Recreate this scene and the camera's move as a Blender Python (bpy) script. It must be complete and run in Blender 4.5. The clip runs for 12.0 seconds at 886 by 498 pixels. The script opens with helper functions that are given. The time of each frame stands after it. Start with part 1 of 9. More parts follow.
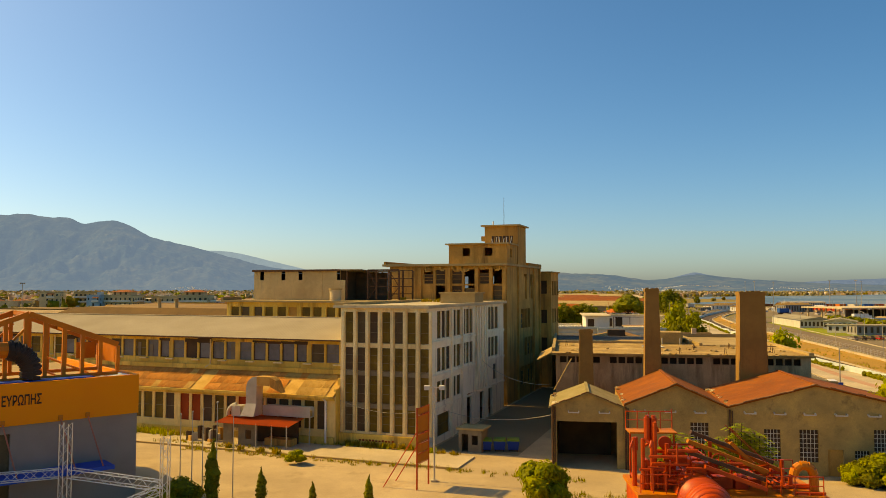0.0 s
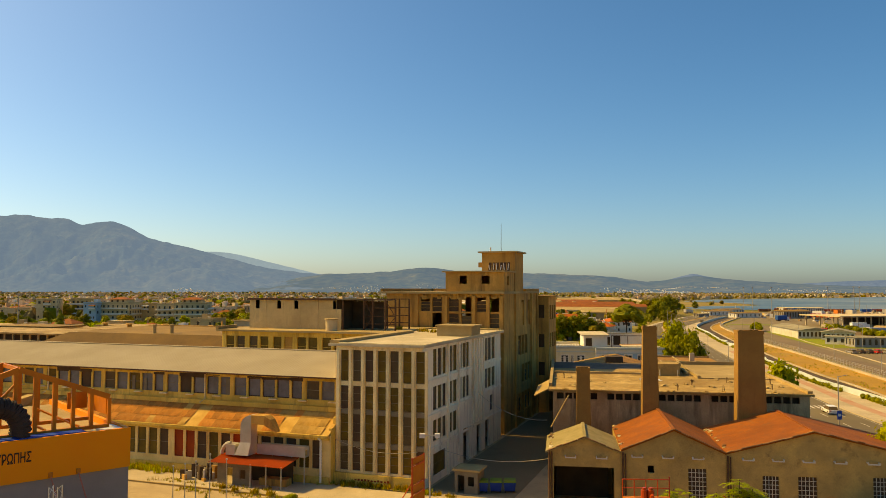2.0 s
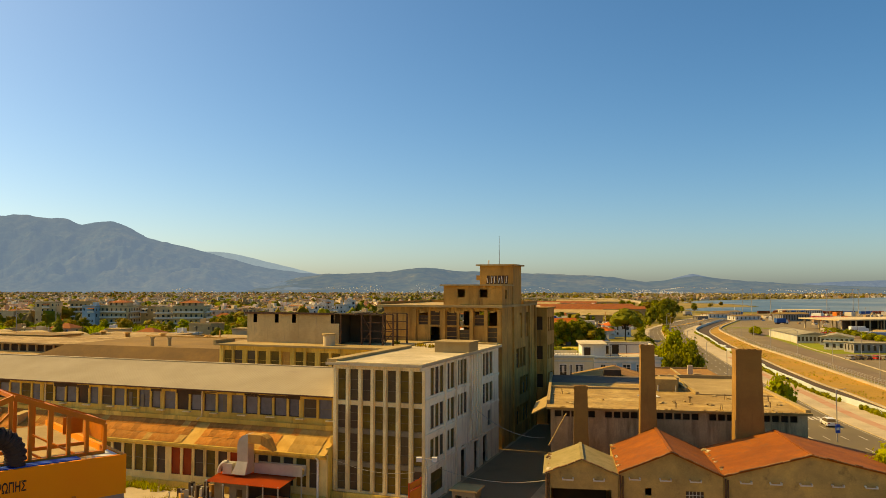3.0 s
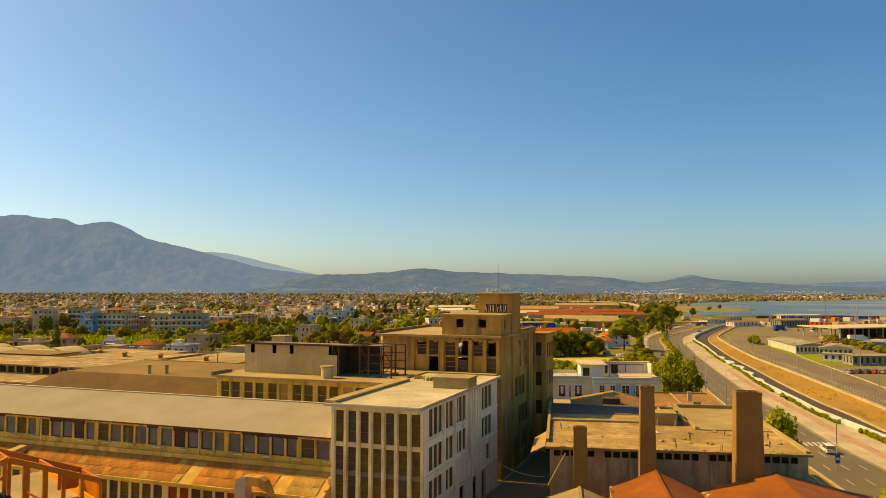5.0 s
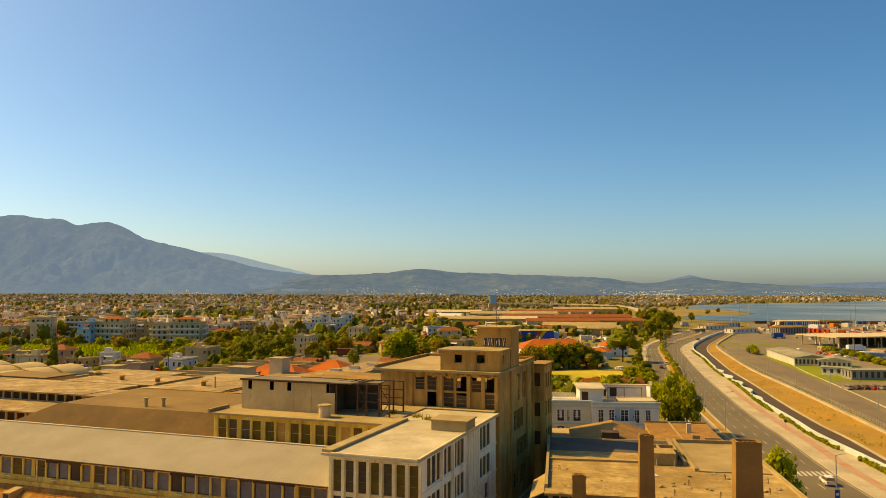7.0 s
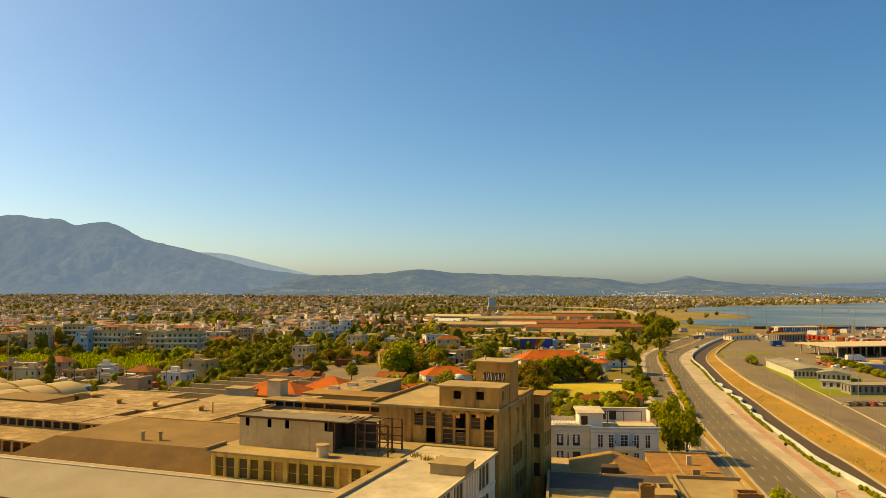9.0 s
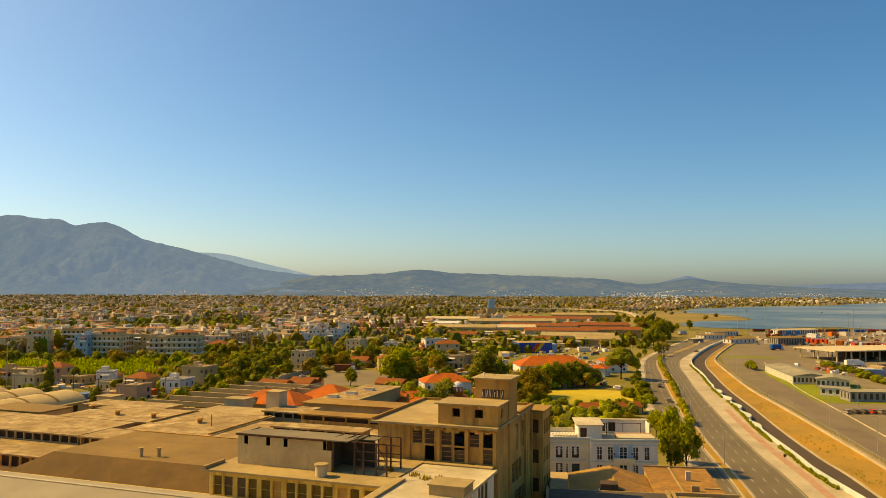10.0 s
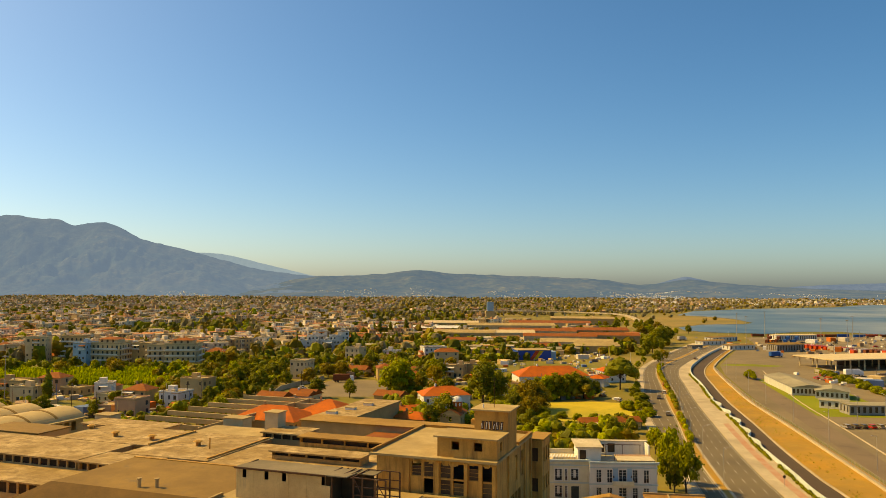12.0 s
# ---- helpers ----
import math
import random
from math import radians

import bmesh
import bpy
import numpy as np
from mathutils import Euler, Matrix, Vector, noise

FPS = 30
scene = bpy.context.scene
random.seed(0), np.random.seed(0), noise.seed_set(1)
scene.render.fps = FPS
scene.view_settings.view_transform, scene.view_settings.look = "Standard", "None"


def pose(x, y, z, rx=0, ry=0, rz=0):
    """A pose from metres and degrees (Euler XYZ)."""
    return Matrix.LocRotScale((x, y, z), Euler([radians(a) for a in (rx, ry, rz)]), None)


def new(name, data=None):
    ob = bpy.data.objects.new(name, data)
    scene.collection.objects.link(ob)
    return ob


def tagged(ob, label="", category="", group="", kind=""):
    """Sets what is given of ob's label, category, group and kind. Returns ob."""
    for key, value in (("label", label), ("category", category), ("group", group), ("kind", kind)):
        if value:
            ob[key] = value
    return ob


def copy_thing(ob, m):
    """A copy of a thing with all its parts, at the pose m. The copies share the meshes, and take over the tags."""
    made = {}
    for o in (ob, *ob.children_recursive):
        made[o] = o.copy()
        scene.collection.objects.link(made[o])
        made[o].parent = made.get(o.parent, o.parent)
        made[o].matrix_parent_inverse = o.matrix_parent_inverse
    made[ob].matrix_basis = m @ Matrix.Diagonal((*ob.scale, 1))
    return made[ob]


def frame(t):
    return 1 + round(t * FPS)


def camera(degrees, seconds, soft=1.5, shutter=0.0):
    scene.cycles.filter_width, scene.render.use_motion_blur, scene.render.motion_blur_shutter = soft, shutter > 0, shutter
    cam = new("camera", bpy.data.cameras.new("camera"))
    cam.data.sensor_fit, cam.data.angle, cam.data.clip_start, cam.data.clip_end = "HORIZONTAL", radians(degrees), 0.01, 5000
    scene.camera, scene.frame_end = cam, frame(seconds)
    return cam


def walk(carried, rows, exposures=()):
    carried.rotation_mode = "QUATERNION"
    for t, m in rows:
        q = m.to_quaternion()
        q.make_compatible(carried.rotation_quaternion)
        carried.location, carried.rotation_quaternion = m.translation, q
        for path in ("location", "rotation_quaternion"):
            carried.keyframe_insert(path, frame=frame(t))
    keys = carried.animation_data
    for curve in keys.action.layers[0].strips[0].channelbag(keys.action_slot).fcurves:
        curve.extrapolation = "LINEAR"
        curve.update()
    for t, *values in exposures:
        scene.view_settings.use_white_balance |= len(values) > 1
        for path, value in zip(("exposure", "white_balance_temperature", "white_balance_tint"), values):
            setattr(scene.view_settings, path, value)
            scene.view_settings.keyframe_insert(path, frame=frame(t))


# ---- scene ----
cam = camera(60.5, 12.0, soft=0.85)
METRES, EYE, TILT, LEAN, TURN = 30.0, 17.8, 2.96, 0.0, 0.0
# seconds; right, ahead, up in lengths of the climb; yaw, pitch, roll in degrees
ROWS = [
    (0, 0.0000, 0.0000, 0.0000, 0.000, 0.000, -0.000),
    (0.5, 0.0033, 0.0044, 0.0345, -0.025, 0.016, -0.008),
    (1, 0.0053, 0.0111, 0.0696, -0.058, 0.033, -0.025),
    (1.5, 0.0064, 0.0182, 0.1048, -0.082, 0.041, -0.041),
    (2, 0.0079, 0.0227, 0.1408, -0.123, 0.041, -0.058),
    (2.5, 0.0121, 0.0254, 0.1772, -0.148, 0.033, -0.066),
    (3, 0.0150, 0.0286, 0.2132, -0.173, 0.016, -0.082),
    (5, 0.0145, 0.0476, 0.3675, -0.280, 0.000, -0.123),
    (5.5, 0.0146, 0.0518, 0.4103, -0.312, 0.000, -0.132),
    (6, 0.0149, 0.0558, 0.4553, -0.337, -0.008, -0.140),
    (6.5, 0.0150, 0.0594, 0.5029, -0.362, -0.025, -0.148),
    (7, 0.0157, 0.0659, 0.5508, -0.386, -0.033, -0.148),
    (9, 0.0132, 0.0939, 0.7355, -0.485, -0.082, -0.206),
    (9.5, 0.0138, 0.0983, 0.7808, -0.510, -0.090, -0.214),
    (10, 0.0158, 0.0997, 0.8262, -0.526, -0.099, -0.222),
    (10.5, 0.0152, 0.1057, 0.8709, -0.559, -0.107, -0.238),
    (11, 0.0134, 0.1097, 0.9144, -0.567, -0.115, -0.255),
    (11.5, 0.0126, 0.1128, 0.9532, -0.584, -0.123, -0.263),
    (12, 0.0138, 0.1146, 0.9941, -0.600, -0.132, -0.280),
]
walk(cam, [(t, pose(0, 0, EYE, TILT, LEAN, TURN) @ pose(METRES * x, METRES * y, METRES * z, 90 + pitch, roll, yaw)) for t, x, y, z, yaw, pitch, roll in ROWS],
     [(0.0, 0.31, 10000, 1), (12.0, 0.31, 10000, 1)])

# ---- sky and sun ----
SUN_EL, SUN_AZ = radians(43), radians(-72)   # azimuth from straight ahead (+y), negative to the left
world = bpy.data.worlds.new("sky")
scene.world = world
world.use_nodes = True
wn, wl = world.node_tree.nodes, world.node_tree.links
sky = wn.new("ShaderNodeTexSky")
sky.sky_type = "NISHITA"
sky.sun_disc = False
sky.sun_elevation, sky.sun_rotation = SUN_EL, SUN_AZ
sky.air_density, sky.dust_density, sky.ozone_density, sky.altitude = 0.8, 2.8, 6.6, 700
clear = wn.new("ShaderNodeHueSaturation")   # the deep clear blue of a dry afternoon
clear.inputs["Hue"].default_value, clear.inputs["Saturation"].default_value = 0.501, 1.23
wl.new(sky.outputs[0], clear.inputs["Color"])
wl.new(clear.outputs[0], wn["Background"].inputs[0])
wn["Background"].inputs[1].default_value = 0.154
sun_data = bpy.data.lights.new("sun", "SUN")
sun_data.energy, sun_data.angle, sun_data.color = 4.3, radians(0.53), (1.0, 0.74, 0.31)
sun = new("sun", sun_data)
to_sun = Vector((math.sin(SUN_AZ) * math.cos(SUN_EL), math.cos(SUN_AZ) * math.cos(SUN_EL), math.sin(SUN_EL)))
sun.matrix_world = Matrix.Translation((0, 0, 200)) @ to_sun.to_track_quat("Z", "Y").to_matrix().to_4x4()

# ---- building tools ----
class Geo:
    """Gathers vertices and faces of one mesh, with a material slot for each face."""

    def __init__(self):
        self.v, self.f, self.m = [], [], []

    def face(self, pts, mi=0):
        n = len(self.v)
        self.v.extend(tuple(p) for p in pts)
        self.f.append(tuple(range(n, n + len(pts))))
        self.m.append(mi)

    def hexa(self, c, mi=0):
        """A solid from eight corners: four below, four above, both counter-clockwise from above."""
        n = len(self.v)
        self.v.extend(tuple(p) for p in c)
        for q in ((3, 2, 1, 0), (4, 5, 6, 7), (0, 1, 5, 4), (1, 2, 6, 5), (2, 3, 7, 6), (3, 0, 4, 7)):
            self.f.append(tuple(n + i for i in q))
            self.m.append(mi)

    def box(self, x0, x1, y0, y1, z0, z1, mi=0):
        self.hexa([(x0, y0, z0), (x1, y0, z0), (x1, y1, z0), (x0, y1, z0), (x0, y0, z1), (x1, y0, z1), (x1, y1, z1), (x0, y1, z1)], mi)

    def rbox(self, cx, cy, w, d, z0, z1, a, mi=0):
        c, s = math.cos(a), math.sin(a)
        q = [(cx + c * x - s * y, cy + s * x + c * y) for x, y in ((-w / 2, -d / 2), (w / 2, -d / 2), (w / 2, d / 2), (-w / 2, d / 2))]
        self.hexa([(x, y, z0) for x, y in q] + [(x, y, z1) for x, y in q], mi)

    def taper(self, cx, cy, w0, d0, w1, d1, z0, z1, mi=0):
        q = lambda w, d, z: [(cx - w / 2, cy - d / 2, z), (cx + w / 2, cy - d / 2, z), (cx + w / 2, cy + d / 2, z), (cx - w / 2, cy + d / 2, z)]
        self.hexa(q(w0, d0, z0) + q(w1, d1, z1), mi)

    def tube(self, a, b, r0, r1=None, n=8, mi=0):
        r1 = r0 if r1 is None else r1
        a, b = Vector(a), Vector(b)
        q = (b - a).to_track_quat("Z", "Y")
        k = len(self.v)
        for p, r in ((a, r0), (b, r1)):
            for i in range(n):
                w = 2 * math.pi * i / n
                self.v.append(tuple(p + q @ Vector((r * math.cos(w), r * math.sin(w), 0))))
        for i in range(n):
            j = (i + 1) % n
            self.f.append((k + i, k + j, k + n + j, k + n + i))
            self.m.append(mi)
        self.f += [tuple(k + i for i in reversed(range(n))), tuple(k + n + i for i in range(n))]
        self.m += [mi, mi]

    def beam(self, a, b, w, h, mi=0):
        """A squared bar from a to b."""
        a, b = Vector(a), Vector(b)
        d = (b - a).normalized()
        s = d.cross(Vector((0, 0, 1)))
        s = s.normalized() if s.length > 1e-4 else Vector((1, 0, 0))
        t = s.cross(d)
        q = lambda p: [p - s * w / 2 - t * h / 2, p + s * w / 2 - t * h / 2, p + s * w / 2 + t * h / 2, p - s * w / 2 + t * h / 2]
        self.hexa(q(a) + q(b), mi)

    def blob(self, c, r, seed=0, n=5, m=7, squash=1.0, rough=0.35, mi=0):
        """A lumpy clump of foliage."""
        k = len(self.v)
        rnd = random.Random(seed)
        off = rnd.random() * 50
        self.v.append((c[0], c[1], c[2] + r * squash * (0.8 + 0.4 * rnd.random())))
        for i in range(1, n):
            th = math.pi * i / n
            for j in range(m):
                ph = 2 * math.pi * (j + 0.5 * (i % 2)) / m
                rr = r * (1 + rough * (rnd.random() * 2 - 1))
                self.v.append((c[0] + rr * math.sin(th) * math.cos(ph + off), c[1] + rr * math.sin(th) * math.sin(ph + off), c[2] + rr * squash * math.cos(th)))
        self.v.append((c[0], c[1], c[2] - r * squash))
        last = k + 1 + (n - 1) * m
        for j in range(m):
            j2 = (j + 1) % m
            self.f.append((k, k + 1 + j, k + 1 + j2))
            self.f.append((last, last - m + j2, last - m + j))
            for i in range(n - 2):
                a = k + 1 + i * m
                self.f.append((a + j, a + m + j, a + m + j2, a + j2))
        self.m += [mi] * (2 * m + m * (n - 2))

    def wall(self, p, along, w, h, t, holes=(), mi=0, normal=None):
        """A wall from the point p, w long in the plan direction along, h high, t thick (inwards = left of along), with holes (x0, x1, z0, z1) through it."""
        p, d = Vector(p), Vector((along[0], along[1], 0)).normalized()
        inn = Vector((-d.y, d.x, 0)) * t
        up = Vector((0, 0, 1))
        xs = sorted({0.0, w, *[min(max(a, 0), w) for q in holes for a in q[:2]]})
        zs = sorted({0.0, h, *[min(max(a, 0), h) for q in holes for a in q[2:4]]})
        nx, nz = len(xs) - 1, len(zs) - 1
        solid = [[not any(q[0] < (xs[i] + xs[i + 1]) / 2 < q[1] and q[2] < (zs[j] + zs[j + 1]) / 2 < q[3] for q in holes) for j in range(nz)] for i in range(nx)]
        is_in = lambda i, j: 0 <= i < nx and 0 <= j < nz and solid[i][j]
        P = lambda x, z, k: p + d * x + up * z + inn * k
        for i in range(nx):
            for j in range(nz):
                if not solid[i][j]:
                    continue
                a, b, c, e = xs[i], xs[i + 1], zs[j], zs[j + 1]
                self.face([P(a, c, 0), P(b, c, 0), P(b, e, 0), P(a, e, 0)], mi)
                self.face([P(b, c, 1), P(a, c, 1), P(a, e, 1), P(b, e, 1)], mi)
                if not is_in(i - 1, j):
                    self.face([P(a, c, 1), P(a, c, 0), P(a, e, 0), P(a, e, 1)], mi)
                if not is_in(i + 1, j):
                    self.face([P(b, c, 0), P(b, c, 1), P(b, e, 1), P(b, e, 0)], mi)
                if not is_in(i, j - 1):
                    self.face([P(a, c, 1), P(b, c, 1), P(b, c, 0), P(a, c, 0)], mi)
                if not is_in(i, j + 1):
                    self.face([P(a, e, 0), P(b, e, 0), P(b, e, 1), P(a, e, 1)], mi)

    def mesh(self, name, mats, smooth=False):
        me = bpy.data.meshes.new(name)
        me.from_pydata(self.v, [], self.f)
        for m in (mats if isinstance(mats, (list, tuple)) else [mats]):
            me.materials.append(m)
        me.polygons.foreach_set("material_index", self.m)
        if smooth:
            me.polygons.foreach_set("use_smooth", [True] * len(self.f))
        me.update()
        return me

    def ob(self, name, mats, parent=None, label="", smooth=False):
        o = new(name, self.mesh(name, mats, smooth))
        o.parent = parent
        return tagged(o, label) if label else o


def thing(name, label, category, m=None, group="", kind=""):
    """An Empty at a thing's base that carries its parts."""
    e = new(name)
    e.empty_display_size = 0.3
    if m is not None:
        e.matrix_world = m
    return tagged(e, label, category, group, kind)


def piece(name, mesh, parent, m):
    """One more object on a shared mesh, under a thing or part."""
    o = new(name, mesh)
    o.parent = parent
    o.matrix_basis = m
    return o

# ---- materials ----
def vivid(c, k=1.28):
    """The colour with its tint deepened: dry, sun-baked surfaces."""
    y = 0.3 * c[0] + 0.59 * c[1] + 0.11 * c[2]
    return tuple(max(0.006, min(0.9, y + k * (v - y))) for v in c[:3])


def material(name, base, rough=0.85, second=None, scale=0.6, grain=0.12, stain=None, stain_amount=0.0, bump=0.15, metal=0.0, per=0.0, streak=0.0, spec=0.3, fine=14.0):
    """A worn surface: two tones in large patches, fine grain, optional stains (or vertical streaks), bump; per: spread between objects."""
    base, second, stain = vivid(base), vivid(second or [c * 0.8 for c in base]), stain and vivid(stain)
    m = bpy.data.materials.new(name)
    m.use_nodes = True
    n, l = m.node_tree.nodes, m.node_tree.links
    b = n["Principled BSDF"]
    co = n.new("ShaderNodeTexCoord").outputs["Object"]

    def tex(s, detail, stretch=None, rough_=0.6):
        t = n.new("ShaderNodeTexNoise")
        t.inputs["Scale"].default_value, t.inputs["Detail"].default_value, t.inputs["Roughness"].default_value = s, detail, rough_
        src = co
        if stretch:
            mp = n.new("ShaderNodeMapping")
            mp.inputs["Scale"].default_value = stretch
            l.new(co, mp.inputs[0])
            src = mp.outputs[0]
        l.new(src, t.inputs["Vector"])
        return t.outputs[0]

    def ramp(src, a, z):
        r = n.new("ShaderNodeMapRange")
        r.inputs[1].default_value, r.inputs[2].default_value = a, z
        l.new(src, r.inputs[0])
        return r.outputs[0]

    def mix(fac, a, c, mode="MIX"):
        x = n.new("ShaderNodeMix")
        x.data_type, x.blend_type = "RGBA", mode
        for i, val in ((0, fac), (6, a), (7, c)):
            if isinstance(val, (int, float)):
                x.inputs[i].default_value = val
            elif isinstance(val, tuple):
                x.inputs[i].default_value = (*val, 1)
            else:
                l.new(val, x.inputs[i])
        return x.outputs[2]

    col = mix(ramp(tex(scale, 4), 0.35, 0.65), base, second)
    if stain:
        src = tex(scale * 2.2, 5, (1, 1, 0.12) if streak else None, 0.7)
        col = mix(ramp(src, 0.72 - 0.4 * stain_amount, 0.86 - 0.25 * stain_amount), col, stain)
    if streak:   # narrow runs of dirt washed down the wall
        runs = ramp(tex(scale * 5, 5, (1, 1, 0.11), 0.75), 0.56, 0.9)
        col = mix(runs, col, tuple(c * 0.6 for c in second))
    if grain > 0.18:   # broad weathering
        col = mix(ramp(tex(scale * 0.33, 6, None, 0.72), 0.42, 0.7), col, tuple(c * 0.72 for c in second))
    fine_noise = tex(fine, 3, None, 0.7)
    g = n.new("ShaderNodeMapRange")
    g.inputs[3].default_value, g.inputs[4].default_value = 1 - grain * 1.6, 1 + grain * 1.6
    l.new(fine_noise, g.inputs[0])
    col = mix(1.0, col, g.outputs[0], "MULTIPLY")
    if per:
        oi = n.new("ShaderNodeObjectInfo")
        r = n.new("ShaderNodeMapRange")
        r.inputs[3].default_value, r.inputs[4].default_value = 1 - per, 1 + per
        l.new(oi.outputs["Random"], r.inputs[0])
        col = mix(1.0, col, r.outputs[0], "MULTIPLY")
    l.new(col, b.inputs["Base Color"])
    b.inputs["Roughness"].default_value, b.inputs["Metallic"].default_value = rough, metal
    b.inputs["Specular IOR Level"].default_value = spec
    if bump:
        bp = n.new("ShaderNodeBump")
        bp.inputs["Strength"].default_value, bp.inputs["Distance"].default_value = bump, 0.04
        l.new(fine_noise, bp.inputs["Height"])
        l.new(bp.outputs[0], b.inputs["Normal"])
    return m


def foliage(name, a, c, scale=1.2):
    """Leaves: two greens by clump, with light shining through."""
    m = material(name, a, 0.7, c, scale, 0.3, bump=0.5, per=0.18, spec=0.2, fine=5.0)
    n, l = m.node_tree.nodes, m.node_tree.links
    geo = n.new("ShaderNodeNewGeometry")
    r = n.new("ShaderNodeMapRange")
    r.inputs[3].default_value, r.inputs[4].default_value = 0.62, 1.38
    l.new(geo.outputs["Random Per Island"], r.inputs[0])
    b = n["Principled BSDF"]
    old = b.inputs["Base Color"].links[0].from_socket
    x = n.new("ShaderNodeMix")
    x.data_type, x.blend_type = "RGBA", "MULTIPLY"
    x.inputs[0].default_value = 1
    l.new(old, x.inputs[6])
    l.new(r.outputs[0], x.inputs[7])
    l.new(x.outputs[2], b.inputs["Base Color"])
    thin, both = n.new("ShaderNodeBsdfTranslucent"), n.new("ShaderNodeMixShader")
    lit = n.new("ShaderNodeMix")
    lit.data_type, lit.blend_type = "RGBA", "MULTIPLY"
    lit.inputs[0].default_value, lit.inputs[7].default_value = 1, (1.5, 1.4, 0.8, 1)
    l.new(x.outputs[2], lit.inputs[6])
    l.new(lit.outputs[2], thin.inputs["Color"])
    both.inputs[0].default_value = 0.38
    l.new(b.outputs[0], both.inputs[1])
    l.new(thin.outputs[0], both.inputs[2])
    l.new(both.outputs[0], n["Material Output"].inputs["Surface"])
    return m


WB = material("weathered_white_concrete", (0.92, 0.76, 0.48), 0.9, (0.80, 0.62, 0.36), 0.35, 0.22, (0.26, 0.2, 0.13), 0.5, 0.2, streak=1)
# Paler than WB, for the alley side of the office block.
SIDEPALE = material("flaking_whitewash", (0.90, 0.80, 0.62), 0.9, (0.83, 0.71, 0.52), 0.35, 0.17, (0.44, 0.34, 0.23), 0.45, 0.2, streak=1)
OCHRE = material("ochre_render", (0.86, 0.60, 0.24), 0.9, (0.70, 0.47, 0.17), 0.3, 0.2, (0.17, 0.11, 0.055), 0.55, 0.2, streak=1)
TOWER = material("dark_raw_concrete", (0.65, 0.395, 0.165), 0.92, (0.50, 0.29, 0.12), 0.3, 0.22, (0.15, 0.085, 0.042), 0.6, 0.25, streak=1)
SCREED = material("roof_screed", (0.47, 0.35, 0.19), 0.95, (0.38, 0.275, 0.145), 0.25, 0.22, (0.26, 0.20, 0.13), 0.3, 0.15)
ROOFBROWN = material("dusty_brown_roof", (0.40, 0.245, 0.10), 0.95, (0.31, 0.185, 0.075), 0.2, 0.22, (0.18, 0.13, 0.08), 0.35, 0.15)
ASBESTOS = material("grey_corrugated_sheet", (0.375, 0.315, 0.225), 0.9, (0.32, 0.265, 0.185), 0.15, 0.08, (0.24, 0.2, 0.16), 0.25, 0.1)
SHEDWALL = material("cream_shed_panel", (0.62, 0.47, 0.26), 0.85, (0.53, 0.39, 0.21), 0.3, 0.22, (0.26, 0.2, 0.14), 0.25, 0.1, streak=1)
# Near-black: shade put into colour behind openings; also soot, tyres, dark paint.
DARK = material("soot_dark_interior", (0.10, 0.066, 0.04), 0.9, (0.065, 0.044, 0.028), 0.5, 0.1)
GABLE = material("tan_plaster", (0.54, 0.37, 0.17), 0.92, (0.38, 0.265, 0.13), 0.4, 0.2, (0.22, 0.15, 0.08), 0.42, 0.2)
CHIMNEY = material("brown_chimney_render", (0.33, 0.19, 0.08), 0.92, (0.27, 0.155, 0.065), 0.3, 0.22, (0.16, 0.1, 0.06), 0.3, 0.2, streak=1)
TILE = material("terracotta_tile", (0.30, 0.105, 0.04), 0.88, (0.235, 0.08, 0.03), 0.5, 0.22, (0.16, 0.08, 0.045), 0.5, 0.3)
REDROOF = material("bright_clay_tile", (0.52, 0.15, 0.045), 0.85, (0.40, 0.115, 0.04), 0.3, 0.2, bump=0.25)
YARD = material("dusty_concrete_yard", (0.5, 0.385, 0.245), 0.95, (0.43, 0.325, 0.205), 0.12, 0.24, (0.30, 0.22, 0.13), 0.45, 0.1)
ASPHALT = material("worn_asphalt", (0.175, 0.138, 0.086), 0.9, (0.142, 0.112, 0.071), 0.06, 0.08, bump=0.08)
PALE_ASPHALT = material("pale_old_asphalt", (0.27, 0.208, 0.128), 0.92, (0.22, 0.17, 0.103), 0.03, 0.2, (0.15, 0.11, 0.07), 0.4, 0.08)
DARK_ASPHALT = material("dark_asphalt", (0.10, 0.07, 0.042), 0.9, (0.08, 0.056, 0.035), 0.06, 0.08)
KERB = material("pale_kerb_concrete", (0.55, 0.45, 0.31), 0.9, (0.47, 0.38, 0.26), 0.2, 0.22)
DRYEARTH = material("dry_ochre_earth", (0.46, 0.255, 0.085), 0.97, (0.36, 0.23, 0.085), 0.08, 0.3, (0.26, 0.2, 0.08), 0.3, 0.2)
GROUND = material("plain_earth_and_grass", (0.3, 0.215, 0.085), 0.97, (0.17, 0.15, 0.04), 0.012, 0.2, (0.30, 0.23, 0.12), 0.3, 0.1, fine=0.5)
WATER = material("sea_water", (0.25, 0.275, 0.27), 0.5, (0.045, 0.10, 0.15), 0.004, 0.03, bump=0.05, spec=0.5, fine=0.4)
ORANGE = material("orange_painted_render", (0.84, 0.31, 0.03), 0.75, (0.78, 0.28, 0.03), 0.2, 0.04, bump=0.05)
ORANGE_STEEL = material("orange_painted_steel", (0.52, 0.19, 0.05), 0.6, (0.42, 0.15, 0.04), 0.6, 0.08, (0.25, 0.09, 0.03), 0.2)
REDSTEEL = material("red_painted_steel", (0.50, 0.098, 0.022), 0.42, (0.31, 0.056, 0.014), 0.5, 0.1, (0.2, 0.05, 0.02), 0.3, 0.1)
GREYWALL = material("grey_render", (0.29, 0.24, 0.205), 0.9, (0.25, 0.205, 0.175), 0.3, 0.05)
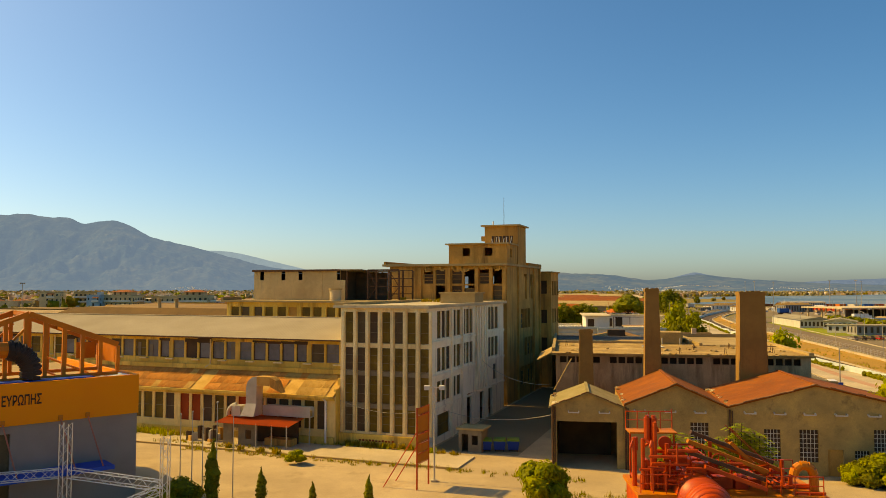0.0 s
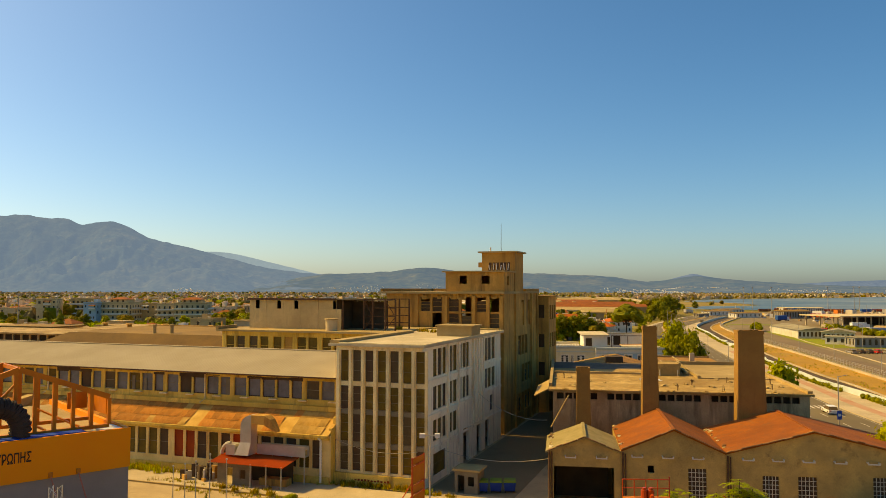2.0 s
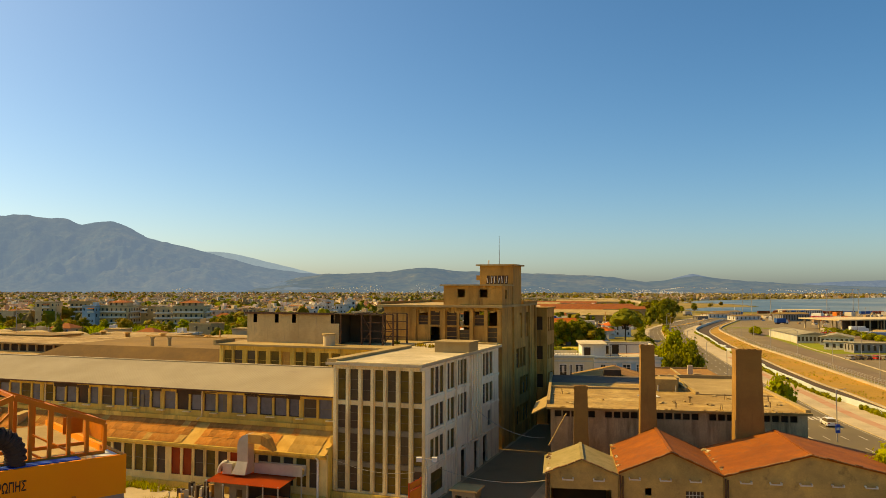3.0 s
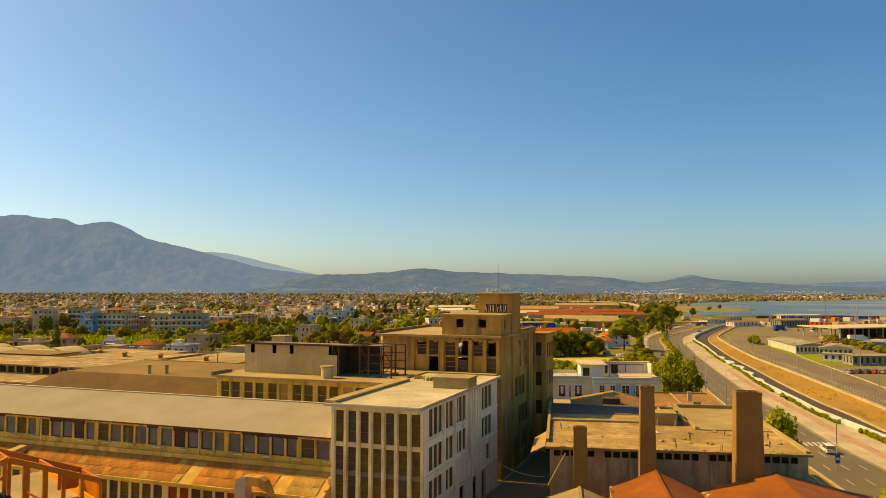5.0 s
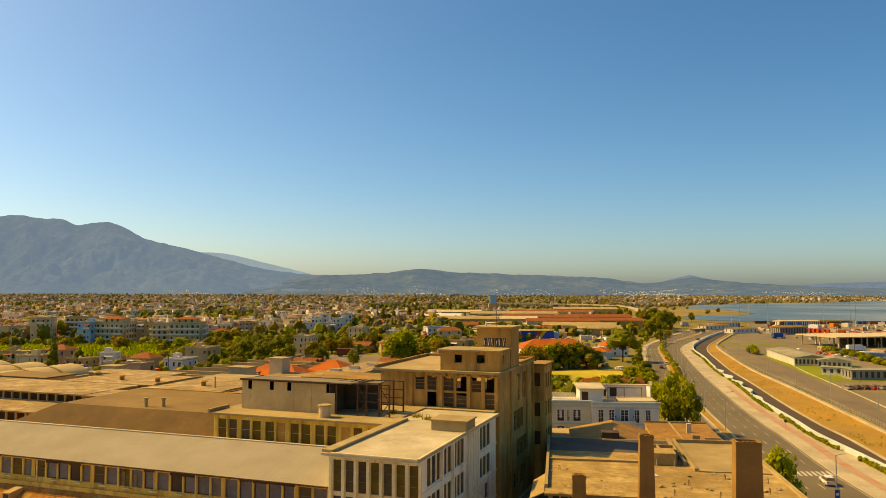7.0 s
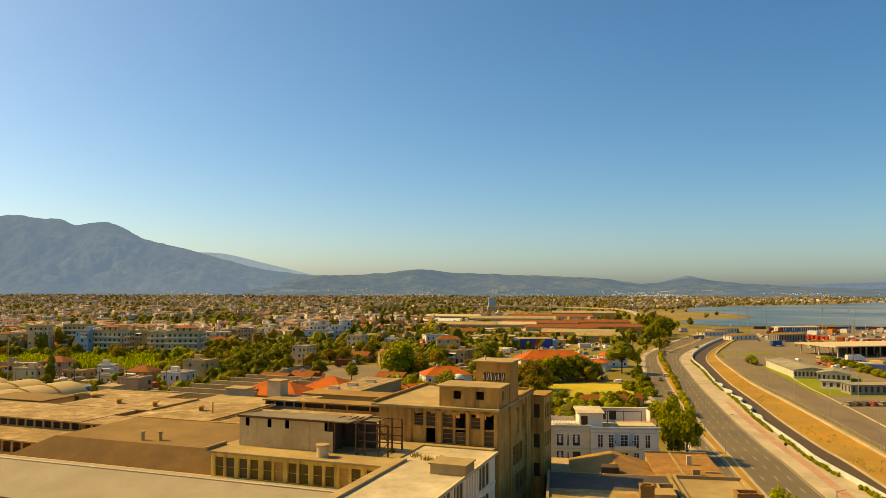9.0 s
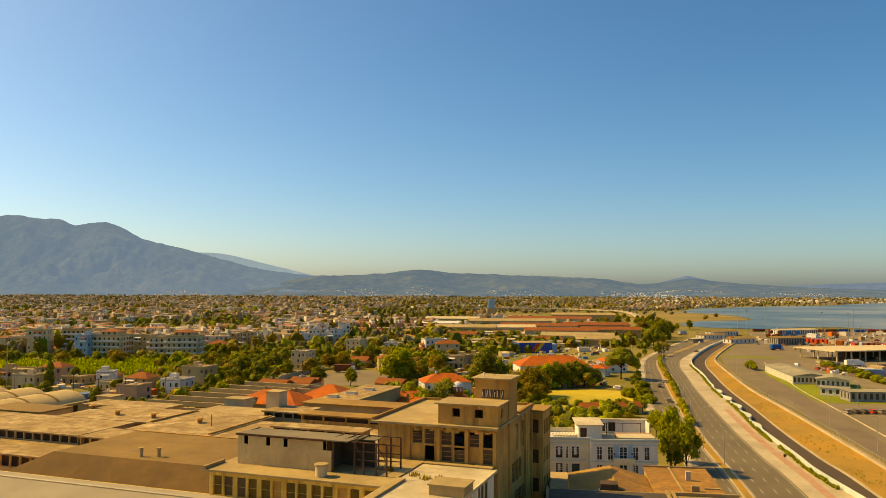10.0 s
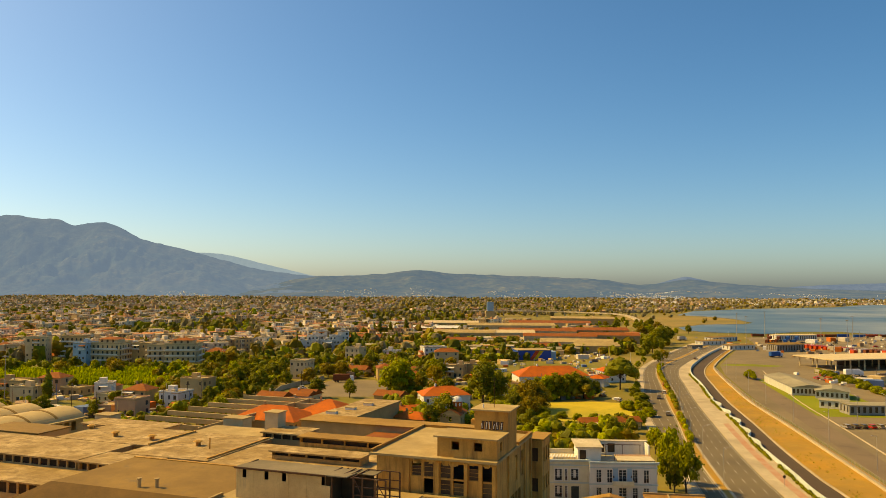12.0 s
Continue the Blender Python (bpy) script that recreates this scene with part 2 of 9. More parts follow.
LEAF = foliage("dark_leaves", (0.155, 0.165, 0.028), (0.23, 0.21, 0.036))
LEAF_LIGHT = foliage("light_leaves", (0.25, 0.27, 0.02), (0.33, 0.31, 0.026))
LEAF_OLIVE = foliage("olive_brown_leaves", (0.30, 0.215, 0.026), (0.22, 0.175, 0.022))
BARK = material("bark", (0.10, 0.07, 0.045), 0.95, (0.07, 0.05, 0.03), 2.0, 0.2, bump=0.5)
PALEROOF = material("pale_roof_screed", (0.64, 0.54, 0.38), 0.95, (0.52, 0.43, 0.29), 0.3, 0.22, (0.32, 0.25, 0.16), 0.4, 0.15)
WHITE = material("white_limewash", (0.72, 0.68, 0.60), 0.85, (0.64, 0.60, 0.52), 0.4, 0.05, (0.45, 0.39, 0.3), 0.15, 0.1, streak=1)
CREAM = material("cream_render", (0.6, 0.48, 0.31), 0.88, (0.52, 0.41, 0.26), 0.4, 0.06, per=0.12)
TAN = material("tan_render", (0.48, 0.345, 0.19), 0.88, (0.41, 0.295, 0.16), 0.4, 0.06, per=0.15)
GLASS = material("dark_dusty_glass", (0.10, 0.072, 0.042), 0.45, (0.13, 0.095, 0.055), 0.6, 0.2, (0.2, 0.15, 0.09), 0.4, 0.03, spec=0.12)

# ---- ground, hills, sea ----
FA, RA = -20.0, -9.0     # headings of the old factory and of the gabled workshops


def sheet(name, pts, z, mat, label, kind="structure", category=""):
    g = Geo()
    g.face([(x, y, z) for x, y in pts])
    o = g.ob(name, mat)
    return tagged(o, label, category, kind=kind)


def spline(table, y):
    """Smooth value between the rows (y, value) of a table."""
    n = len(table)
    i = 0
    while i < n - 2 and y > table[i + 1][0]:
        i += 1
    (y0, a), (y1, b) = table[i], table[i + 1]
    sl = lambda k: (table[min(k + 1, n - 1)][1] - table[max(k - 1, 0)][1]) / (table[min(k + 1, n - 1)][0] - table[max(k - 1, 0)][0])
    h = y1 - y0
    t = (y - y0) / h
    m0, m1 = sl(i) * h, sl(i + 1) * h
    return (2 * t ** 3 - 3 * t * t + 1) * a + (t ** 3 - 2 * t * t + t) * m0 + (3 * t * t - 2 * t ** 3) * b + (t ** 3 - t * t) * m1


sheet("ground", [(-5200, -400), (5200, -400), (5200, 5600), (-5200, 5600)], 0.0, GROUND, "flat coastal plain of dry earth and scrub", category="ground")

SHORE = [(600, 700), (465, 782), (440, 830), (398, 827), (345, 790), (294, 811), (278, 847), (290, 905), (344, 979), (405, 995), (432, 1030), (457, 1162), (449, 1250), (416, 1309),
         (523, 1535), (717, 1719), (990, 1877), (1176, 2107), (1308, 2195), (2400, 2500), (3600, 2400), (3600, 700)]
sheet("water", SHORE, 0.25, WATER, "calm blue gulf water along a flat shore", category="sea")
SPIT = material("dry_spit_scrub", (0.36, 0.24, 0.10), 0.97, (0.24, 0.19, 0.07), 0.01, 0.25, (0.16, 0.15, 0.05), 0.4, 0.15, fine=1.0)
sheet("sand_spit", [(270, 850), (286, 908), (340, 984), (402, 1000), (426, 1034), (450, 1160), (440, 1248), (405, 1300), (330, 1290), (270, 1100), (235, 900)], 0.12, SPIT, "low dry spit of ochre sand and scrub", category="land")


SLOPES = {}


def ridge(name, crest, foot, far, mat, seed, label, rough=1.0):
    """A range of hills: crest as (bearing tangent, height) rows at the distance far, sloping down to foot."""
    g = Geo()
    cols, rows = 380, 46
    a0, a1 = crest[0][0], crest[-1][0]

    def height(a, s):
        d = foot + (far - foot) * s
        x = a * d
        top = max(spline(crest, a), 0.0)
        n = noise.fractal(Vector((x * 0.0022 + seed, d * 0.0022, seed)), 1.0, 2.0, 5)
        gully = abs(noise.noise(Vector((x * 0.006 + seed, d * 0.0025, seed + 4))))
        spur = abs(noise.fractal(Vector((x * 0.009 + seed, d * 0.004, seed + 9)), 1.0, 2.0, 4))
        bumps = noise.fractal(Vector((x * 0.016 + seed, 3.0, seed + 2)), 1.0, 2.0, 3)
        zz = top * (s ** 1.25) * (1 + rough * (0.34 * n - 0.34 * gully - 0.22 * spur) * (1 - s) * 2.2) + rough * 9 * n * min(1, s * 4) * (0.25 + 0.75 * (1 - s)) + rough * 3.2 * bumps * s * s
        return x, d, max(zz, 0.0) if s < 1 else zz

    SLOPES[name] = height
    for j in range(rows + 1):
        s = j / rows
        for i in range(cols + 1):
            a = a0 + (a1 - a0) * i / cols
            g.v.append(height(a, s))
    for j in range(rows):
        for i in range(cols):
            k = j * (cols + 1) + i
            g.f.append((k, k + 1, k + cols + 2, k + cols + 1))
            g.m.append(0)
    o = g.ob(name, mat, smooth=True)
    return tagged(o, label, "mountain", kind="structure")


# Backdrop slope: aerial haze is put in as an even blue emission.
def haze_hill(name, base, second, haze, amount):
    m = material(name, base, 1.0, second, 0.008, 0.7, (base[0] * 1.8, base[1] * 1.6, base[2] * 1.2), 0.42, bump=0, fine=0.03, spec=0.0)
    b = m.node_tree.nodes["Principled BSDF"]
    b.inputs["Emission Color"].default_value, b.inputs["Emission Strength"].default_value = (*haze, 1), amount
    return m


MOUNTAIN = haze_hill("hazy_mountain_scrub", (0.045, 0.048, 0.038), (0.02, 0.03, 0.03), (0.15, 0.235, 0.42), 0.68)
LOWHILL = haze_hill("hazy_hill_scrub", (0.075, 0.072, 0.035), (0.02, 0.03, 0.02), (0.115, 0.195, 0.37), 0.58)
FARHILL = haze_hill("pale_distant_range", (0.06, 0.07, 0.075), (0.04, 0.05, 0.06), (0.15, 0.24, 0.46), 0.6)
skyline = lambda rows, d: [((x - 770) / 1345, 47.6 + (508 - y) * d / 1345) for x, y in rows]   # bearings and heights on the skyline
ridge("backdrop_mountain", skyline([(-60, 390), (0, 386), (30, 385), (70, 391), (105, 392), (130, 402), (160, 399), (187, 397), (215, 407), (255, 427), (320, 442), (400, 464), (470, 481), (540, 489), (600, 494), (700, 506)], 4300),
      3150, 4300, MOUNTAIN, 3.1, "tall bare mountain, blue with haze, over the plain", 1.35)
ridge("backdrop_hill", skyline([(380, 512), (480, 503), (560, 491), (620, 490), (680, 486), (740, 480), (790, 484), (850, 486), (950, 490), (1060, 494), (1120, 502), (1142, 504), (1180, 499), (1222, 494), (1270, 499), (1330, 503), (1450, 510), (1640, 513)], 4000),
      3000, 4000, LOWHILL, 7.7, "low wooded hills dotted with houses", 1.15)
# The western range gets the palest haze glow.
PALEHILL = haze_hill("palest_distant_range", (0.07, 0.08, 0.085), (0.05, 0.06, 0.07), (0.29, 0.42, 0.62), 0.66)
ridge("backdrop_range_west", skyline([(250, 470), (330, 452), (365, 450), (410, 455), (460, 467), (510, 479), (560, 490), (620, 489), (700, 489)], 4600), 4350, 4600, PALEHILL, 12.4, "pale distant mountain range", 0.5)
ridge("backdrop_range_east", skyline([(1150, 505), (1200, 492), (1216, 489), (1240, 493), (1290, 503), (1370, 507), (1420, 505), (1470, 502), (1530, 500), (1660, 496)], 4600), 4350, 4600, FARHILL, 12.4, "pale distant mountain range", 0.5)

# ---- roads ----
MED_R = [(90, 55), (120, 59.5), (146, 63.2), (178, 69.1), (192, 71.6), (228, 78.6), (271, 89), (320, 102.5), (372, 115), (420, 126), (460, 138), (540, 180), (590, 206), (660, 245)]
MED_L = [(90, 53), (120, 57.7), (146, 61.2), (178, 67.2), (192, 69.5), (228, 76), (271, 86.3), (320, 97.6), (372, 110.5), (420, 122.2), (460, 135), (540, 177), (590, 203), (660, 242)]
ROAD_L = [(90, 45), (120, 49), (146, 54), (178, 60.5), (228, 68.5), (280, 77.5), (320, 86.4), (372, 100.5), (420, 113.3), (460, 126.2), (540, 163), (590, 188), (660, 226)]
ROAD_R = [(90, 68), (120, 71.6), (146, 74.6), (178, 80.5), (192, 82.6), (228, 89.4), (271, 98.6), (320, 109.5), (372, 122.3), (420, 134.5), (460, 149), (540, 189), (590, 216), (660, 255)]
WALL = [(90, 78), (120, 81.7), (146, 85.2), (178, 88.3), (192, 91), (228, 97.4), (271, 107.6), (320, 117.4), (372, 130.6), (420, 141.6), (460, 155.8), (540, 194), (590, 221), (660, 260)]
DITCH = [(90, 81), (120, 85), (146, 88.8), (178, 94.6), (192, 96.4), (228, 103.2), (271, 112.6), (320, 122.8), (372, 135.8), (420, 148.6), (460, 163.6), (540, 202), (590, 228), (660, 266)]
EARTH = [(90, 88), (120, 94), (146, 99.3), (178, 105.6), (192, 108.5), (228, 115.3), (271, 123.2), (320, 131.8), (372, 144), (420, 156), (460, 168.2), (540, 206), (590, 232), (660, 271)]
Y0, Y1 = 92.0, 655.0


def strip(name, left, right, z, mat, label, y0=Y0, y1=Y1, step=4.0, lo=0.0, ro=0.0, category="road", parent=None, height=0.0, kind="structure"):
    """A band between two edge tables (with offsets), flat or as a solid of the given height."""
    g = Geo()
    n = int((y1 - y0) / step)
    ys = [y0 + (y1 - y0) * i / n for i in range(n + 1)]
    for a, b in zip(ys, ys[1:]):
        l0, l1, r0, r1 = spline(left, a) + lo, spline(left, b) + lo, spline(right, a) + ro, spline(right, b) + ro
        if height:
            g.hexa([(l0, a, z), (r0, a, z), (r1, b, z), (l1, b, z), (l0, a, z + height), (r0, a, z + height), (r1, b, z + height), (l1, b, z + height)])
        else:
            g.face([(l0, a, z), (r0, a, z), (r1, b, z), (l1, b, z)])
    o = g.ob(name, mat, parent)
    return tagged(o, label, category, kind=kind) if parent is None else o


strip("road", ROAD_L, MED_L, 0.03, ASPHALT, "worn dark service road shaded by roadside trees", lo=1.6)
strip("road_main", MED_R, ROAD_R, 0.03, ASPHALT, "wide coastal road of worn asphalt with dashed lanes", ro=-0.1)
strip("pavement_roadside", ROAD_L, ROAD_L, 0.0, KERB, "pale kerbed pavement beside the service road", lo=-1.4, ro=1.6, height=0.16, category="pavement")
strip("median", MED_L, MED_R, 0.0, DRYEARTH, "planted median of dry soil between the carriageways", lo=0.25, ro=-0.25, height=0.2, category="median")
strip("kerb_median_west", MED_L, MED_L, 0.0, KERB, "pale concrete kerb of the median", lo=-0.15, ro=0.25, height=0.26, category="kerb")
strip("kerb_median_east", MED_R, MED_R, 0.0, KERB, "pale concrete kerb of the median", lo=-0.25, ro=0.15, height=0.26, category="kerb")
strip("pavement_seaside", ROAD_R, WALL, 0.0, KERB, "broad pale concrete pavement beside the coastal road", height=0.16, ro=-0.2, category="pavement")
CYCLE = material("worn_red_path", (0.42, 0.22, 0.14), 0.92, (0.46, 0.32, 0.22), 0.25, 0.08)
strip("cycle_path", ROAD_R, ROAD_R, 0.17, CYCLE, "faded red cycle path on the pavement", y1=270, lo=3.4, ro=5.4, category="path")
strip("road_lower", WALL, DITCH, 0.04, DARK_ASPHALT, "dark asphalt lower road behind the barrier", lo=0.3)
strip("kerb_lower_road", DITCH, DITCH, 0.0, KERB, "thin pale kerb of the lower road", lo=0, ro=0.6, height=0.3, category="kerb")
strip("verge", DITCH, EARTH, 0.05, DRYEARTH, "strip of dry ochre earth and burnt grass", lo=0.6, category="verge")
strip("boundary_kerb", EARTH, EARTH, 0.0, KERB, "low pale concrete wall along the port fence", lo=0.0, ro=0.9, height=0.6, category="wall")
sheet("road_port", [(92, 92), (98, 120), (103.3, 146), (109.6, 178), (119.3, 228), (129, 280), (135.8, 320), (148, 372), (160, 420), (176, 470), (210, 540), (239, 600), (275, 655), (300, 735), (430, 775), (470, 655), (470, 92)],
      0.02, PALE_ASPHALT, "broad pale asphalt of the port yard with tyre marks")
g = Geo()
g.face([(-140, -60, 0.012), (46, -60, 0.012), (50, 120, 0.012), (44, 160, 0.012), (-140, 200, 0.012)])
tagged(g.ob("pavement_yard", YARD), "dusty sunlit concrete yard of the old factory", "pavement", kind="structure")

# Alley ground laid darker than the yard.
g = Geo()
g.box(-30.2, -20.5, 79.5, 150.0, 0.0, 0.02)
o = g.ob("road_alley", PALE_ASPHALT)
o.matrix_world = pose(0, 0, 0, 0, 0, FA)
tagged(o, "worn asphalt of the alley between the blocks", "road", kind="structure")

# lane dashes, edge lines and crossing bars
PAINT = material("worn_road_paint", (0.62, 0.56, 0.46), 0.8, (0.45, 0.4, 0.32), 1.5, 0.15)
marks = Geo()


def dash(fx, y, ln, w=0.16, z=0.036):
    x0, x1 = fx(y), fx(y + ln)
    marks.face([(x0 - w / 2, y, z), (x0 + w / 2, y, z), (x1 + w / 2, y + ln, z), (x1 - w / 2, y + ln, z)])


for k in (1, 2, 3):
    f = lambda y, k=k: spline(MED_R, y) + (spline(ROAD_R, y) - spline(MED_R, y)) * k / 4
    for i in range(58):
        dash(f, 95 + i * 9.5, 3.4)
for k in (1, 2):
    f = lambda y, k=k: spline(ROAD_L, y) + 1.6 + (spline(MED_L, y) - spline(ROAD_L, y) - 1.6) * k / 3
    for i in range(58):
        dash(f, 96 + i * 9.5, 3.4)
for tab, off in ((MED_R, 0.5), (ROAD_R, -0.5), (MED_L, -0.5), (ROAD_L, 2.0), (DITCH, -0.5)):
    for i in range(180):
        dash(lambda y: spline(tab, y) + off, 93 + i * 3.1, 3.1, 0.14)
for i in range(14):
    y = 142.0
    x = 63.4 + i * 0.95
    marks.face([(x, y + 0.2, 0.038), (x + 0.5, y + 0.2, 0.038), (x + 1.1, y + 3.6, 0.038), (x + 0.6, y + 3.6, 0.038)])
tagged(marks.ob("road_marking", PAINT), "worn white lane dashes, edge lines and zebra crossing", "marking", kind="stuff")

# ---- the old factory ----
F = pose(0, 0, 0, 0, 0, FA)
FRAME = material("grimy_pale_steel_frame", (0.40, 0.34, 0.26), 0.8, (0.3, 0.25, 0.19), 1.0, 0.1)
RAIL = material("rusted_steel", (0.14, 0.075, 0.04), 0.85, (0.09, 0.05, 0.03), 2.0, 0.2)
GREENGLASS = material("greenish_dusty_glass", (0.17, 0.115, 0.04), 0.5, (0.10, 0.07, 0.028), 0.7, 0.15, (0.22, 0.17, 0.09), 0.3, 0.02, spec=0.1)
BLUEGLASS = material("dull_dusty_glass", (0.165, 0.15, 0.145), 0.5, (0.11, 0.10, 0.09), 0.8, 0.15, (0.2, 0.17, 0.13), 0.35, 0.02, spec=0.5)
PALEOCHRE = material("pale_ochre_mullion", (0.82, 0.62, 0.32), 0.9, (0.68, 0.49, 0.24), 0.4, 0.1, (0.24, 0.16, 0.08), 0.35, 0.2, streak=1)
DULLSPAN = material("grimy_spandrel", (0.24, 0.20, 0.14), 0.9, (0.17, 0.14, 0.10), 0.8, 0.12)
RUSTSHEET = material("rusty_corrugated_sheet", (0.56, 0.275, 0.115), 0.9, (0.44, 0.20, 0.08), 0.5, 0.12, (0.34, 0.13, 0.045), 0.4, 0.2, per=0.22)
RUSTPALE = material("pale_rusty_sheet", (0.55, 0.36, 0.16), 0.9, (0.44, 0.27, 0.11), 0.6, 0.12, (0.34, 0.19, 0.07), 0.35, 0.2, per=0.15)
REDPANEL = material("rust_red_panel", (0.30, 0.07, 0.025), 0.85, (0.22, 0.05, 0.02), 0.6, 0.1)
GALV = material("galvanised_duct", (0.50, 0.46, 0.38), 0.5, (0.42, 0.38, 0.31), 0.8, 0.06, metal=0.35)
REDSHEET = material("faded_red_corrugated_sheet", (0.50, 0.11, 0.04), 0.8, (0.4, 0.09, 0.04), 0.6, 0.1)


def pane(parent, x0, x1, z0, z1, y, mat, bars=1, t=0.05, name="window", frame=FRAME, facing="v"):
    """A framed window in the plane y (facing -v), or in the plane x = y when facing "u" (looking towards +u)."""
    w, fr = Geo(), Geo()
    def bx(g, a, b, c, d, e0, e1):
        if facing == "v":
            g.box(a, b, y + e0, y + e1, c, d)
        else:
            g.box(y - e1, y - e0, a, b, c, d)
    bx(w, x0, x1, z0, z1, 0.0, 0.02)
    for a, b, c, d in ((x0, x0 + t, z0, z1), (x1 - t, x1, z0, z1), (x0 + t, x1 - t, z0, z0 + t), (x0 + t, x1 - t, z1 - t, z1)):
        bx(fr, a, b, c, d, -0.05, -0.004)
    for i in range(1, bars + 1):
        zz = z0 + (z1 - z0) * i / (bars + 1)
        bx(fr, x0 + t, x1 - t, zz - t / 2, zz + t / 2, -0.045, -0.004)
    win = w.ob(name, mat, parent)
    fr.ob("window_frame", frame, win)
    return win


def corrugated(x0, x1, y0, z0, y1, z1, pitch=0.3, amp=0.035, t=0.03):
    """A corrugated sheet that falls from (y1, z1) to (y0, z0), ribs running down the slope."""
    g = Geo()
    n = max(2, int((x1 - x0) / pitch * 2))
    for i in range(n + 1):
        x = x0 + (x1 - x0) * i / n
        dz = amp if i % 2 else -amp
        g.v += [(x, y0, z0 + dz), (x, y1, z1 + dz), (x, y1, z1 + dz - t), (x, y0, z0 + dz - t)]
    for i in range(n):
        k = i * 4
        g.f += [(k, k + 4, k + 5, k + 1), (k + 3, k + 2, k + 6, k + 7), (k, k + 3, k + 7, k + 4), (k + 1, k + 5, k + 6, k + 2)]
        g.m += [0] * 4
    g.f += [(0, 1, 2, 3), (n * 4, n * 4 + 3, n * 4 + 2, n * 4 + 1)]
    g.m += [0, 0]
    return g


def white_block():
    b = thing("office_block", "weathered pale concrete factory block with tall glazed bays and flat roof", "building", F)
    u0, u1, v0, v1, top = -41.2, -30.6, 78.7, 110.6, 15.55
    # front: seven tall glazed bays between pilasters
    fw = Geo()
    pitch, w0 = 1.545, 1.03
    bays = [(0.55 + i * pitch, 0.55 + i * pitch + w0) for i in range(7)]
    fw.wall((u0, v0, 0), (1, 0), u1 - u0, top, 0.35, [(a, c, 1.6, 15.1) for a, c in bays])
    fw.ob("front_wall", WB, b)
    sp = Geo()
    for a, c in bays:
        for z in (4.25, 7.9, 11.05):
            sp = Geo()
            sp.box(u0 + a, u0 + c, v0 + 0.2, v0 + 0.34, z, z + 0.5)
            sp.ob("spandrel", WB if z > 11 else DULLSPAN, b)
    pil = Geo()
    for i in range(8):
        x = u0 + 0.55 + i * pitch - (pitch - w0) / 2 if i else u0 + 0.29
        pil.box(x - 0.17, x + 0.17, v0 - 0.16, v0, 1.5, 15.2)
        pil.ob("pilaster", WB, b)
        pil = Geo()
    rnd = random.Random(5)
    for a, c in bays:
        for z0, z1 in ((1.6, 4.25), (4.8, 7.9), (8.45, 11.05), (11.6, 15.1)):
            pane(b, u0 + a, u0 + c, z0, z1, v0 + 0.24, rnd.choice([GREENGLASS, GREENGLASS, GREENGLASS, GREENGLASS, GLASS, DARK]), 2, 0.035, frame=DULLSPAN)
    # side along the alley: four storeys of triple windows
    holes, wins = [], []
    groups = [(82.0, 86.7), (87.3, 90.7), (91.3, 95.6), (102.2, 107.6)]
    for (a, c), n in zip(groups, (3, 2, 3, 3)):
        for z0, z1 in ((12.0, 15.15), (8.2, 10.9), (4.7, 7.1)):
            if z0 < 8 and a > 91:
                continue
            step = (c - a) / n
            for i in range(n):
                s0, s1 = a + i * step + 0.09, a + (i + 1) * step - 0.09
                holes.append((s0 - v0, s1 - v0, z0, z1))
                wins.append((s0, s1, z0, z1))
    for a, c, z0, z1 in ((82.2, 86.4, 0.8, 3.3), (93.0, 95.2, 0.0, 4.3), (98.6, 100.6, 0.0, 4.2), (102.6, 104.6, 0.0, 4.2), (104.9, 106.4, 4.8, 7.0)):
        holes.append((a - v0, c - v0, z0, z1))
        if z0 > 0.5:
            wins.append((a, c, z0, z1))
    sw = Geo()
    sw.wall((u1, v0 + 0.36, 0), (0, 1), v1 - v0 - 0.36, top, 0.35, [(h[0] - 0.36, h[1] - 0.36, h[2], h[3]) for h in holes])
    sw.ob("side_wall", SIDEPALE, b)
    for a, c, z0, z1 in wins:
        pane(b, a, c, z0, z1, u1 - 0.2, rnd.choice([GLASS, GREENGLASS, GREENGLASS, DARK]), 1, 0.04, frame=DULLSPAN, facing="u")
    for i in range(5):
        p = Geo()
        y = 96.6 + i * 1.15
        p.box(u1, u1 + 0.3, y, y + 0.45, 4.4, 15.4)
        p.ob("fin", SIDEPALE, b)
    for y in (86.9, 90.9):
        p = Geo()
        p.box(u1, u1 + 0.22, y - 0.1, y + 0.35, 0, 15.4)
        p.ob("pilaster", SIDEPALE, b)
    for z in (3.9, 7.6, 11.5):
        p = Geo()
        p.box(u1, u1 + 0.12, v0 + 1.2, v1, z, z + 0.28)
        p.ob("string_course", SIDEPALE, b)
    bw = Geo()
    bw.wall((u0, v1, 0), (0, -1), v1 - v0 - 0.36, top, 0.35)
    bw.wall((u1 - 0.36, v1, 0), (-1, 0), u1 - u0 - 0.72, top, 0.35)
    bw.ob("back_wall", WB, b)
    fl = Geo()
    for z in (4.0, 7.7, 11.3):
        fl.box(u0 + 0.36, u1 - 0.36, v0 + 0.36, v1 - 0.36, z, z + 0.25)
    fl.ob("storey_floor", TOWER, b)
    roof = Geo()
    roof.box(u0 - 0.75, u1 + 0.45, v0 - 0.5, v1 + 0.4, top, top + 0.28)
    r = roof.ob("roof", PALEROOF, b, "pale screeded flat roof slab")
    lip = Geo()
    lip.box(u0 - 0.76, u0 + 0.55, v0 - 0.2, 101.0, top + 0.283, top + 0.62)
    lip.ob("roof_upstand", SCREED, r)
    lip = Geo()
    lip.box(u0 + 0.55, u1 + 0.3, v0 - 0.49, v0 - 0.25, top + 0.283, top + 0.40)
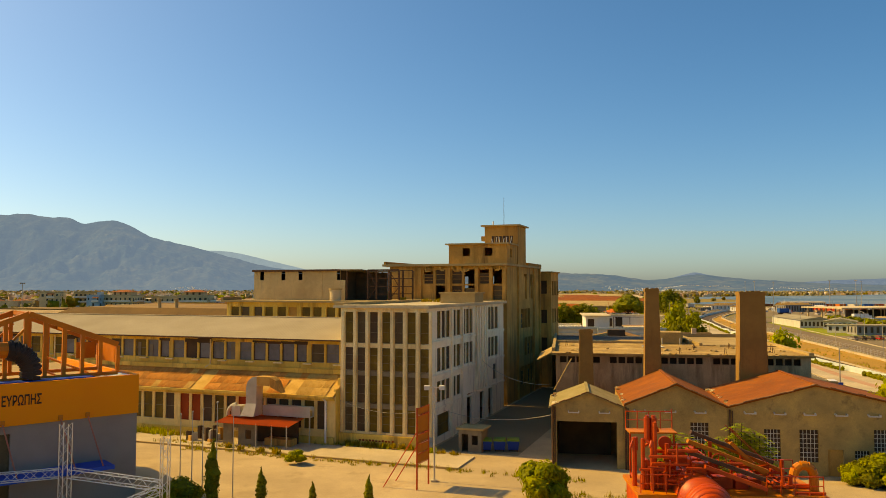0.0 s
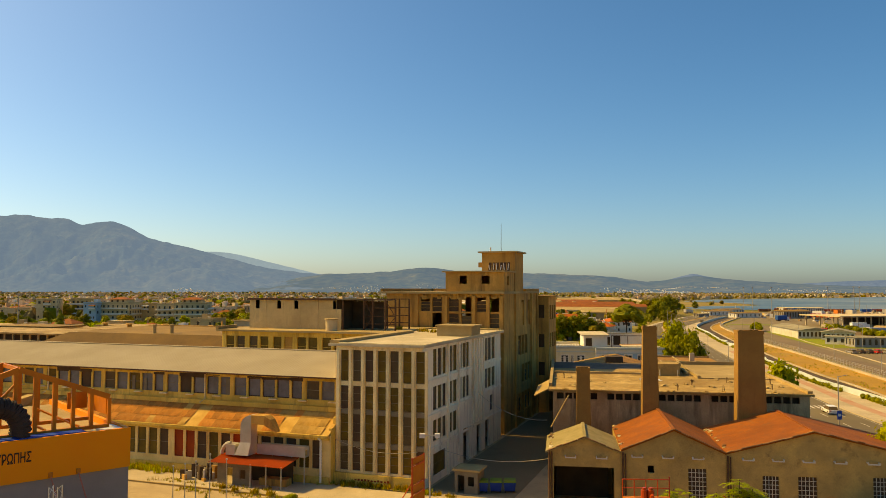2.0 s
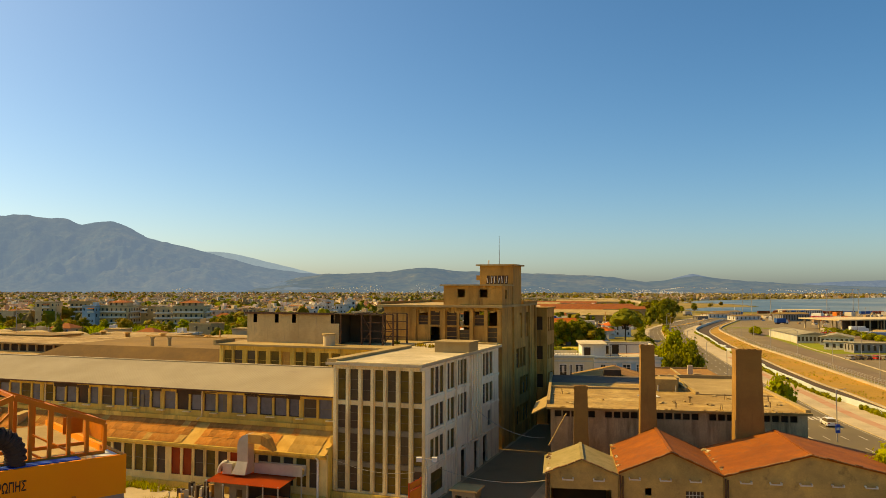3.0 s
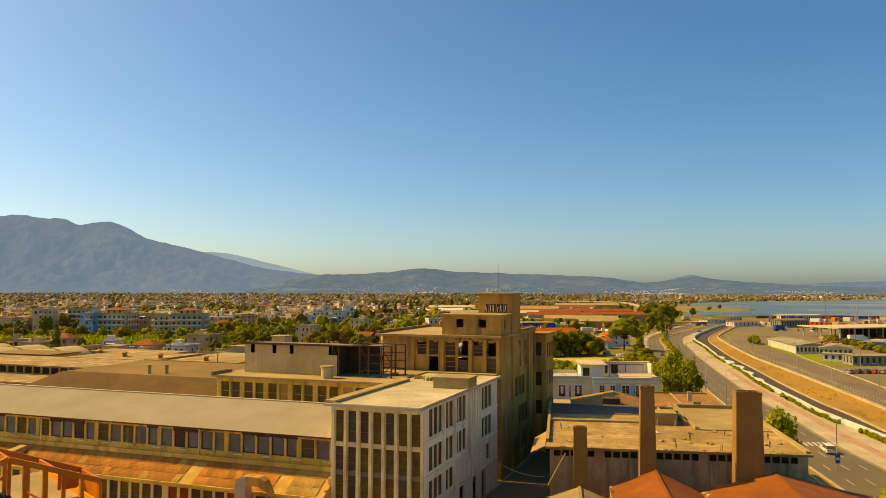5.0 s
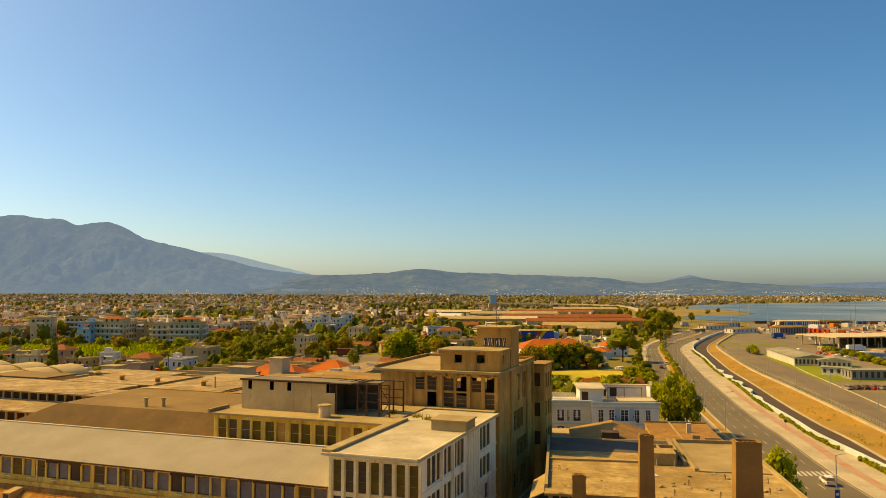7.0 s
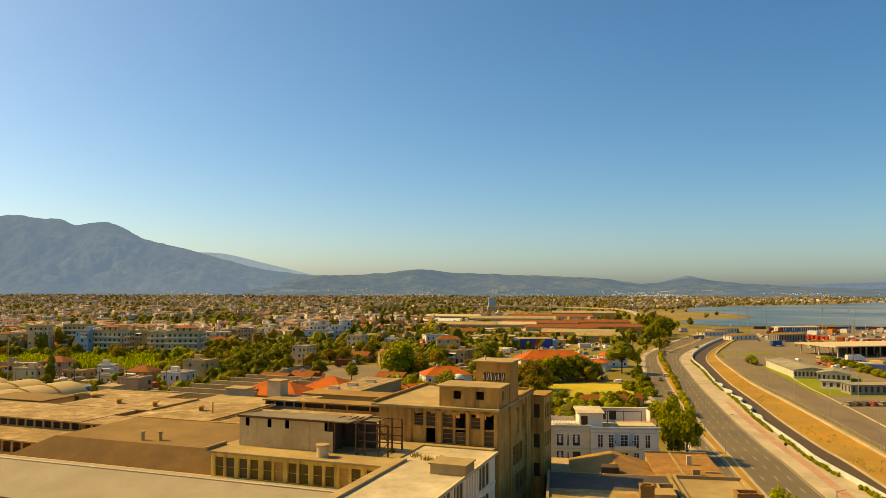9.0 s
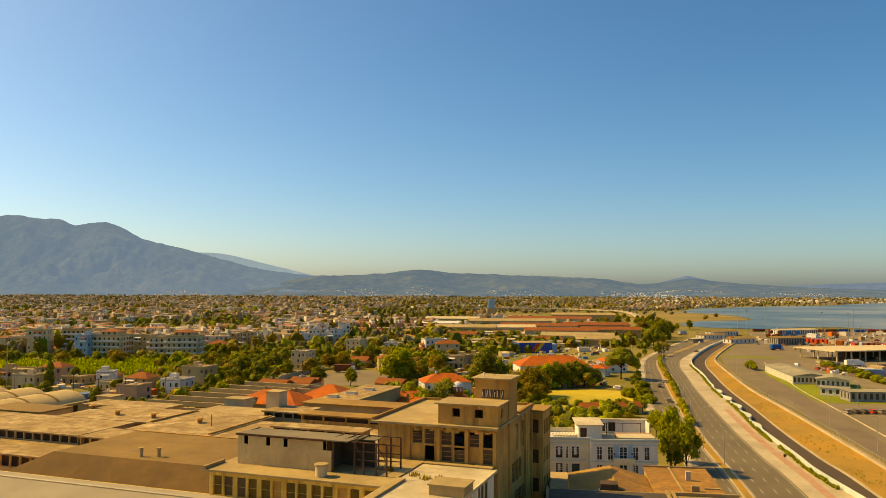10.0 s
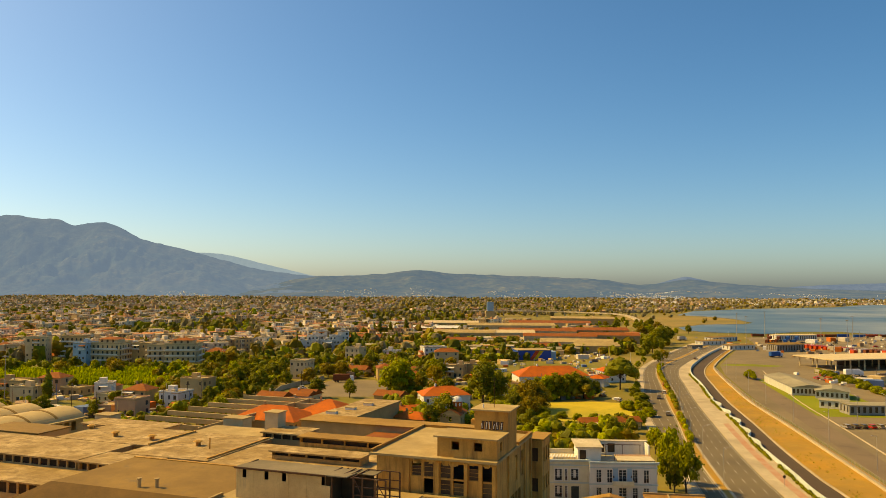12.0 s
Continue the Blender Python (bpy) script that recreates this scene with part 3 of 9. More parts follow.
    lip.box(u1 + 0.2, u1 + 0.44, v0 - 0.25, v1 + 0.3, top + 0.283, top + 0.40)
    lip.ob("roof_edge", WB, r)
    pl = Geo()
    pl.box(u0 - 0.02, u1 - 0.6, v0 - 0.36, v0 - 0.002, 0, 1.35)
    pl.ob("plinth", OCHRE, b)
    rnd = random.Random(3)
    for i in range(11):
        gr = Geo()
        x = u0 + 2.6 + i * 0.4
        gr.box(x, x + 0.26, v0 - 0.372, v0 - 0.361, 0.62, 0.78 + 0.1 * rnd.random())
        gr.ob("graffiti_stroke", REDPANEL, b, "faint red scrawled bar")
    return b


white_block()

# lantern box and weeds' kerb on the office roof
lan = thing("roof_lantern", "low tan stair box on the flat roof", "roof box", F)
g = Geo()
g.box(-35.0, -30.2, 95.2, 99.0, 15.84, 17.1)
g.ob("body", SCREED, lan)
g = Geo()
g.box(-35.2, -30.0, 95.0, 99.2, 17.1, 17.28)
g.ob("cap", SCREED, lan)


def long_hall():
    b = thing("spinning_hall", "long ochre factory hall with grey corrugated roof and rusty lean-to", "building", F)
    u0, u1, v0 = -150.0, -41.22, 80.5
    # upper wall with a ribbon of dusty windows
    bay, n = 2.02, 53
    holes = []
    for i in range(n):
        x = 0.9 + i * bay
        holes.append((x, x + (1.72 if i % 5 else 1.4), 8.95 - 7.6, 11.15 - 7.6))
    w = Geo()
    w.wall((u0, v0, 7.6), (1, 0), u1 - u0, 4.05, 0.3, holes)
    w.ob("upper_wall", OCHRE, b)
    rnd = random.Random(11)
    SOOT = ((-68.9, -66.9), (-65.4, -58.6), (-54.8, -45.4), (-84, -78), (-97, -92))   # bays blackened by fire
    for i, h in enumerate(holes):
        if u0 + h[0] < -112:
            continue
        uu = u0 + (h[0] + h[1]) / 2
        burnt = any(a < uu < c for a, c in SOOT)
        kind = rnd.choice([BLUEGLASS, BLUEGLASS, BLUEGLASS, DARK] if burnt else [BLUEGLASS, BLUEGLASS, GREENGLASS, GLASS])
        pane(b, u0 + h[0], u0 + h[1], 8.95, 11.15, v0 + 0.18, kind, 0 if burnt else 1, 0.11 if burnt else 0.07, frame=DARK if burnt else DULLSPAN)
        if burnt:
            g = Geo()
            g.box(u0 + h[0] - 0.15, u0 + h[1] + 0.16, v0 - 0.012, v0 - 0.002, 11.12 + rnd.uniform(-0.22, 0.12), 11.32 + rnd.uniform(0, 0.22))
            g.ob("soot_patch", DARK, b)
        elif rnd.random() < 0.4:
            g = Geo()
            x = u0 + h[0] + rnd.uniform(0.2, 0.8)
            g.box(x, x + rnd.uniform(0.5, 0.9), v0 + 0.1, v0 + 0.13, 9.0, 11.0 - rnd.uniform(0, 0.6))
            g.ob("window_board", rnd.choice([DULLSPAN, OCHRE, BLUEGLASS]), b)
    g = Geo()
    g.box(u0, u1, v0 - 0.35, v0 - 0.002, 7.7, 8.25)
    g.ob("ledge", OCHRE, b)
    for i in range(27):
        g = Geo()
        x = u1 - 1.2 - i * bay * 2
        g.box(x - 0.55, x + 0.55, v0 - 0.42, v0 - 0.002, 8.72, 8.84)
        g.ob("sill", WB, b)
    for x in (-60.4, -86.0):
        g = Geo()
        g.tube((x, v0 - 0.14, 8.3), (x, v0 - 0.14, 11.4), 0.09)
        g.tube((x, v0 - 0.14, 8.3), (x - 0.5, v0 - 0.5, 7.9), 0.09)
        g.ob("downpipe", WB, b)
    # main roof
    g = corrugated(u0, u1, 79.45, 11.75, 89.6, 13.9, 0.42, 0.02)
    g.ob("roof", ASBESTOS, b, "sun-bleached grey corrugated roof")
    g = Geo()
    g.hexa([(u0, 89.6, 13.86), (u1, 89.6, 13.86), (u1, 97.5, 12.0), (u0, 97.5, 12.0), (u0, 89.6, 13.92), (u1, 89.6, 13.92), (u1, 97.5, 12.06), (u0, 97.5, 12.06)])
    g.ob("back_roof", ASBESTOS, b)
    g = Geo()
    g.box(u0, u1, 89.35, 89.85, 13.9, 13.99)
    g.ob("ridge_cap", KERB, b)
    g = Geo()
    g.box(u0, u1, 79.32, 79.46, 11.6, 11.76)
    g.ob("gutter", RAIL, b)
    # ground floor: tall windows between pale mullions
    vg = 77.4
    w = Geo()
    gh = []
    x = -41.3 - 0.9
    k = 0
    while x > -140:
        gh.append((x - 1.3, x))
        x -= 1.68 if k % 6 != 5 else 2.2
        k += 1
    w.wall((u0, vg, 0), (1, 0), u1 - u0, 5.5, 0.3, [(a - u0, c - u0, 1.75, 4.95) for a, c in gh])
    w.ob("ground_wall", PALEOCHRE, b)
    for i, (a, c) in enumerate(gh):
        if a < -100:
            continue
        red = i in (6, 10, 11)
        pane(b, a, c, 1.75, 4.95, vg + 0.17, REDPANEL if red else rnd.choice([DARK, GLASS, GREENGLASS]), 0 if red else 1, 0.05, frame=REDPANEL if red else DULLSPAN)
    g = Geo()
    g.box(u0, u1, vg - 0.22, vg - 0.002, 0, 0.95)
    g.ob("plinth", OCHRE, b)
    g = Geo()
    g.box(u0, u1, vg - 0.3, vg - 0.002, 5.05, 5.3)
    g.ob("lintel_band", OCHRE, b)
    g = Geo()
    g.tube((-42.25, vg - 0.25, 0.3), (-42.25, vg - 0.25, 5.0), 0.13)
    g.tube((-42.25, vg - 0.25, 5.0), (-42.8, vg - 0.25, 5.5), 0.13)
    g.ob("downpipe", WHITE, b)
    # lean-to bed under the sheets
    g = Geo()
    g.hexa([(u0, 77.0, 5.5), (u1, 77.0, 5.5), (u1, v0 - 0.01, 7.55), (u0, v0 - 0.01, 7.55), (u0, 77.0, 5.6), (u1, 77.0, 5.6), (u1, v0 - 0.01, 7.66), (u0, v0 - 0.01, 7.66)])
    g.ob("lean_to", RUSTPALE, b, "rusty sheet lean-to roof")
    g = Geo()
    g.box(u0, u1, 76.8, 77.0, 5.3, 5.6)
    g.ob("lean_to_gutter", OCHRE, b)
    g = Geo()
    g.box(u0, u1, 97.5, 97.9, 0, 12.0)
    g.ob("back_wall", OCHRE, b)
    g = Geo()
    g.box(u1 - 0.3, u1, 77.72, 78.68, 0, 6.3)
    g.box(u1 - 0.3, u1, 78.7, 80.45, 5.0, 7.4)
    g.ob("end_wall", OCHRE, b)
    # Near-black wall set inside so the window bays read as unlit.
    g = Geo()
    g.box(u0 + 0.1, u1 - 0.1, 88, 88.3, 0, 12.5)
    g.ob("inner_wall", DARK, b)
    return b


hall = long_hall()


def middle_block():
    b = thing("carding_block", "ochre factory block with tall window bays and flat roof", "building", F)
    u0, u1, v0, top = -70.0, -41.25, 96.9, 15.75
    holes = []
    x = 0.7
    while x < u1 - u0 - 2.0:
        holes += [(x, x + 1.45, 12.3, 15.1), (x + 1.85, x + 3.3, 12.3, 15.1)]
        x += 4.05
    w = Geo()
    w.wall((u0, v0, 0), (1, 0), u1 - u0, top, 0.35, holes)
    w.ob("front_wall", OCHRE, b)
    rnd = random.Random(8)
    for h in holes:
        pane(b, u0 + h[0], u0 + h[1], h[2], h[3], v0 + 0.22, rnd.choice([GREENGLASS, GLASS, TOWER]), 1, 0.05, frame=OCHRE)
    w = Geo()
    w.wall((u0, 112.0, 0), (0, -1), 14.7, top, 0.35)
    w.ob("side_wall", OCHRE, b)
    g = Geo()
    g.box(u0 - 0.6, -42.02, v0 - 0.7, 112.2, top, top + 0.27)
    r = g.ob("roof", SCREED, b, "pale dusty flat roof slab")
    g = Geo()
    g.box(-41.9, -31.0, 111.05, 112.3, top, top + 0.27)
    g.ob("roof", SCREED, b)
    g = Geo()
    g.box(u0 - 0.6, u0 - 0.2, v0 - 0.7, 101, top + 0.273, top + 0.75)
    g.ob("roof_upstand", SCREED, r)
    return b


middle_block()
tank = thing("roof_tank", "round tan concrete water tank on the flat roof", "tank", F @ pose(-52.4, 98.4, 16.02))
g = Geo()
g.tube((0, 0, 0), (0, 0, 1.55), 0.85, n=20)
g.ob("drum", CREAM, tank, smooth=False)
g = Geo()
g.tube((0, 0, 1.55), (0, 0, 1.75), 1.0, n=20)
g.ob("lid", SCREED, tank)


GREYROOF = material("dull_grey_sheet_roof", (0.25, 0.20, 0.13), 0.9, (0.20, 0.16, 0.10), 0.2, 0.2, (0.14, 0.11, 0.07), 0.35, 0.1)


def panel_shed():
    b = thing("panel_shed", "cream panelled rooftop shed with a stripped steel end", "building", F)
    u0, u1, v0, v1, z0, z1 = -68.0, -53.0, 101.0, 106.8, 16.03, 20.45
    rnd = random.Random(2)
    n = 5
    wd = (u1 - u0) / n
    notch = {0: 0.35, 1: 0.62, 2: 0.62, 4: 0.8}
    for i in range(n):
        g = Geo()
        a, c = u0 + i * wd, u0 + (i + 1) * wd - 0.02
        hs = []
        if i in notch:
            xx = wd * notch[i]
            hs = [(xx, min(xx + 0.7, wd - 0.021), 3.0, 4.55)]
        g.wall((a, v0 + rnd.random() * 0.02, z0), (1, 0), c - a, z1 - z0, 0.12, hs)
        g.ob("panel", SHEDWALL, b)
    g = Geo()
    g.box(-53.0, -52.2, v0, v0 + 0.12, z0, z0 + 3.0)
    g.ob("panel", SHEDWALL, b)
    g = Geo()
    g.box(u0, u0 + 0.15, v0 + 0.14, v1, z0, z1)
    g.box(u0 + 0.2, -52.0, v1 - 0.15, v1, z0, z1 - 0.35)
    g.box(-53.2, -53.0, v0 + 0.2, v1 - 0.2, z0, z1)
    g.ob("inner_wall", DARK, b)
    g = Geo()
    g.box(-52.9, -47.6, 106.0, 106.15, z0, z1 - 0.3)
    g.ob("dark_partition", DARK, b, "sooty dark partition")
    g = Geo()
    g.hexa([(u0 - 0.15, v0 - 0.25, z1), (-49.5, v0 - 0.25, z1), (-49.5, v1 + 0.2, z1 - 0.3), (u0 - 0.15, v1 + 0.2, z1 - 0.3), (u0 - 0.15, v0 - 0.25, z1 + 0.16), (-49.5, v0 - 0.25, z1 + 0.16), (-49.5, v1 + 0.2, z1 - 0.15), (u0 - 0.15, v1 + 0.2, z1 - 0.15)])
    g.ob("roof", GREYROOF, b)
    g = Geo()
    g.box(-49.45, -46.6, v0 + 3.0, v1 + 0.2, z1 - 0.2, z1 - 0.08)
    g.ob("torn_roof_sheet", GREYROOF, b)
    g = Geo()
    g.box(u0 - 0.2, -52.9, v0 - 0.35, v0 - 0.255, z1 - 0.12, z1 + 0.18)
    g.ob("gutter", RAIL, b)
    for x in (-52.0, -48.6, -47.2, -45.2, -43.6):
        g = Geo()
        g.box(x - 0.1, x + 0.1, v0 + 0.1, v0 + 0.3, z0, z1)
        g.ob("steel_post", RAIL, b)
        g = Geo()
        g.box(x - 0.1, x + 0.1, 106.3, 106.5, z0, z1)
        g.ob("steel_post", RAIL, b)
    for z in (16.9, 18.0, 19.2, 20.45):
        g = Geo()
        g.box(-48.6, -43.6, v0 + 0.12, v0 + 0.28, z, z + 0.12)
        g.ob("steel_rail", RAIL, b)
        g = Geo()
        g.box(-48.6, -43.6, 106.32, 106.48, z, z + 0.12)
        g.ob("steel_rail", RAIL, b)
    for a, c in (((-48.6, 16.1), (-47.2, 18.0)), ((-47.2, 18.0), (-48.6, 20.4)), ((-45.2, 16.1), (-43.6, 18.0)), ((-43.6, 18.0), (-45.2, 20.4))):
        g = Geo()
        g.beam((a[0], v0 + 0.2, a[1]), (c[0], v0 + 0.2, c[1]), 0.09, 0.09)
        g.ob("brace", RAIL, b)
    for x in (-51.0, -50.0, -49.0):
        g = Geo()
        g.beam((x, v0, z1 - 0.05), (x + 0.3, 106.4, z1 + 0.05), 0.1, 0.14)
        g.ob("rafter", RAIL, b)


panel_shed()


def tower():
    b = thing("mill_tower", "derelict brown concrete mill tower with empty windows and stepped penthouses", "building", F)
    u0, u1, v0, v1, top = -50.3, -30.7, 113.0, 135.4, 21.3
    cols = [-45.0, -40.1, -35.5, -33.2, -31.1]
    holes = []
    for a, c in ((-44.2, -43.0), (-42.2, -41.0), (-39.5, -38.2), (-37.4, -36.1), (-34.9, -33.7), (-32.8, -31.5)):
        holes += [(a - u0 - 0.2, c - u0 + 0.2, 18.5, 20.75), (a - u0 - 0.2, c - u0 + 0.2, 16.0, 18.25)]
    rnd = random.Random(21)
    holes = [h for i, h in enumerate(holes) if i not in (1, 9)]
    w = Geo()
    w.wall((u0, v0, 0), (1, 0), u1 - u0, top, 0.4, holes)
    w.ob("front_wall", TOWER, b)
    for i, h in enumerate(holes):
        k = rnd.random()
        if k < 0.75:
            x0, x1, z0, z1 = u0 + h[0], u0 + h[1], h[2], h[3]
            if k < 0.4:
                z1 = z0 + (z1 - z0) * (0.35 + 0.5 * rnd.random())
            pane(b, x0, x1, z0, z1, v0 + 0.25, rnd.choice([DARK, DARK, DARK, GLASS]), 2, 0.05, frame=TOWER)
    for x in cols:
        g = Geo()
        g.box(x - 0.28, x + 0.28, v0 - 0.3, v0 - 0.002, 15.8, top - 0.3)
        g.ob("pilaster", TOWER, b)
    # alley side
    sh = []
    for a, c in ((121.8, 123.6), (124.0, 125.8), (126.2, 128.0), (128.4, 130.0)):
        for z0, z1 in ((16.0, 20.2), (11.2, 14.4), (6.6, 9.6), (2.0, 5.0)):
            if rnd.random() < 0.85:
                sh.append((a - v0 - 0.41, c - v0 - 0.41, z0, z1))
    w = Geo()
    w.wall((u1, v0 + 0.41, 0), (0, 1), v1 - v0 - 0.41, top, 0.4, sh)
    w.ob("side_wall", TOWER, b)
    for h in sh:
        if rnd.random() < 0.7:
            z1 = h[3] - rnd.random() * (h[3] - h[2]) * 0.5
            pane(b, v0 + 0.41 + h[0], v0 + 0.41 + h[1], h[2], z1, u1 - 0.25, rnd.choice([DARK, GLASS, TOWER]), 2, 0.06, frame=TOWER, facing="u")
    for y in (119.6, 130.6, 134.9):
        g = Geo()
        g.box(u1 + 0.002, u1 + 0.3, y - 0.3, y + 0.3, 0, top)
        g.ob("pilaster", TOWER, b)
    w = Geo()
    w.wall((u0, v1, 0), (0, -1), v1 - v0 - 0.41, top, 0.4)
    w.wall((u1 - 0.41, v1, 0), (-1, 0), u1 - u0 - 0.82, top, 0.4, [(3, 5, 16, 20), (8, 10, 16, 20), (13, 15, 16, 20)])
    w.ob("back_wall", TOWER, b)
    for z in (5.5, 10.5, 15.3):
        g = Geo()
        g.box(u0 + 0.41, u1 - 0.41, v0 + 0.41, v1 - 0.41, z, z + 0.3)
        g.ob("storey_floor", DARK, b)
    g = Geo()
    g.box(u0 - 1.0, u1 + 0.25, v0 - 0.8, v1 + 0.6, top, top + 0.35)
    r = g.ob("roof", SCREED, b, "pale flat roof slab with overhanging edge")
    for q in ((u0 - 1.0, u0 - 0.6, v0 - 0.2, v1 + 0.6), (u1 - 0.3, u1 + 0.25, 126, v1 + 0.6), (u0 - 0.6, u1 - 0.3, v1 + 0.2, v1 + 0.6)):
        g = Geo()
        g.box(*q, top + 0.352, top + 0.8)
        g.ob("parapet", ROOFBROWN, r)
    # rubbish of blown render under the slab edge
    g = Geo()
    for i in range(46):
        x = u0 + 6 + rnd.random() * 13
        g = Geo()
        g.box(x, x + 0.2 + 0.5 * rnd.random(), v0 - 0.05, v0 - 0.003, top - 0.25 - 0.7 * rnd.random(), top - 0.02)
        g.ob("spalled_render", RUSTPALE, b)
    # penthouse
    p0, p1, q0, q1 = -40.3, -30.75, 113.4, 119.6
    w = Geo()
    w.wall((p0, q0, top + 0.35), (1, 0), p1 - p0, 3.0, 0.3, [(2.3, 3.5, 1.2, 2.45), (5.9, 7.2, 1.2, 2.45)])
    w.wall((p1, q0 + 0.31, top + 0.35), (0, 1), q1 - q0 - 0.31, 3.0, 0.3, [(1.4, 2.6, 1.0, 2.4)])
    w.wall((p0, q1, top + 0.35), (0, -1), q1 - q0 - 0.31, 3.0, 0.3)
    w.wall((p1 - 0.31, q1, top + 0.35), (-1, 0), p1 - p0 - 0.62, 3.0, 0.3, [(5.4, 6.7, 1.0, 2.5)])
    ph = w.ob("penthouse", TOWER, b, "low concrete penthouse with square empty windows")
    g = Geo()
    g.box(p0 - 0.5, p1 + 0.25, q0 - 0.45, q1 + 0.2, top + 3.35, top + 3.57)
    g.ob("penthouse_roof", SCREED, ph)
    # stair head tower
    s0, s1, t0, t1 = -36.3, -30.72, 119.85, 125.3
    w = Geo()
    w.wall((s0, t0, top + 0.35), (1, 0), s1 - s0, 6.3, 0.3)
    w.wall((s1, t0 + 0.31, top + 0.35), (0, 1), t1 - t0 - 0.31, 6.3, 0.3)
    w.wall((s0, t1, top + 0.35), (0, -1), t1 - t0 - 0.31, 6.3, 0.3)
    w.wall((s1 - 0.31, t1, top + 0.35), (-1, 0), s1 - s0 - 0.62, 6.3, 0.3)
    sh_ = w.ob("stair_head", TOWER, b, "tall plain concrete stair head")
    g = Geo()
    g.box(s0 - 0.55, s1 + 0.45, t0 - 0.5, t1 + 0.5, top + 6.65, top + 6.88)
    g.ob("stair_head_roof", SCREED, sh_)
    slab = lambda x, w, z, h, lean, k: [(x, t0 - k, z), (x + w, t0 - k, z), (x + w, t0 - 0.003, z), (x, t0 - 0.003, z), (x + lean, t0 - k, z + h), (x + w + lean, t0 - k, z + h), (x + w + lean, t0 - 0.003, z + h), (x + lean, t0 - 0.003, z + h)]
    for i in range(6):
        x = s0 + 1.1 + i * 0.62
        g = Geo()
        g.hexa(slab(x, 0.5, top + 3.7, 1.35, 0.12, 0.01))
        g.ob("graffiti_shade", DARK, sh_)
        g = Geo()
        g.hexa(slab(x + 0.14, 0.13, top + 3.85, 1.05 if i % 3 else 0.8, 0.14 if i % 2 else -0.1, 0.02))
        g.ob("graffiti_stroke", WHITE, sh_, "white scrawled bar")
    g = Geo()
    g.box(s0 - 0.7, s0 - 0.002, t0 + 0.3, t0 + 1.4, top + 4.3, top + 5.1)
    g.ob("vent_box", TOWER, sh_)
    g = Geo()
    g.tube((s0 + 1.2, t0 + 1, top + 6.88), (s0 + 1.2, t0 + 1, top + 7.6), 0.12)
    g.ob("vent_pipe", WHITE, sh_)
    g = Geo()
    g.tube((s0 + 2.6, t0 + 2.5, top + 6.88), (s0 + 2.6, t0 + 2.5, top + 11.6), 0.045, 0.03, 6)
    g.ob("antenna", RAIL, sh_)
    # rear annex
    w = Geo()
    ah = [(0.5 + i * 2.0, 1.7 + i * 2.0, z, z + 2.6) for i in range(3) for z in (2, 6.5, 11.5, 16.5)]
    w.wall((-31.5, 136.1, 0), (1, 0), 2.8, 20.6, 0.35, [(0.9, 2.0, z, z + 2.4) for z in (6.5, 11.5, 16.8)])
    w.wall((-28.7, 136.46, 0), (0, 1), 6.0, 20.6, 0.35, ah)
    w.wall((-29.06, 142.46, 0), (-1, 0), 2.2, 20.6, 0.35)
    an = w.ob("annex", TOWER, b, "narrow concrete stair annex")
    # Added near-black core: hides the sky and darkens the annex windows.
    g = Geo()
    g.box(-31.1, -29.6, 136.5, 142.0, 0, 20.5)
    g.ob("annex_core", DARK, an)
    g = Geo()
    g.box(-31.5, -28.4, 135.8, 142.8, 20.6, 20.85)
    g.ob("annex_roof", ROOFBROWN, an)
    return b


tower()


# ---- gabled workshops and chimneys ----
R = pose(0, 0, 0, 0, 0, RA)
BRACKET = material("pale_lamp_bracket", (0.62, 0.56, 0.47), 0.7)


VERGE = material("sooty_verge_tile", (0.26, 0.14, 0.07), 0.92, (0.16, 0.09, 0.05), 1.5, 0.2, (0.4, 0.3, 0.2), 0.3, 0.3, per=0.3)


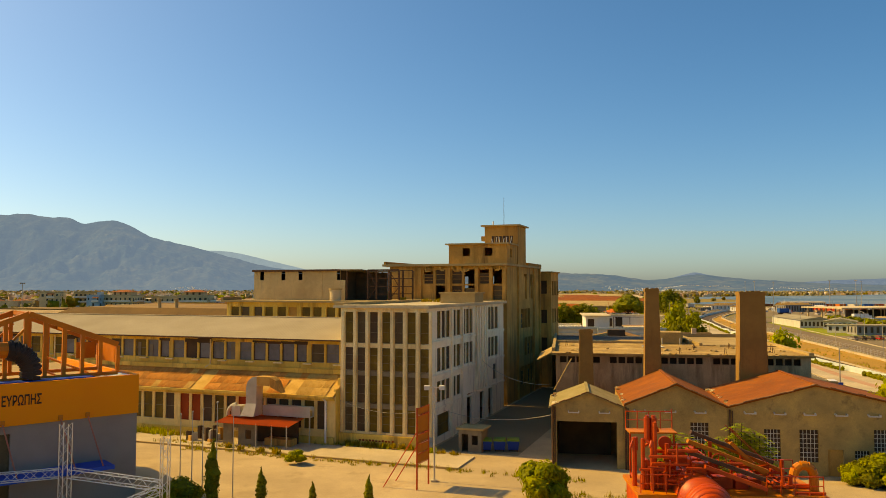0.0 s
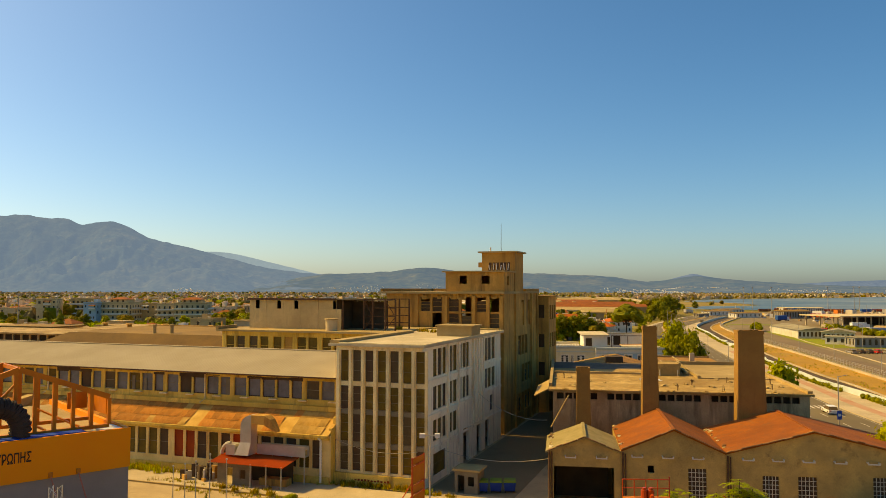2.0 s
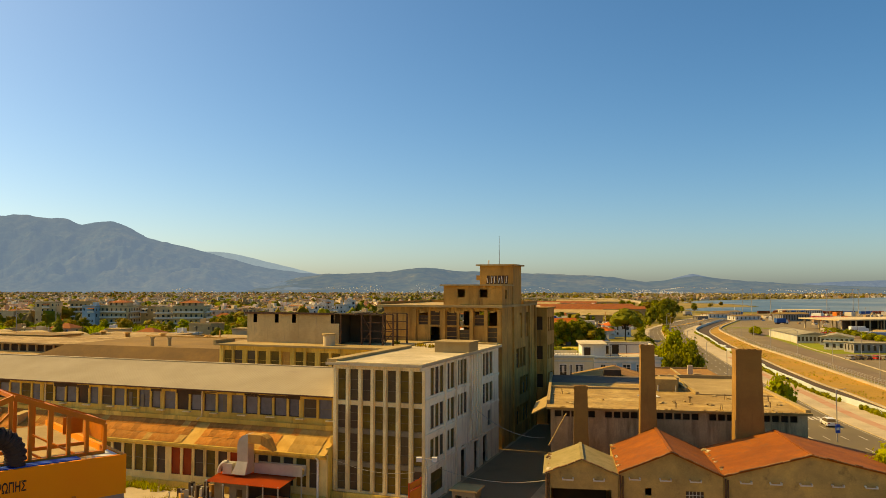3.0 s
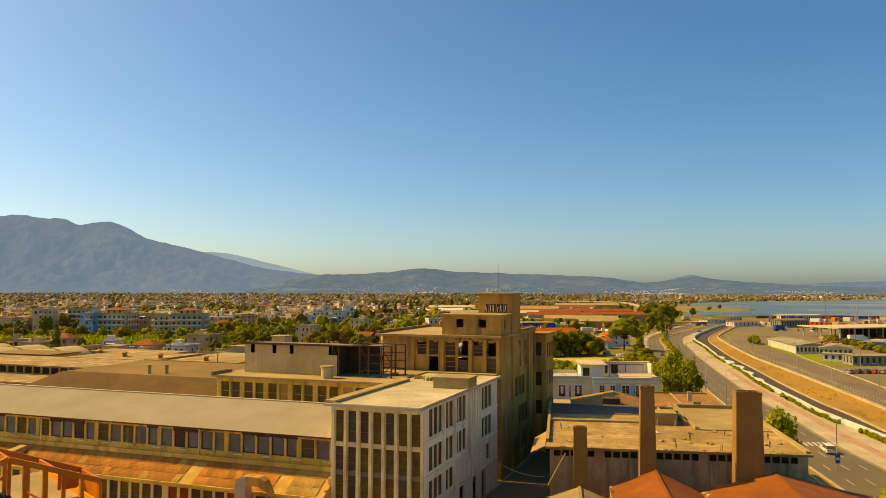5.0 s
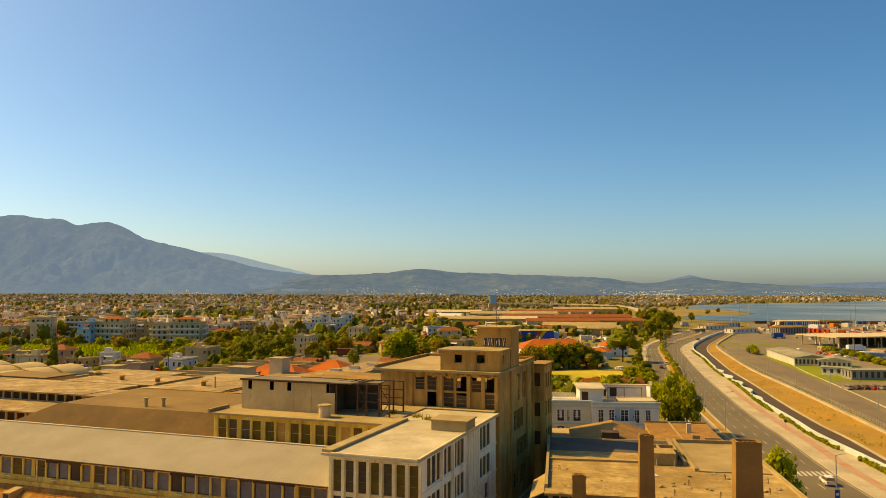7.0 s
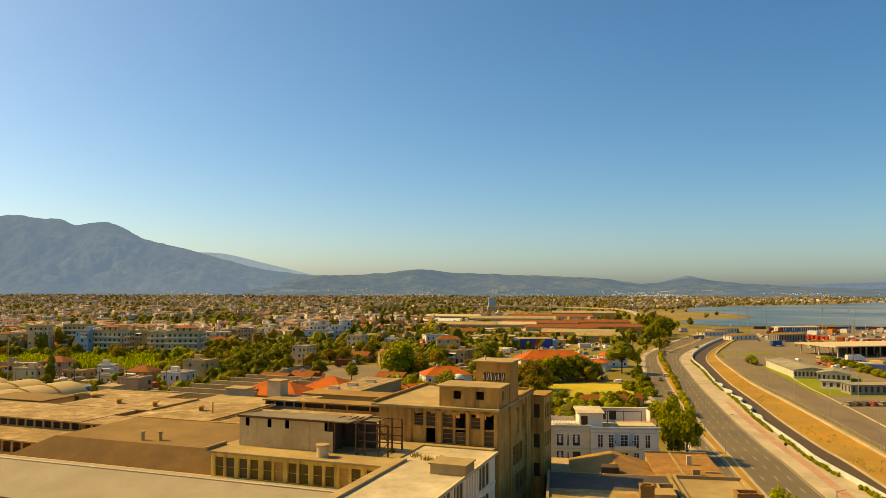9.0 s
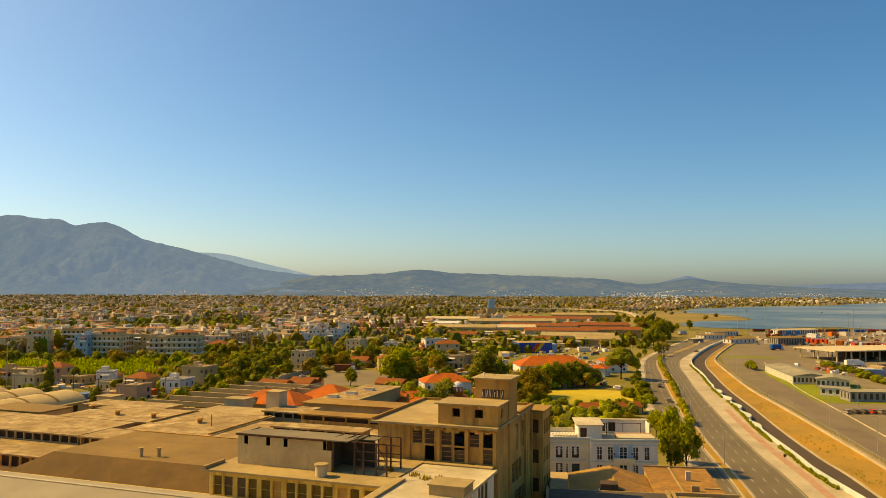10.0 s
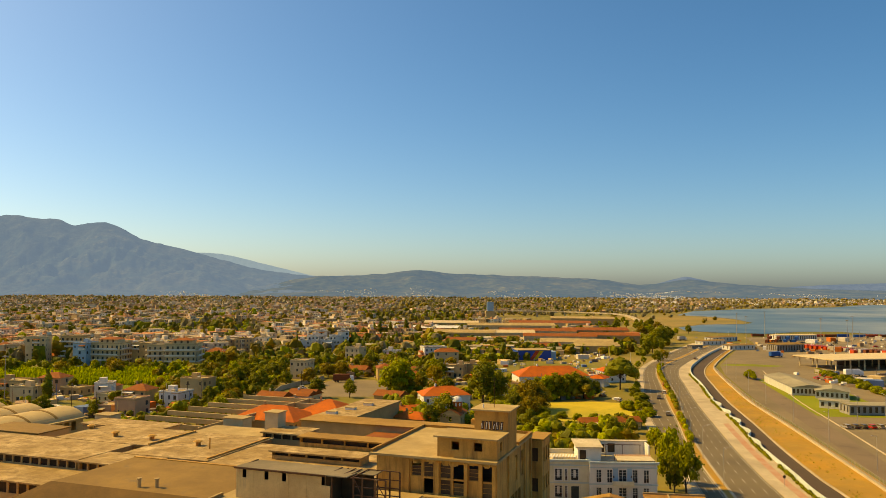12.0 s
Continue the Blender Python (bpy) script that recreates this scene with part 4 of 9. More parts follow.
def workshop(name, label, a, c, r, v0, v1, ze, zr, roof_mat, holes, lamps, front=GABLE):
    b = thing(name, label, "building", R)
    w = Geo()
    w.wall((a, v0, 0), (1, 0), c - a, ze, 0.35, [(h[0] - a, h[1] - a, h[2], h[3]) for h in holes])
    w.hexa([(a, v0, ze), (c, v0, ze), (c, v0 + 0.35, ze), (a, v0 + 0.35, ze), (r - 0.01, v0, zr), (r + 0.01, v0, zr), (r + 0.01, v0 + 0.35, zr), (r - 0.01, v0 + 0.35, zr)])
    w.ob("front_wall", front, b)
    w = Geo()
    w.wall((a, v1, 0), (0, -1), v1 - v0 - 0.36, ze, 0.35)
    w.wall((c, v0 + 0.36, 0), (0, 1), v1 - v0 - 0.36, ze, 0.35)
    w.wall((c - 0.36, v1, 0), (-1, 0), c - a - 0.72, ze, 0.35)
    w.ob("side_wall", front, b)
    for s, e in ((a, 0), (c, 1)):
        x = s - 0.25 if e == 0 and a < 0 else s
        x = s + 0.3 if e == 1 and c > 30 else x
        drop = (zr - ze) / abs(r - s)
        ze2 = ze - drop * abs(x - s)
        g = Geo()
        q = [(x, v0 - 0.22, ze2), (r, v0 - 0.22, zr + 0.02), (r, v1, zr + 0.02), (x, v1, ze2)]
        q = q if e == 0 else [q[1], q[0], q[3], q[2]]
        g.hexa(q + [(p[0], p[1], p[2] + 0.16) for p in q])
        g.ob("roof_slope", roof_mat, b)
    g = Geo()
    g.beam((r, v0 - 0.25, zr + 0.2), (r, v1, zr + 0.2), 0.32, 0.12)
    g.ob("ridge_tile", roof_mat, b)
    # uneven verge tiles down both rakes, crumbled mortar in the valley
    rnd = random.Random(int(a * 10) + 90)
    for s in (a, c):
        n = max(5, int(abs(r - s) / 0.62))
        for i in range(n):
            t0, t1 = (i + 0.04) / n, (i + 0.96) / n
            j = rnd.uniform(-0.03, 0.05)
            p0, p1 = (r + (s - r) * t0, v0 - 0.28 + j, zr + (ze - zr) * t0 + 0.2 + j), (r + (s - r) * t1, v0 - 0.28 + j, zr + (ze - zr) * t1 + 0.19 + j)
            g = Geo()
            g.beam(p0, p1, 0.3, 0.09)
            g.ob("verge_tile", VERGE, b)
    for i in range(16):
        g = Geo()
        y = v0 + (v1 - v0) * rnd.random() ** 0.7
        g.blob((a + 0.12 + rnd.uniform(0, 0.4), y, ze + 0.24), rnd.uniform(0.12, 0.3), i + 5, 4, 6, 0.55, 0.55)
        g.ob("rubble", rnd.choice([PALEROOF, SCREED, VERGE]), b)
    for x in lamps:
        g = Geo()
        g.box(x - 0.55, x + 0.55, v0 - 0.42, v0 - 0.30, ze - 0.52, ze - 0.42)
        for e in (-0.5, 0.5):
            g.box(x + e - 0.05, x + e + 0.05, v0 - 0.44, v0 - 0.003, ze - 0.44, ze - 0.30)
        g.ob("lamp_bracket", BRACKET, b)
    for h in holes:
        x0, x1, z0, z1, kind = h
        if kind == "grid":
            win = Geo()
            win.box(x0, x1, v0 + 0.24, v0 + 0.26, z0, z1)
            wo = win.ob("window", DARK, b)
            gr = Geo()
            for i in range(1, 5):
                xx = x0 + (x1 - x0) * i / 5
                gr.box(xx - 0.025, xx + 0.025, v0 + 0.1, v0 + 0.15, z0, z1)
            n = max(3, round((z1 - z0) / 0.42))
            for i in range(1, n):
                zz = z0 + (z1 - z0) * i / n
                gr.box(x0, x1, v0 + 0.15, v0 + 0.19, zz - 0.025, zz + 0.025)
            gr.ob("grille", BRACKET, wo, "pale iron grille")
        elif kind == "door":
            g = Geo()
            g.box(x0, x1, v0 + 0.18, v0 + 0.25, z0, z1)
            g.ob("door", TOWER, b)
    return b


MOSSY = material("mossy_grey_sheet", (0.34, 0.27, 0.15), 0.92, (0.25, 0.20, 0.10), 0.5, 0.12, (0.16, 0.13, 0.06), 0.4, 0.2)
w1 = workshop("gabled_workshop", "tan plastered workshop with a tall dark doorway and grey sheet roof", -1.3, 5.75, 2.3, 77.6, 85.6, 5.95, 7.3, MOSSY, [(-0.75, 5.1, 0, 4.55, "open")], [0.9, 3.9])
w2 = workshop("gabled_workshop", "tan plastered workshop with a red tile roof and grilled window", 5.78, 15.6, 10.8, 77.6, 90.4, 6.2, 8.3, TILE, [(12.1, 13.8, 1.8, 4.75, "grid"), (8.3, 8.9, 4.2, 4.9, "open")], [7.3, 10.2, 13.0])
w3 = workshop("gabled_workshop", "wide tan workshop with a red tile roof and tall grilled windows", 15.63, 33.6, 23.6, 77.6, 90.4, 6.25, 8.45, TILE,
              [(18.9, 20.4, 1.3, 4.3, "grid"), (22.1, 23.8, 1.3, 4.35, "grid"), (24.6, 26.0, 0, 2.55, "door"), (27.0, 28.3, 0.6, 2.5, "grid"), (28.7, 30.3, 1.6, 4.5, "grid")], [17.6, 20.3, 23.0, 25.8, 28.7])
for wk, xs in ((w1, (-1.18,)), (w2, (5.95,)), (w3, (15.75,))):
    for x in xs:
        g = Geo()
        g.tube((x, 77.45, 0), (x, 77.45, 6.1), 0.09)
        g.tube((x + 0.24, 77.45, 0), (x + 0.24, 77.45, 6.0), 0.07)
        g.ob("downpipe", RAIL, wk)
# Added black sheet: the darkness of the doorway is in its colour.
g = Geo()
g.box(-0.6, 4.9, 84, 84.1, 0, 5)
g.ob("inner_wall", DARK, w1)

def chimney(label, x, y, w0, d0, w1_, d1, h):
    c = thing("chimney", label, "chimney", R @ pose(x, y, 0), group="factory chimneys")
    g = Geo()
    g.taper(0, 0, w0, d0, w1_, d1, 0, h - 0.35)
    g.ob("shaft", CHIMNEY, c)
    g = Geo()
    k = 0.06
    for a, e, p, q in ((-w1_ / 2 - k, w1_ / 2 + k, -d1 / 2 - k, -d1 / 2 + 0.25), (-w1_ / 2 - k, w1_ / 2 + k, d1 / 2 - 0.25, d1 / 2 + k),
                       (-w1_ / 2 - k, -w1_ / 2 + 0.25, -d1 / 2 + 0.25, d1 / 2 - 0.25), (w1_ / 2 - 0.25, w1_ / 2 + k, -d1 / 2 + 0.25, d1 / 2 - 0.25)):
        g.box(a, e, p, q, h - 0.35, h)
    g.ob("rim", CHIMNEY, c)
    g = Geo()
    rn = random.Random(h)
    for i in range(9):
        xx = -w1_ / 2 + rn.random() * (w1_ - 0.25)
        g = Geo()
        g.box(xx, xx + 0.22, -d1 / 2 - 0.05, -d1 / 2 + 0.2, h, h + 0.05 + 0.09 * rn.random())
        g.ob("broken_brick", CHIMNEY, c)
    return c


chimney("short square brown rendered chimney behind the first gable", 2.55, 91.6, 1.9, 1.7, 1.5, 1.4, 12.9)
chimney("tall slender square brown chimney with a crumbling top", 10.1, 91.3, 2.2, 2.1, 1.5, 1.5, 17.75)
chimney("broad tall square brown chimney with a crumbling top", 21.05, 91.3, 3.35, 2.5, 2.7, 2.0, 17.4)


STAINED = material("stained_concrete_wall", (0.60, 0.45, 0.29), 0.92, (0.42, 0.30, 0.18), 0.35, 0.24, (0.15, 0.10, 0.06), 0.6, 0.2, streak=1)


def boiler_house():
    b = thing("boiler_house", "low flat-roofed concrete boiler house with clerestory slots and rubble roof", "building", R)
    u0, u1, v0, v1, top = -1.0, 28.4, 94.6, 128.6, 9.7
    slots = [(0.5 + i * 1.0, 1.3 + i * 1.0, 8.75, 9.5) for i in range(28) if i % 6 != 5]
    w = Geo()
    w.wall((u0, v0, 0), (1, 0), u1 - u0, top, 0.35, slots)
    w.wall((u1, v0 + 0.36, 0), (0, 1), v1 - v0 - 0.36, top, 0.35, [(2 + i * 3, 4 + i * 3, 5, 8) for i in range(6)])
    w.wall((u0, v1, 0), (0, -1), v1 - v0 - 0.36, top, 0.35, [(2 + i * 3, 4 + i * 3, 5, 8) for i in range(6)])
    w.wall((u1 - 0.36, v1, 0), (-1, 0), u1 - u0 - 0.72, top, 0.35)
    w.ob("wall", STAINED, b, "grey stained concrete wall")
    g = Geo()
    g.box(u0 - 0.5, u1 + 0.4, v0 - 0.6, v1 + 0.3, top, top + 0.25)
    r = g.ob("roof", ROOFRUBBLE, b, "dusty rubble-strewn flat roof")
    # Near-black sheet behind the slots stands in for interior shade.
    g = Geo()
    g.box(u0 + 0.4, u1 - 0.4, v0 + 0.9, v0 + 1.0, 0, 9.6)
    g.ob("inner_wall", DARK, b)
    rnd = random.Random(4)
    # felt bay, screeded bay, upstands and steps on the roof
    for name_, q, m in (("felt_bay", (u0 - 0.1, 17.3, 118.3, v1 - 0.2, 0.03), FELT), ("screed_bay", (18.6, u1 - 0.6, 108.2, v1 - 1.4, 0.04), SCREED), ("step_strip", (u0 - 0.1, 12.6, 112.3, 118.28, 0.06), ROOFRUBBLE)):
        g = Geo()
        g.box(*q[:4], top + 0.252, top + 0.25 + q[4])
        g.ob(name_, m, r)
    for q in ((u0 - 0.5, 12.6, 111.9, 112.3, 0.28), (17.3, 17.7, 111.4, v1, 0.5), (18.2, 18.6, 108.0, v1, 0.42), (18.6, u1, v1 - 1.4, v1 - 1.0, 0.55), (u0 - 0.5, u0 - 0.1, v0 + 2, v1, 0.45), (18.6, u1 - 0.4, 107.7, 108.0, 0.16), (u1 - 0.2, u1 + 0.35, v0, v1, 0.3)):
        g = Geo()
        g.box(*q[:4], top + 0.252, top + 0.25 + q[4])
        g.ob("upstand", SCREED, r)
    g = Geo()
    g.box(12.7, 16.3, 110.9, 114.6, top + 0.253, top + 1.9)
    box_ = g.ob("stair_box", GABLE, b)
    for q in ((12.5, 17.0, 114.6, 114.85), (12.5, 17.0, 117.6, 117.85), (12.5, 12.75, 114.85, 117.6), (14.4, 14.65, 114.85, 117.6), (16.75, 17.0, 114.85, 117.6)):
        g = Geo()
        g.box(*q, top + 0.253, top + 1.75)
        g.ob("tank_wall", SCREED, box_, "pale concrete wall of an empty tank")
    for x in (13.6, 16.0):
        g = Geo()
        g.tube((x, 110.6, top + 0.25), (x, 110.6, top + 1.1), 0.09, n=7)
        g.ob("vent_pipe", GALV, b)
    for i in range(46):
        g = Geo()
        x, y = u0 + rnd.random() * 28.6, v0 - 0.3 + 0.25 * rnd.random()
        g.blob((x, y, top + 0.27), 0.1 + 0.16 * rnd.random() ** 2, i + 60, 3, 6, 0.5, 0.6)
        g.ob("rubble", ROOFRUBBLE if i % 3 else SCREED, b)
    for i in range(34):
        g = Geo()
        x, y = u0 + rnd.random() * 28, v0 + 0.5 + rnd.random() * 12
        if rnd.random() < 0.5:
            g.tube((x, y, top + 0.25), (x + 0.05, y, top + 1.0), 0.035, n=5)
            g.tube((x + 0.2, y, top + 0.25), (x + 0.16, y, top + 0.9), 0.035, n=5)
            g.ob("rebar_stub", RAIL, b)
        else:
            g.blob((x, y, top + 0.3), 0.2 + 0.25 * rnd.random(), i, 4, 6, 0.5, 0.5)
            g.ob("rubble", SCREED, b)
    # white sheet of debris
    g = Geo()
    for i in range(5):
        g.blob((10.6 + i * 0.55, 105.2 - 0.1 * i, top + 0.32), 0.38, i + 40, 4, 7, 0.45, 0.5)
    g.ob("rubble", WHITE, b, "pale crumpled debris")
    # broken slab at the alley corner
    g = Geo()
    g.hexa([(u0 - 2.3, v0 + 0.4, 8.9), (u0 - 0.52, v0 - 0.3, 9.9), (u0 - 0.52, v0 + 9, 9.9), (u0 - 2.0, v0 + 8, 9.2), (u0 - 2.3, v0 + 0.4, 9.02), (u0 - 0.52, v0 - 0.3, 10.02), (u0 - 0.52, v0 + 9, 10.02), (u0 - 2.0, v0 + 8, 9.32)])
    g.ob("hanging_slab", SCREED, b)
    g = Geo()
    g.beam((u0 + 1.9, v0 - 0.8, 9.3), (u0 - 0.2, v0 - 1.6, 5.6), 0.12, 0.12)
    g.ob("fallen_beam", SCREED, b)
    # low gabled shed and flat shed at the back
    g = Geo()
    g.box(2.6, 15.8, 130.4, 146.0, 0, 8.3)
    sh = g.ob("gabled_shed", GABLE, b)
    for x0, x1, z0, z1 in ((2.2, 9.9, 8.25, 9.9), (9.9, 16.2, 9.9, 8.25)):
        g = Geo()
        g.hexa([(x0, 130.0, z0), (x1, 130.0, z1), (x1, 146.4, z1), (x0, 146.4, z0), (x0, 130.0, z0 + 0.14), (x1, 130.0, z1 + 0.14), (x1, 146.4, z1 + 0.14), (x0, 146.4, z0 + 0.14)])
        g.ob("roof_slope", RUSTBROWN if x0 > 5 else ROOFBROWN, sh)
    g = Geo()
    g.hexa([(2.6, 130.4, 8.3), (15.8, 130.4, 8.3), (15.8, 130.7, 8.3), (2.6, 130.7, 8.3), (9.88, 130.4, 9.88), (9.92, 130.4, 9.88), (9.92, 130.7, 9.88), (9.88, 130.7, 9.88)])
    g.ob("gable_wall", GABLE, sh)
    g = Geo()
    g.box(7.2, 10.0, 129.0, 131.6, 8.4, 10.9)
    dk = g.ob("vent_house", DARK, b, "sooty dark vent house")
    g = Geo()
    g.box(7.0, 10.2, 128.95, 131.8, 8.3, 9.5)
    g.ob("vent_house_base", WHITE, dk)
    g = Geo()
    g.box(16.4, 27.2, 131.2, 150.0, 0, 8.95)
    sh = g.ob("flat_shed", GABLE, b)
    g = Geo()
    g.box(16.2, 27.4, 131.0, 150.2, 8.95, 9.15)
    fr = g.ob("flat_roof", RUSTBROWN, sh)
    for q, hh in (((20.6, 20.9, 131.0, 150.0), 0.18), ((16.2, 27.4, 150.0, 150.3), 0.3), ((22.4, 23.2, 140.5, 141.2), 1.6), ((22.2, 23.4, 133.4, 134.0), 0.9), ((24.5, 27.0, 135.0, 135.4), 0.25)):
        g = Geo()
        g.box(*q, 9.152, 9.15 + hh)
        g.ob("roof_curb", SCREED if hh < 1 else PALEROOF, fr)
    g = Geo()
    g.box(u0, 2.2, 129.0, 150.0, 0, 7.6)
    g.ob("lean_shed", TAN, b)


RUSTBROWN = material("rust_brown_roof", (0.44, 0.24, 0.095), 0.95, (0.30, 0.165, 0.07), 0.3, 0.26, (0.15, 0.09, 0.045), 0.6, 0.2)
FELT = material("dark_worn_felt", (0.13, 0.105, 0.08), 0.95, (0.10, 0.08, 0.06), 0.25, 0.22, (0.18, 0.14, 0.10), 0.35, 0.12)
FLATROOF = material("sunburnt_flat_roof", (0.58, 0.43, 0.25), 0.96, (0.33, 0.22, 0.105), 0.22, 0.3, (0.18, 0.12, 0.06), 0.7, 0.15)
ROOFRUBBLE = material("rubble_roof", (0.54, 0.39, 0.20), 0.96, (0.34, 0.22, 0.10), 0.3, 0.3, (0.20, 0.14, 0.075), 0.6, 0.25)
boiler_house()

# ---- forecourt ----
g = Geo()
g.box(-150, -24.5, 71.6, 77.1, 0.0, 0.17)
o = g.ob("pavement_apron", KERB)
o.matrix_world = F
tagged(o, "worn pale concrete apron along the factory front", "pavement", kind="structure")
g = Geo()
g.box(-150, -24.5, 71.3, 71.58, 0.0, 0.2)
o = g.ob("kerb_apron", SCREED)
o.matrix_world = F
tagged(o, "chipped kerb of the factory apron", "kerb", kind="structure")
TARP = material("blue_tarpaulin", (0.02, 0.06, 0.30), 0.55, (0.025, 0.08, 0.36), 0.5, 0.05)
INK = material("dark_brown_lettering", (0.05, 0.022, 0.008), 0.7)
ALU = material("bright_aluminium_truss", (0.66, 0.64, 0.6), 0.35, (0.6, 0.58, 0.54), 1.0, 0.04, metal=0.6)
PINKROD = material("faded_pink_rod", (0.42, 0.17, 0.12), 0.6)
RUBBER = material("black_rubber_hose", (0.03, 0.022, 0.018), 0.75, (0.045, 0.03, 0.025), 1.5, 0.1)


def lettering(name, words, size, mat):
    """Raised letters as one mesh, set flush right."""
    cu = bpy.data.curves.new(name, "FONT")
    cu.body, cu.size, cu.align_x, cu.extrude = words, size, "RIGHT", 0.02
    cu.offset = 0.022
    tmp = bpy.data.objects.new(name, cu)
    scene.collection.objects.link(tmp)
    me = bpy.data.meshes.new_from_object(tmp.evaluated_get(bpy.context.evaluated_depsgraph_get()))
    bpy.data.objects.remove(tmp)
    bpy.data.curves.remove(cu)
    me.materials.clear()
    me.materials.append(mat)
    return new(name, me)


def orange_hall():
    b = thing("exhibition_hall", "orange-banded exhibition hall with a skeletal orange roof truss", "building", pose(-25.3, 63.7, 0, 0, 0, 42))
    g = Geo()
    g.box(-34, 0, 0, 0.35, 7.5, 10.65)
    g.box(-0.35, 0, 0.352, 22, 7.5, 10.65)
    band = g.ob("fascia_band", ORANGE, b, "smooth bright orange fascia")
    sign = lettering("sign_letters", "\u03a3 \u0395\u03a5\u03a1\u03a9\u03a0\u0397\u03a3", 1.15, INK)
    sign.matrix_world = pose(-7.35, -0.006, 9.0, 90, 0, 0) @ Matrix.Diagonal((0.50, 0.9, 1, 1))
    sign.parent = band
    g = Geo()
    g.box(-34, -0.02, 0.36, 22, 9.9, 10.1)
    g.ob("roof_deck", SCREED, b)
    g = Geo()
    g.box(-24, -3.4, 0.37, 1.7, 10.11, 10.72)
    g.ob("tarpaulin", TARP, b, "creased blue tarpaulin")
    g = Geo()
    g.box(-2.2, -0.5, 0.6, 3.0, 10.1, 10.62)
    g.ob("coping", WHITE, b)
    g = Geo()
    g.wall((-34, 0.2, 0), (1, 0), 33.95, 7.5, 0.3, [(i * 5 + 1, i * 5 + 4.6, 0, 6.9) for i in range(5)])
    g.ob("front_wall", GREYWALL, b)
    for i in range(5):
        g = Geo()
        g.box(-34 + i * 5 + 1, -34 + i * 5 + 4.6, 0.42, 0.46, 0, 6.9)
        win = g.ob("shop_window", GLASS, b)
        g = Geo()
        for q in (1.2, 2.4):
            g.box(-34 + i * 5 + 1 + q - 0.05, -34 + i * 5 + 1 + q + 0.05, 0.36, 0.415, 0, 6.9)
        g.ob("mullion", ORANGE_STEEL, win)
    g = Geo()
    g.box(-0.05, 0, 0.5, 22, 0, 7.5)
    g.ob("side_wall", GREYWALL, b)
    g = Geo()
    g.box(-30, -2.6, -2.3, 0.19, 3.7, 4.0)
    g.ob("canopy", TARP, b, "blue entrance canopy")
    for x in (-3.4, -5.4, -9.4, -13.0, -17.0, -21.0):
        g = Geo()
        g.tube((x - 0.6, -0.03, 7.7), (x, -2.1, 4.0), 0.06, n=6)
        g.ob("tie_rod", PINKROD, b)
        g = Geo()
        g.box(x - 0.75, x - 0.45, -0.12, -0.004, 7.6, 7.95)
        g.ob("anchor_plate", ORANGE_STEEL, b)
    # roof truss: two gable frames with purlins
    L_, A_, R_ = -15.2, -8.0, -1.2
    for y in (1.7, 6.5):
        tr = Geo()
        tr.beam((R_, y, 10.75), (L_, y, 10.75), 0.3, 0.28)
        bot = tr.ob("bottom_chord", ORANGE_STEEL, b)
        for a, c in (((R_, 13.1), (A_, 15.8)), ((L_, 13.1), (A_, 15.8))):
            tr = Geo()
            tr.beam((a[0], y, a[1]), (c[0], y, c[1]), 0.3, 0.42)
            tr.ob("top_chord", ORANGE_STEEL, b)
        n = 10
        for i in range(n + 1):
            x = L_ + (R_ - L_) * i / n
            top = 13.1 + 2.7 * (1 - abs(x - A_) / ((A_ - L_) if x < A_ else (R_ - A_)))
            tr = Geo()
            tr.box(x - 0.14, x + 0.14, y - 0.14, y + 0.14, 10.9, top - 0.1)
            tr.ob("strut", ORANGE_STEEL, b)
        for x0, x1 in ((A_, A_ - 1.6), (A_ - 3.2, A_ - 4.6)):
            tr = Geo()
            tr.beam((x0, y, 14.9), (x1, y, 13.2), 0.16, 0.16)
            tr.ob("brace", ORANGE_STEEL, b)
    for x, z in ((R_, 13.1), (-4.6, 14.45), (A_, 15.8), (-11.6, 14.45), (L_, 13.1)):
        g = Geo()
        g.beam((x, 1.9, z), (x, 6.3, z), 0.22, 0.3)
        g.ob("purlin", ORANGE_STEEL, b)
    g = Geo()
    g.box(R_ - 0.14, R_ + 0.06, 2.0, 6.2, 11.6, 13.0)
    g.ob("end_panel", ORANGE_STEEL, b)
    g = Geo()
    g.box(R_ - 1.9, R_ - 0.3, 6.36, 6.46, 11.7, 13.1)
    g.ob("end_panel", ORANGE_STEEL, b)
    for x in (-3.5, -6.0):
        g = Geo()
        g.beam((x, 1.8, 10.9), (x - 2.0, 6.3, 12.0), 0.14, 0.14)
        g.ob("brace", ORANGE_STEEL, b)
    return b


orange_hall()
H = pose(-25.3, 63.7, 0, 0, 0, 42)
hose = thing("ribbed_hose", "big black ribbed duct bent over the hall roof", "duct", H)
for i in range(9):
    a0, a1 = math.pi * (i / 9) * 0.62, math.pi * ((i + 1) / 9) * 0.62
    c = lambda a: (-9.6 + 1.7 * math.sin(a), 1.05, 11.55 + 1.7 * math.cos(a) - 0.15)
    g = Geo()
    g.tube(c(a0), c(a1), 0.72, 0.72, 12)
    g.tube(Vector(c(a0)).lerp(Vector(c(a1)), 0.4), Vector(c(a0)).lerp(Vector(c(a1)), 0.7), 0.8, 0.8, 12)
    g.ob("hose_ring", RUBBER, hose)
g = Geo()
g.tube((-13.5, 1.05, 13.1), (-9.6, 1.05, 13.1), 0.62, n=12)
g.ob("duct_pipe", ORANGE_STEEL, hose)


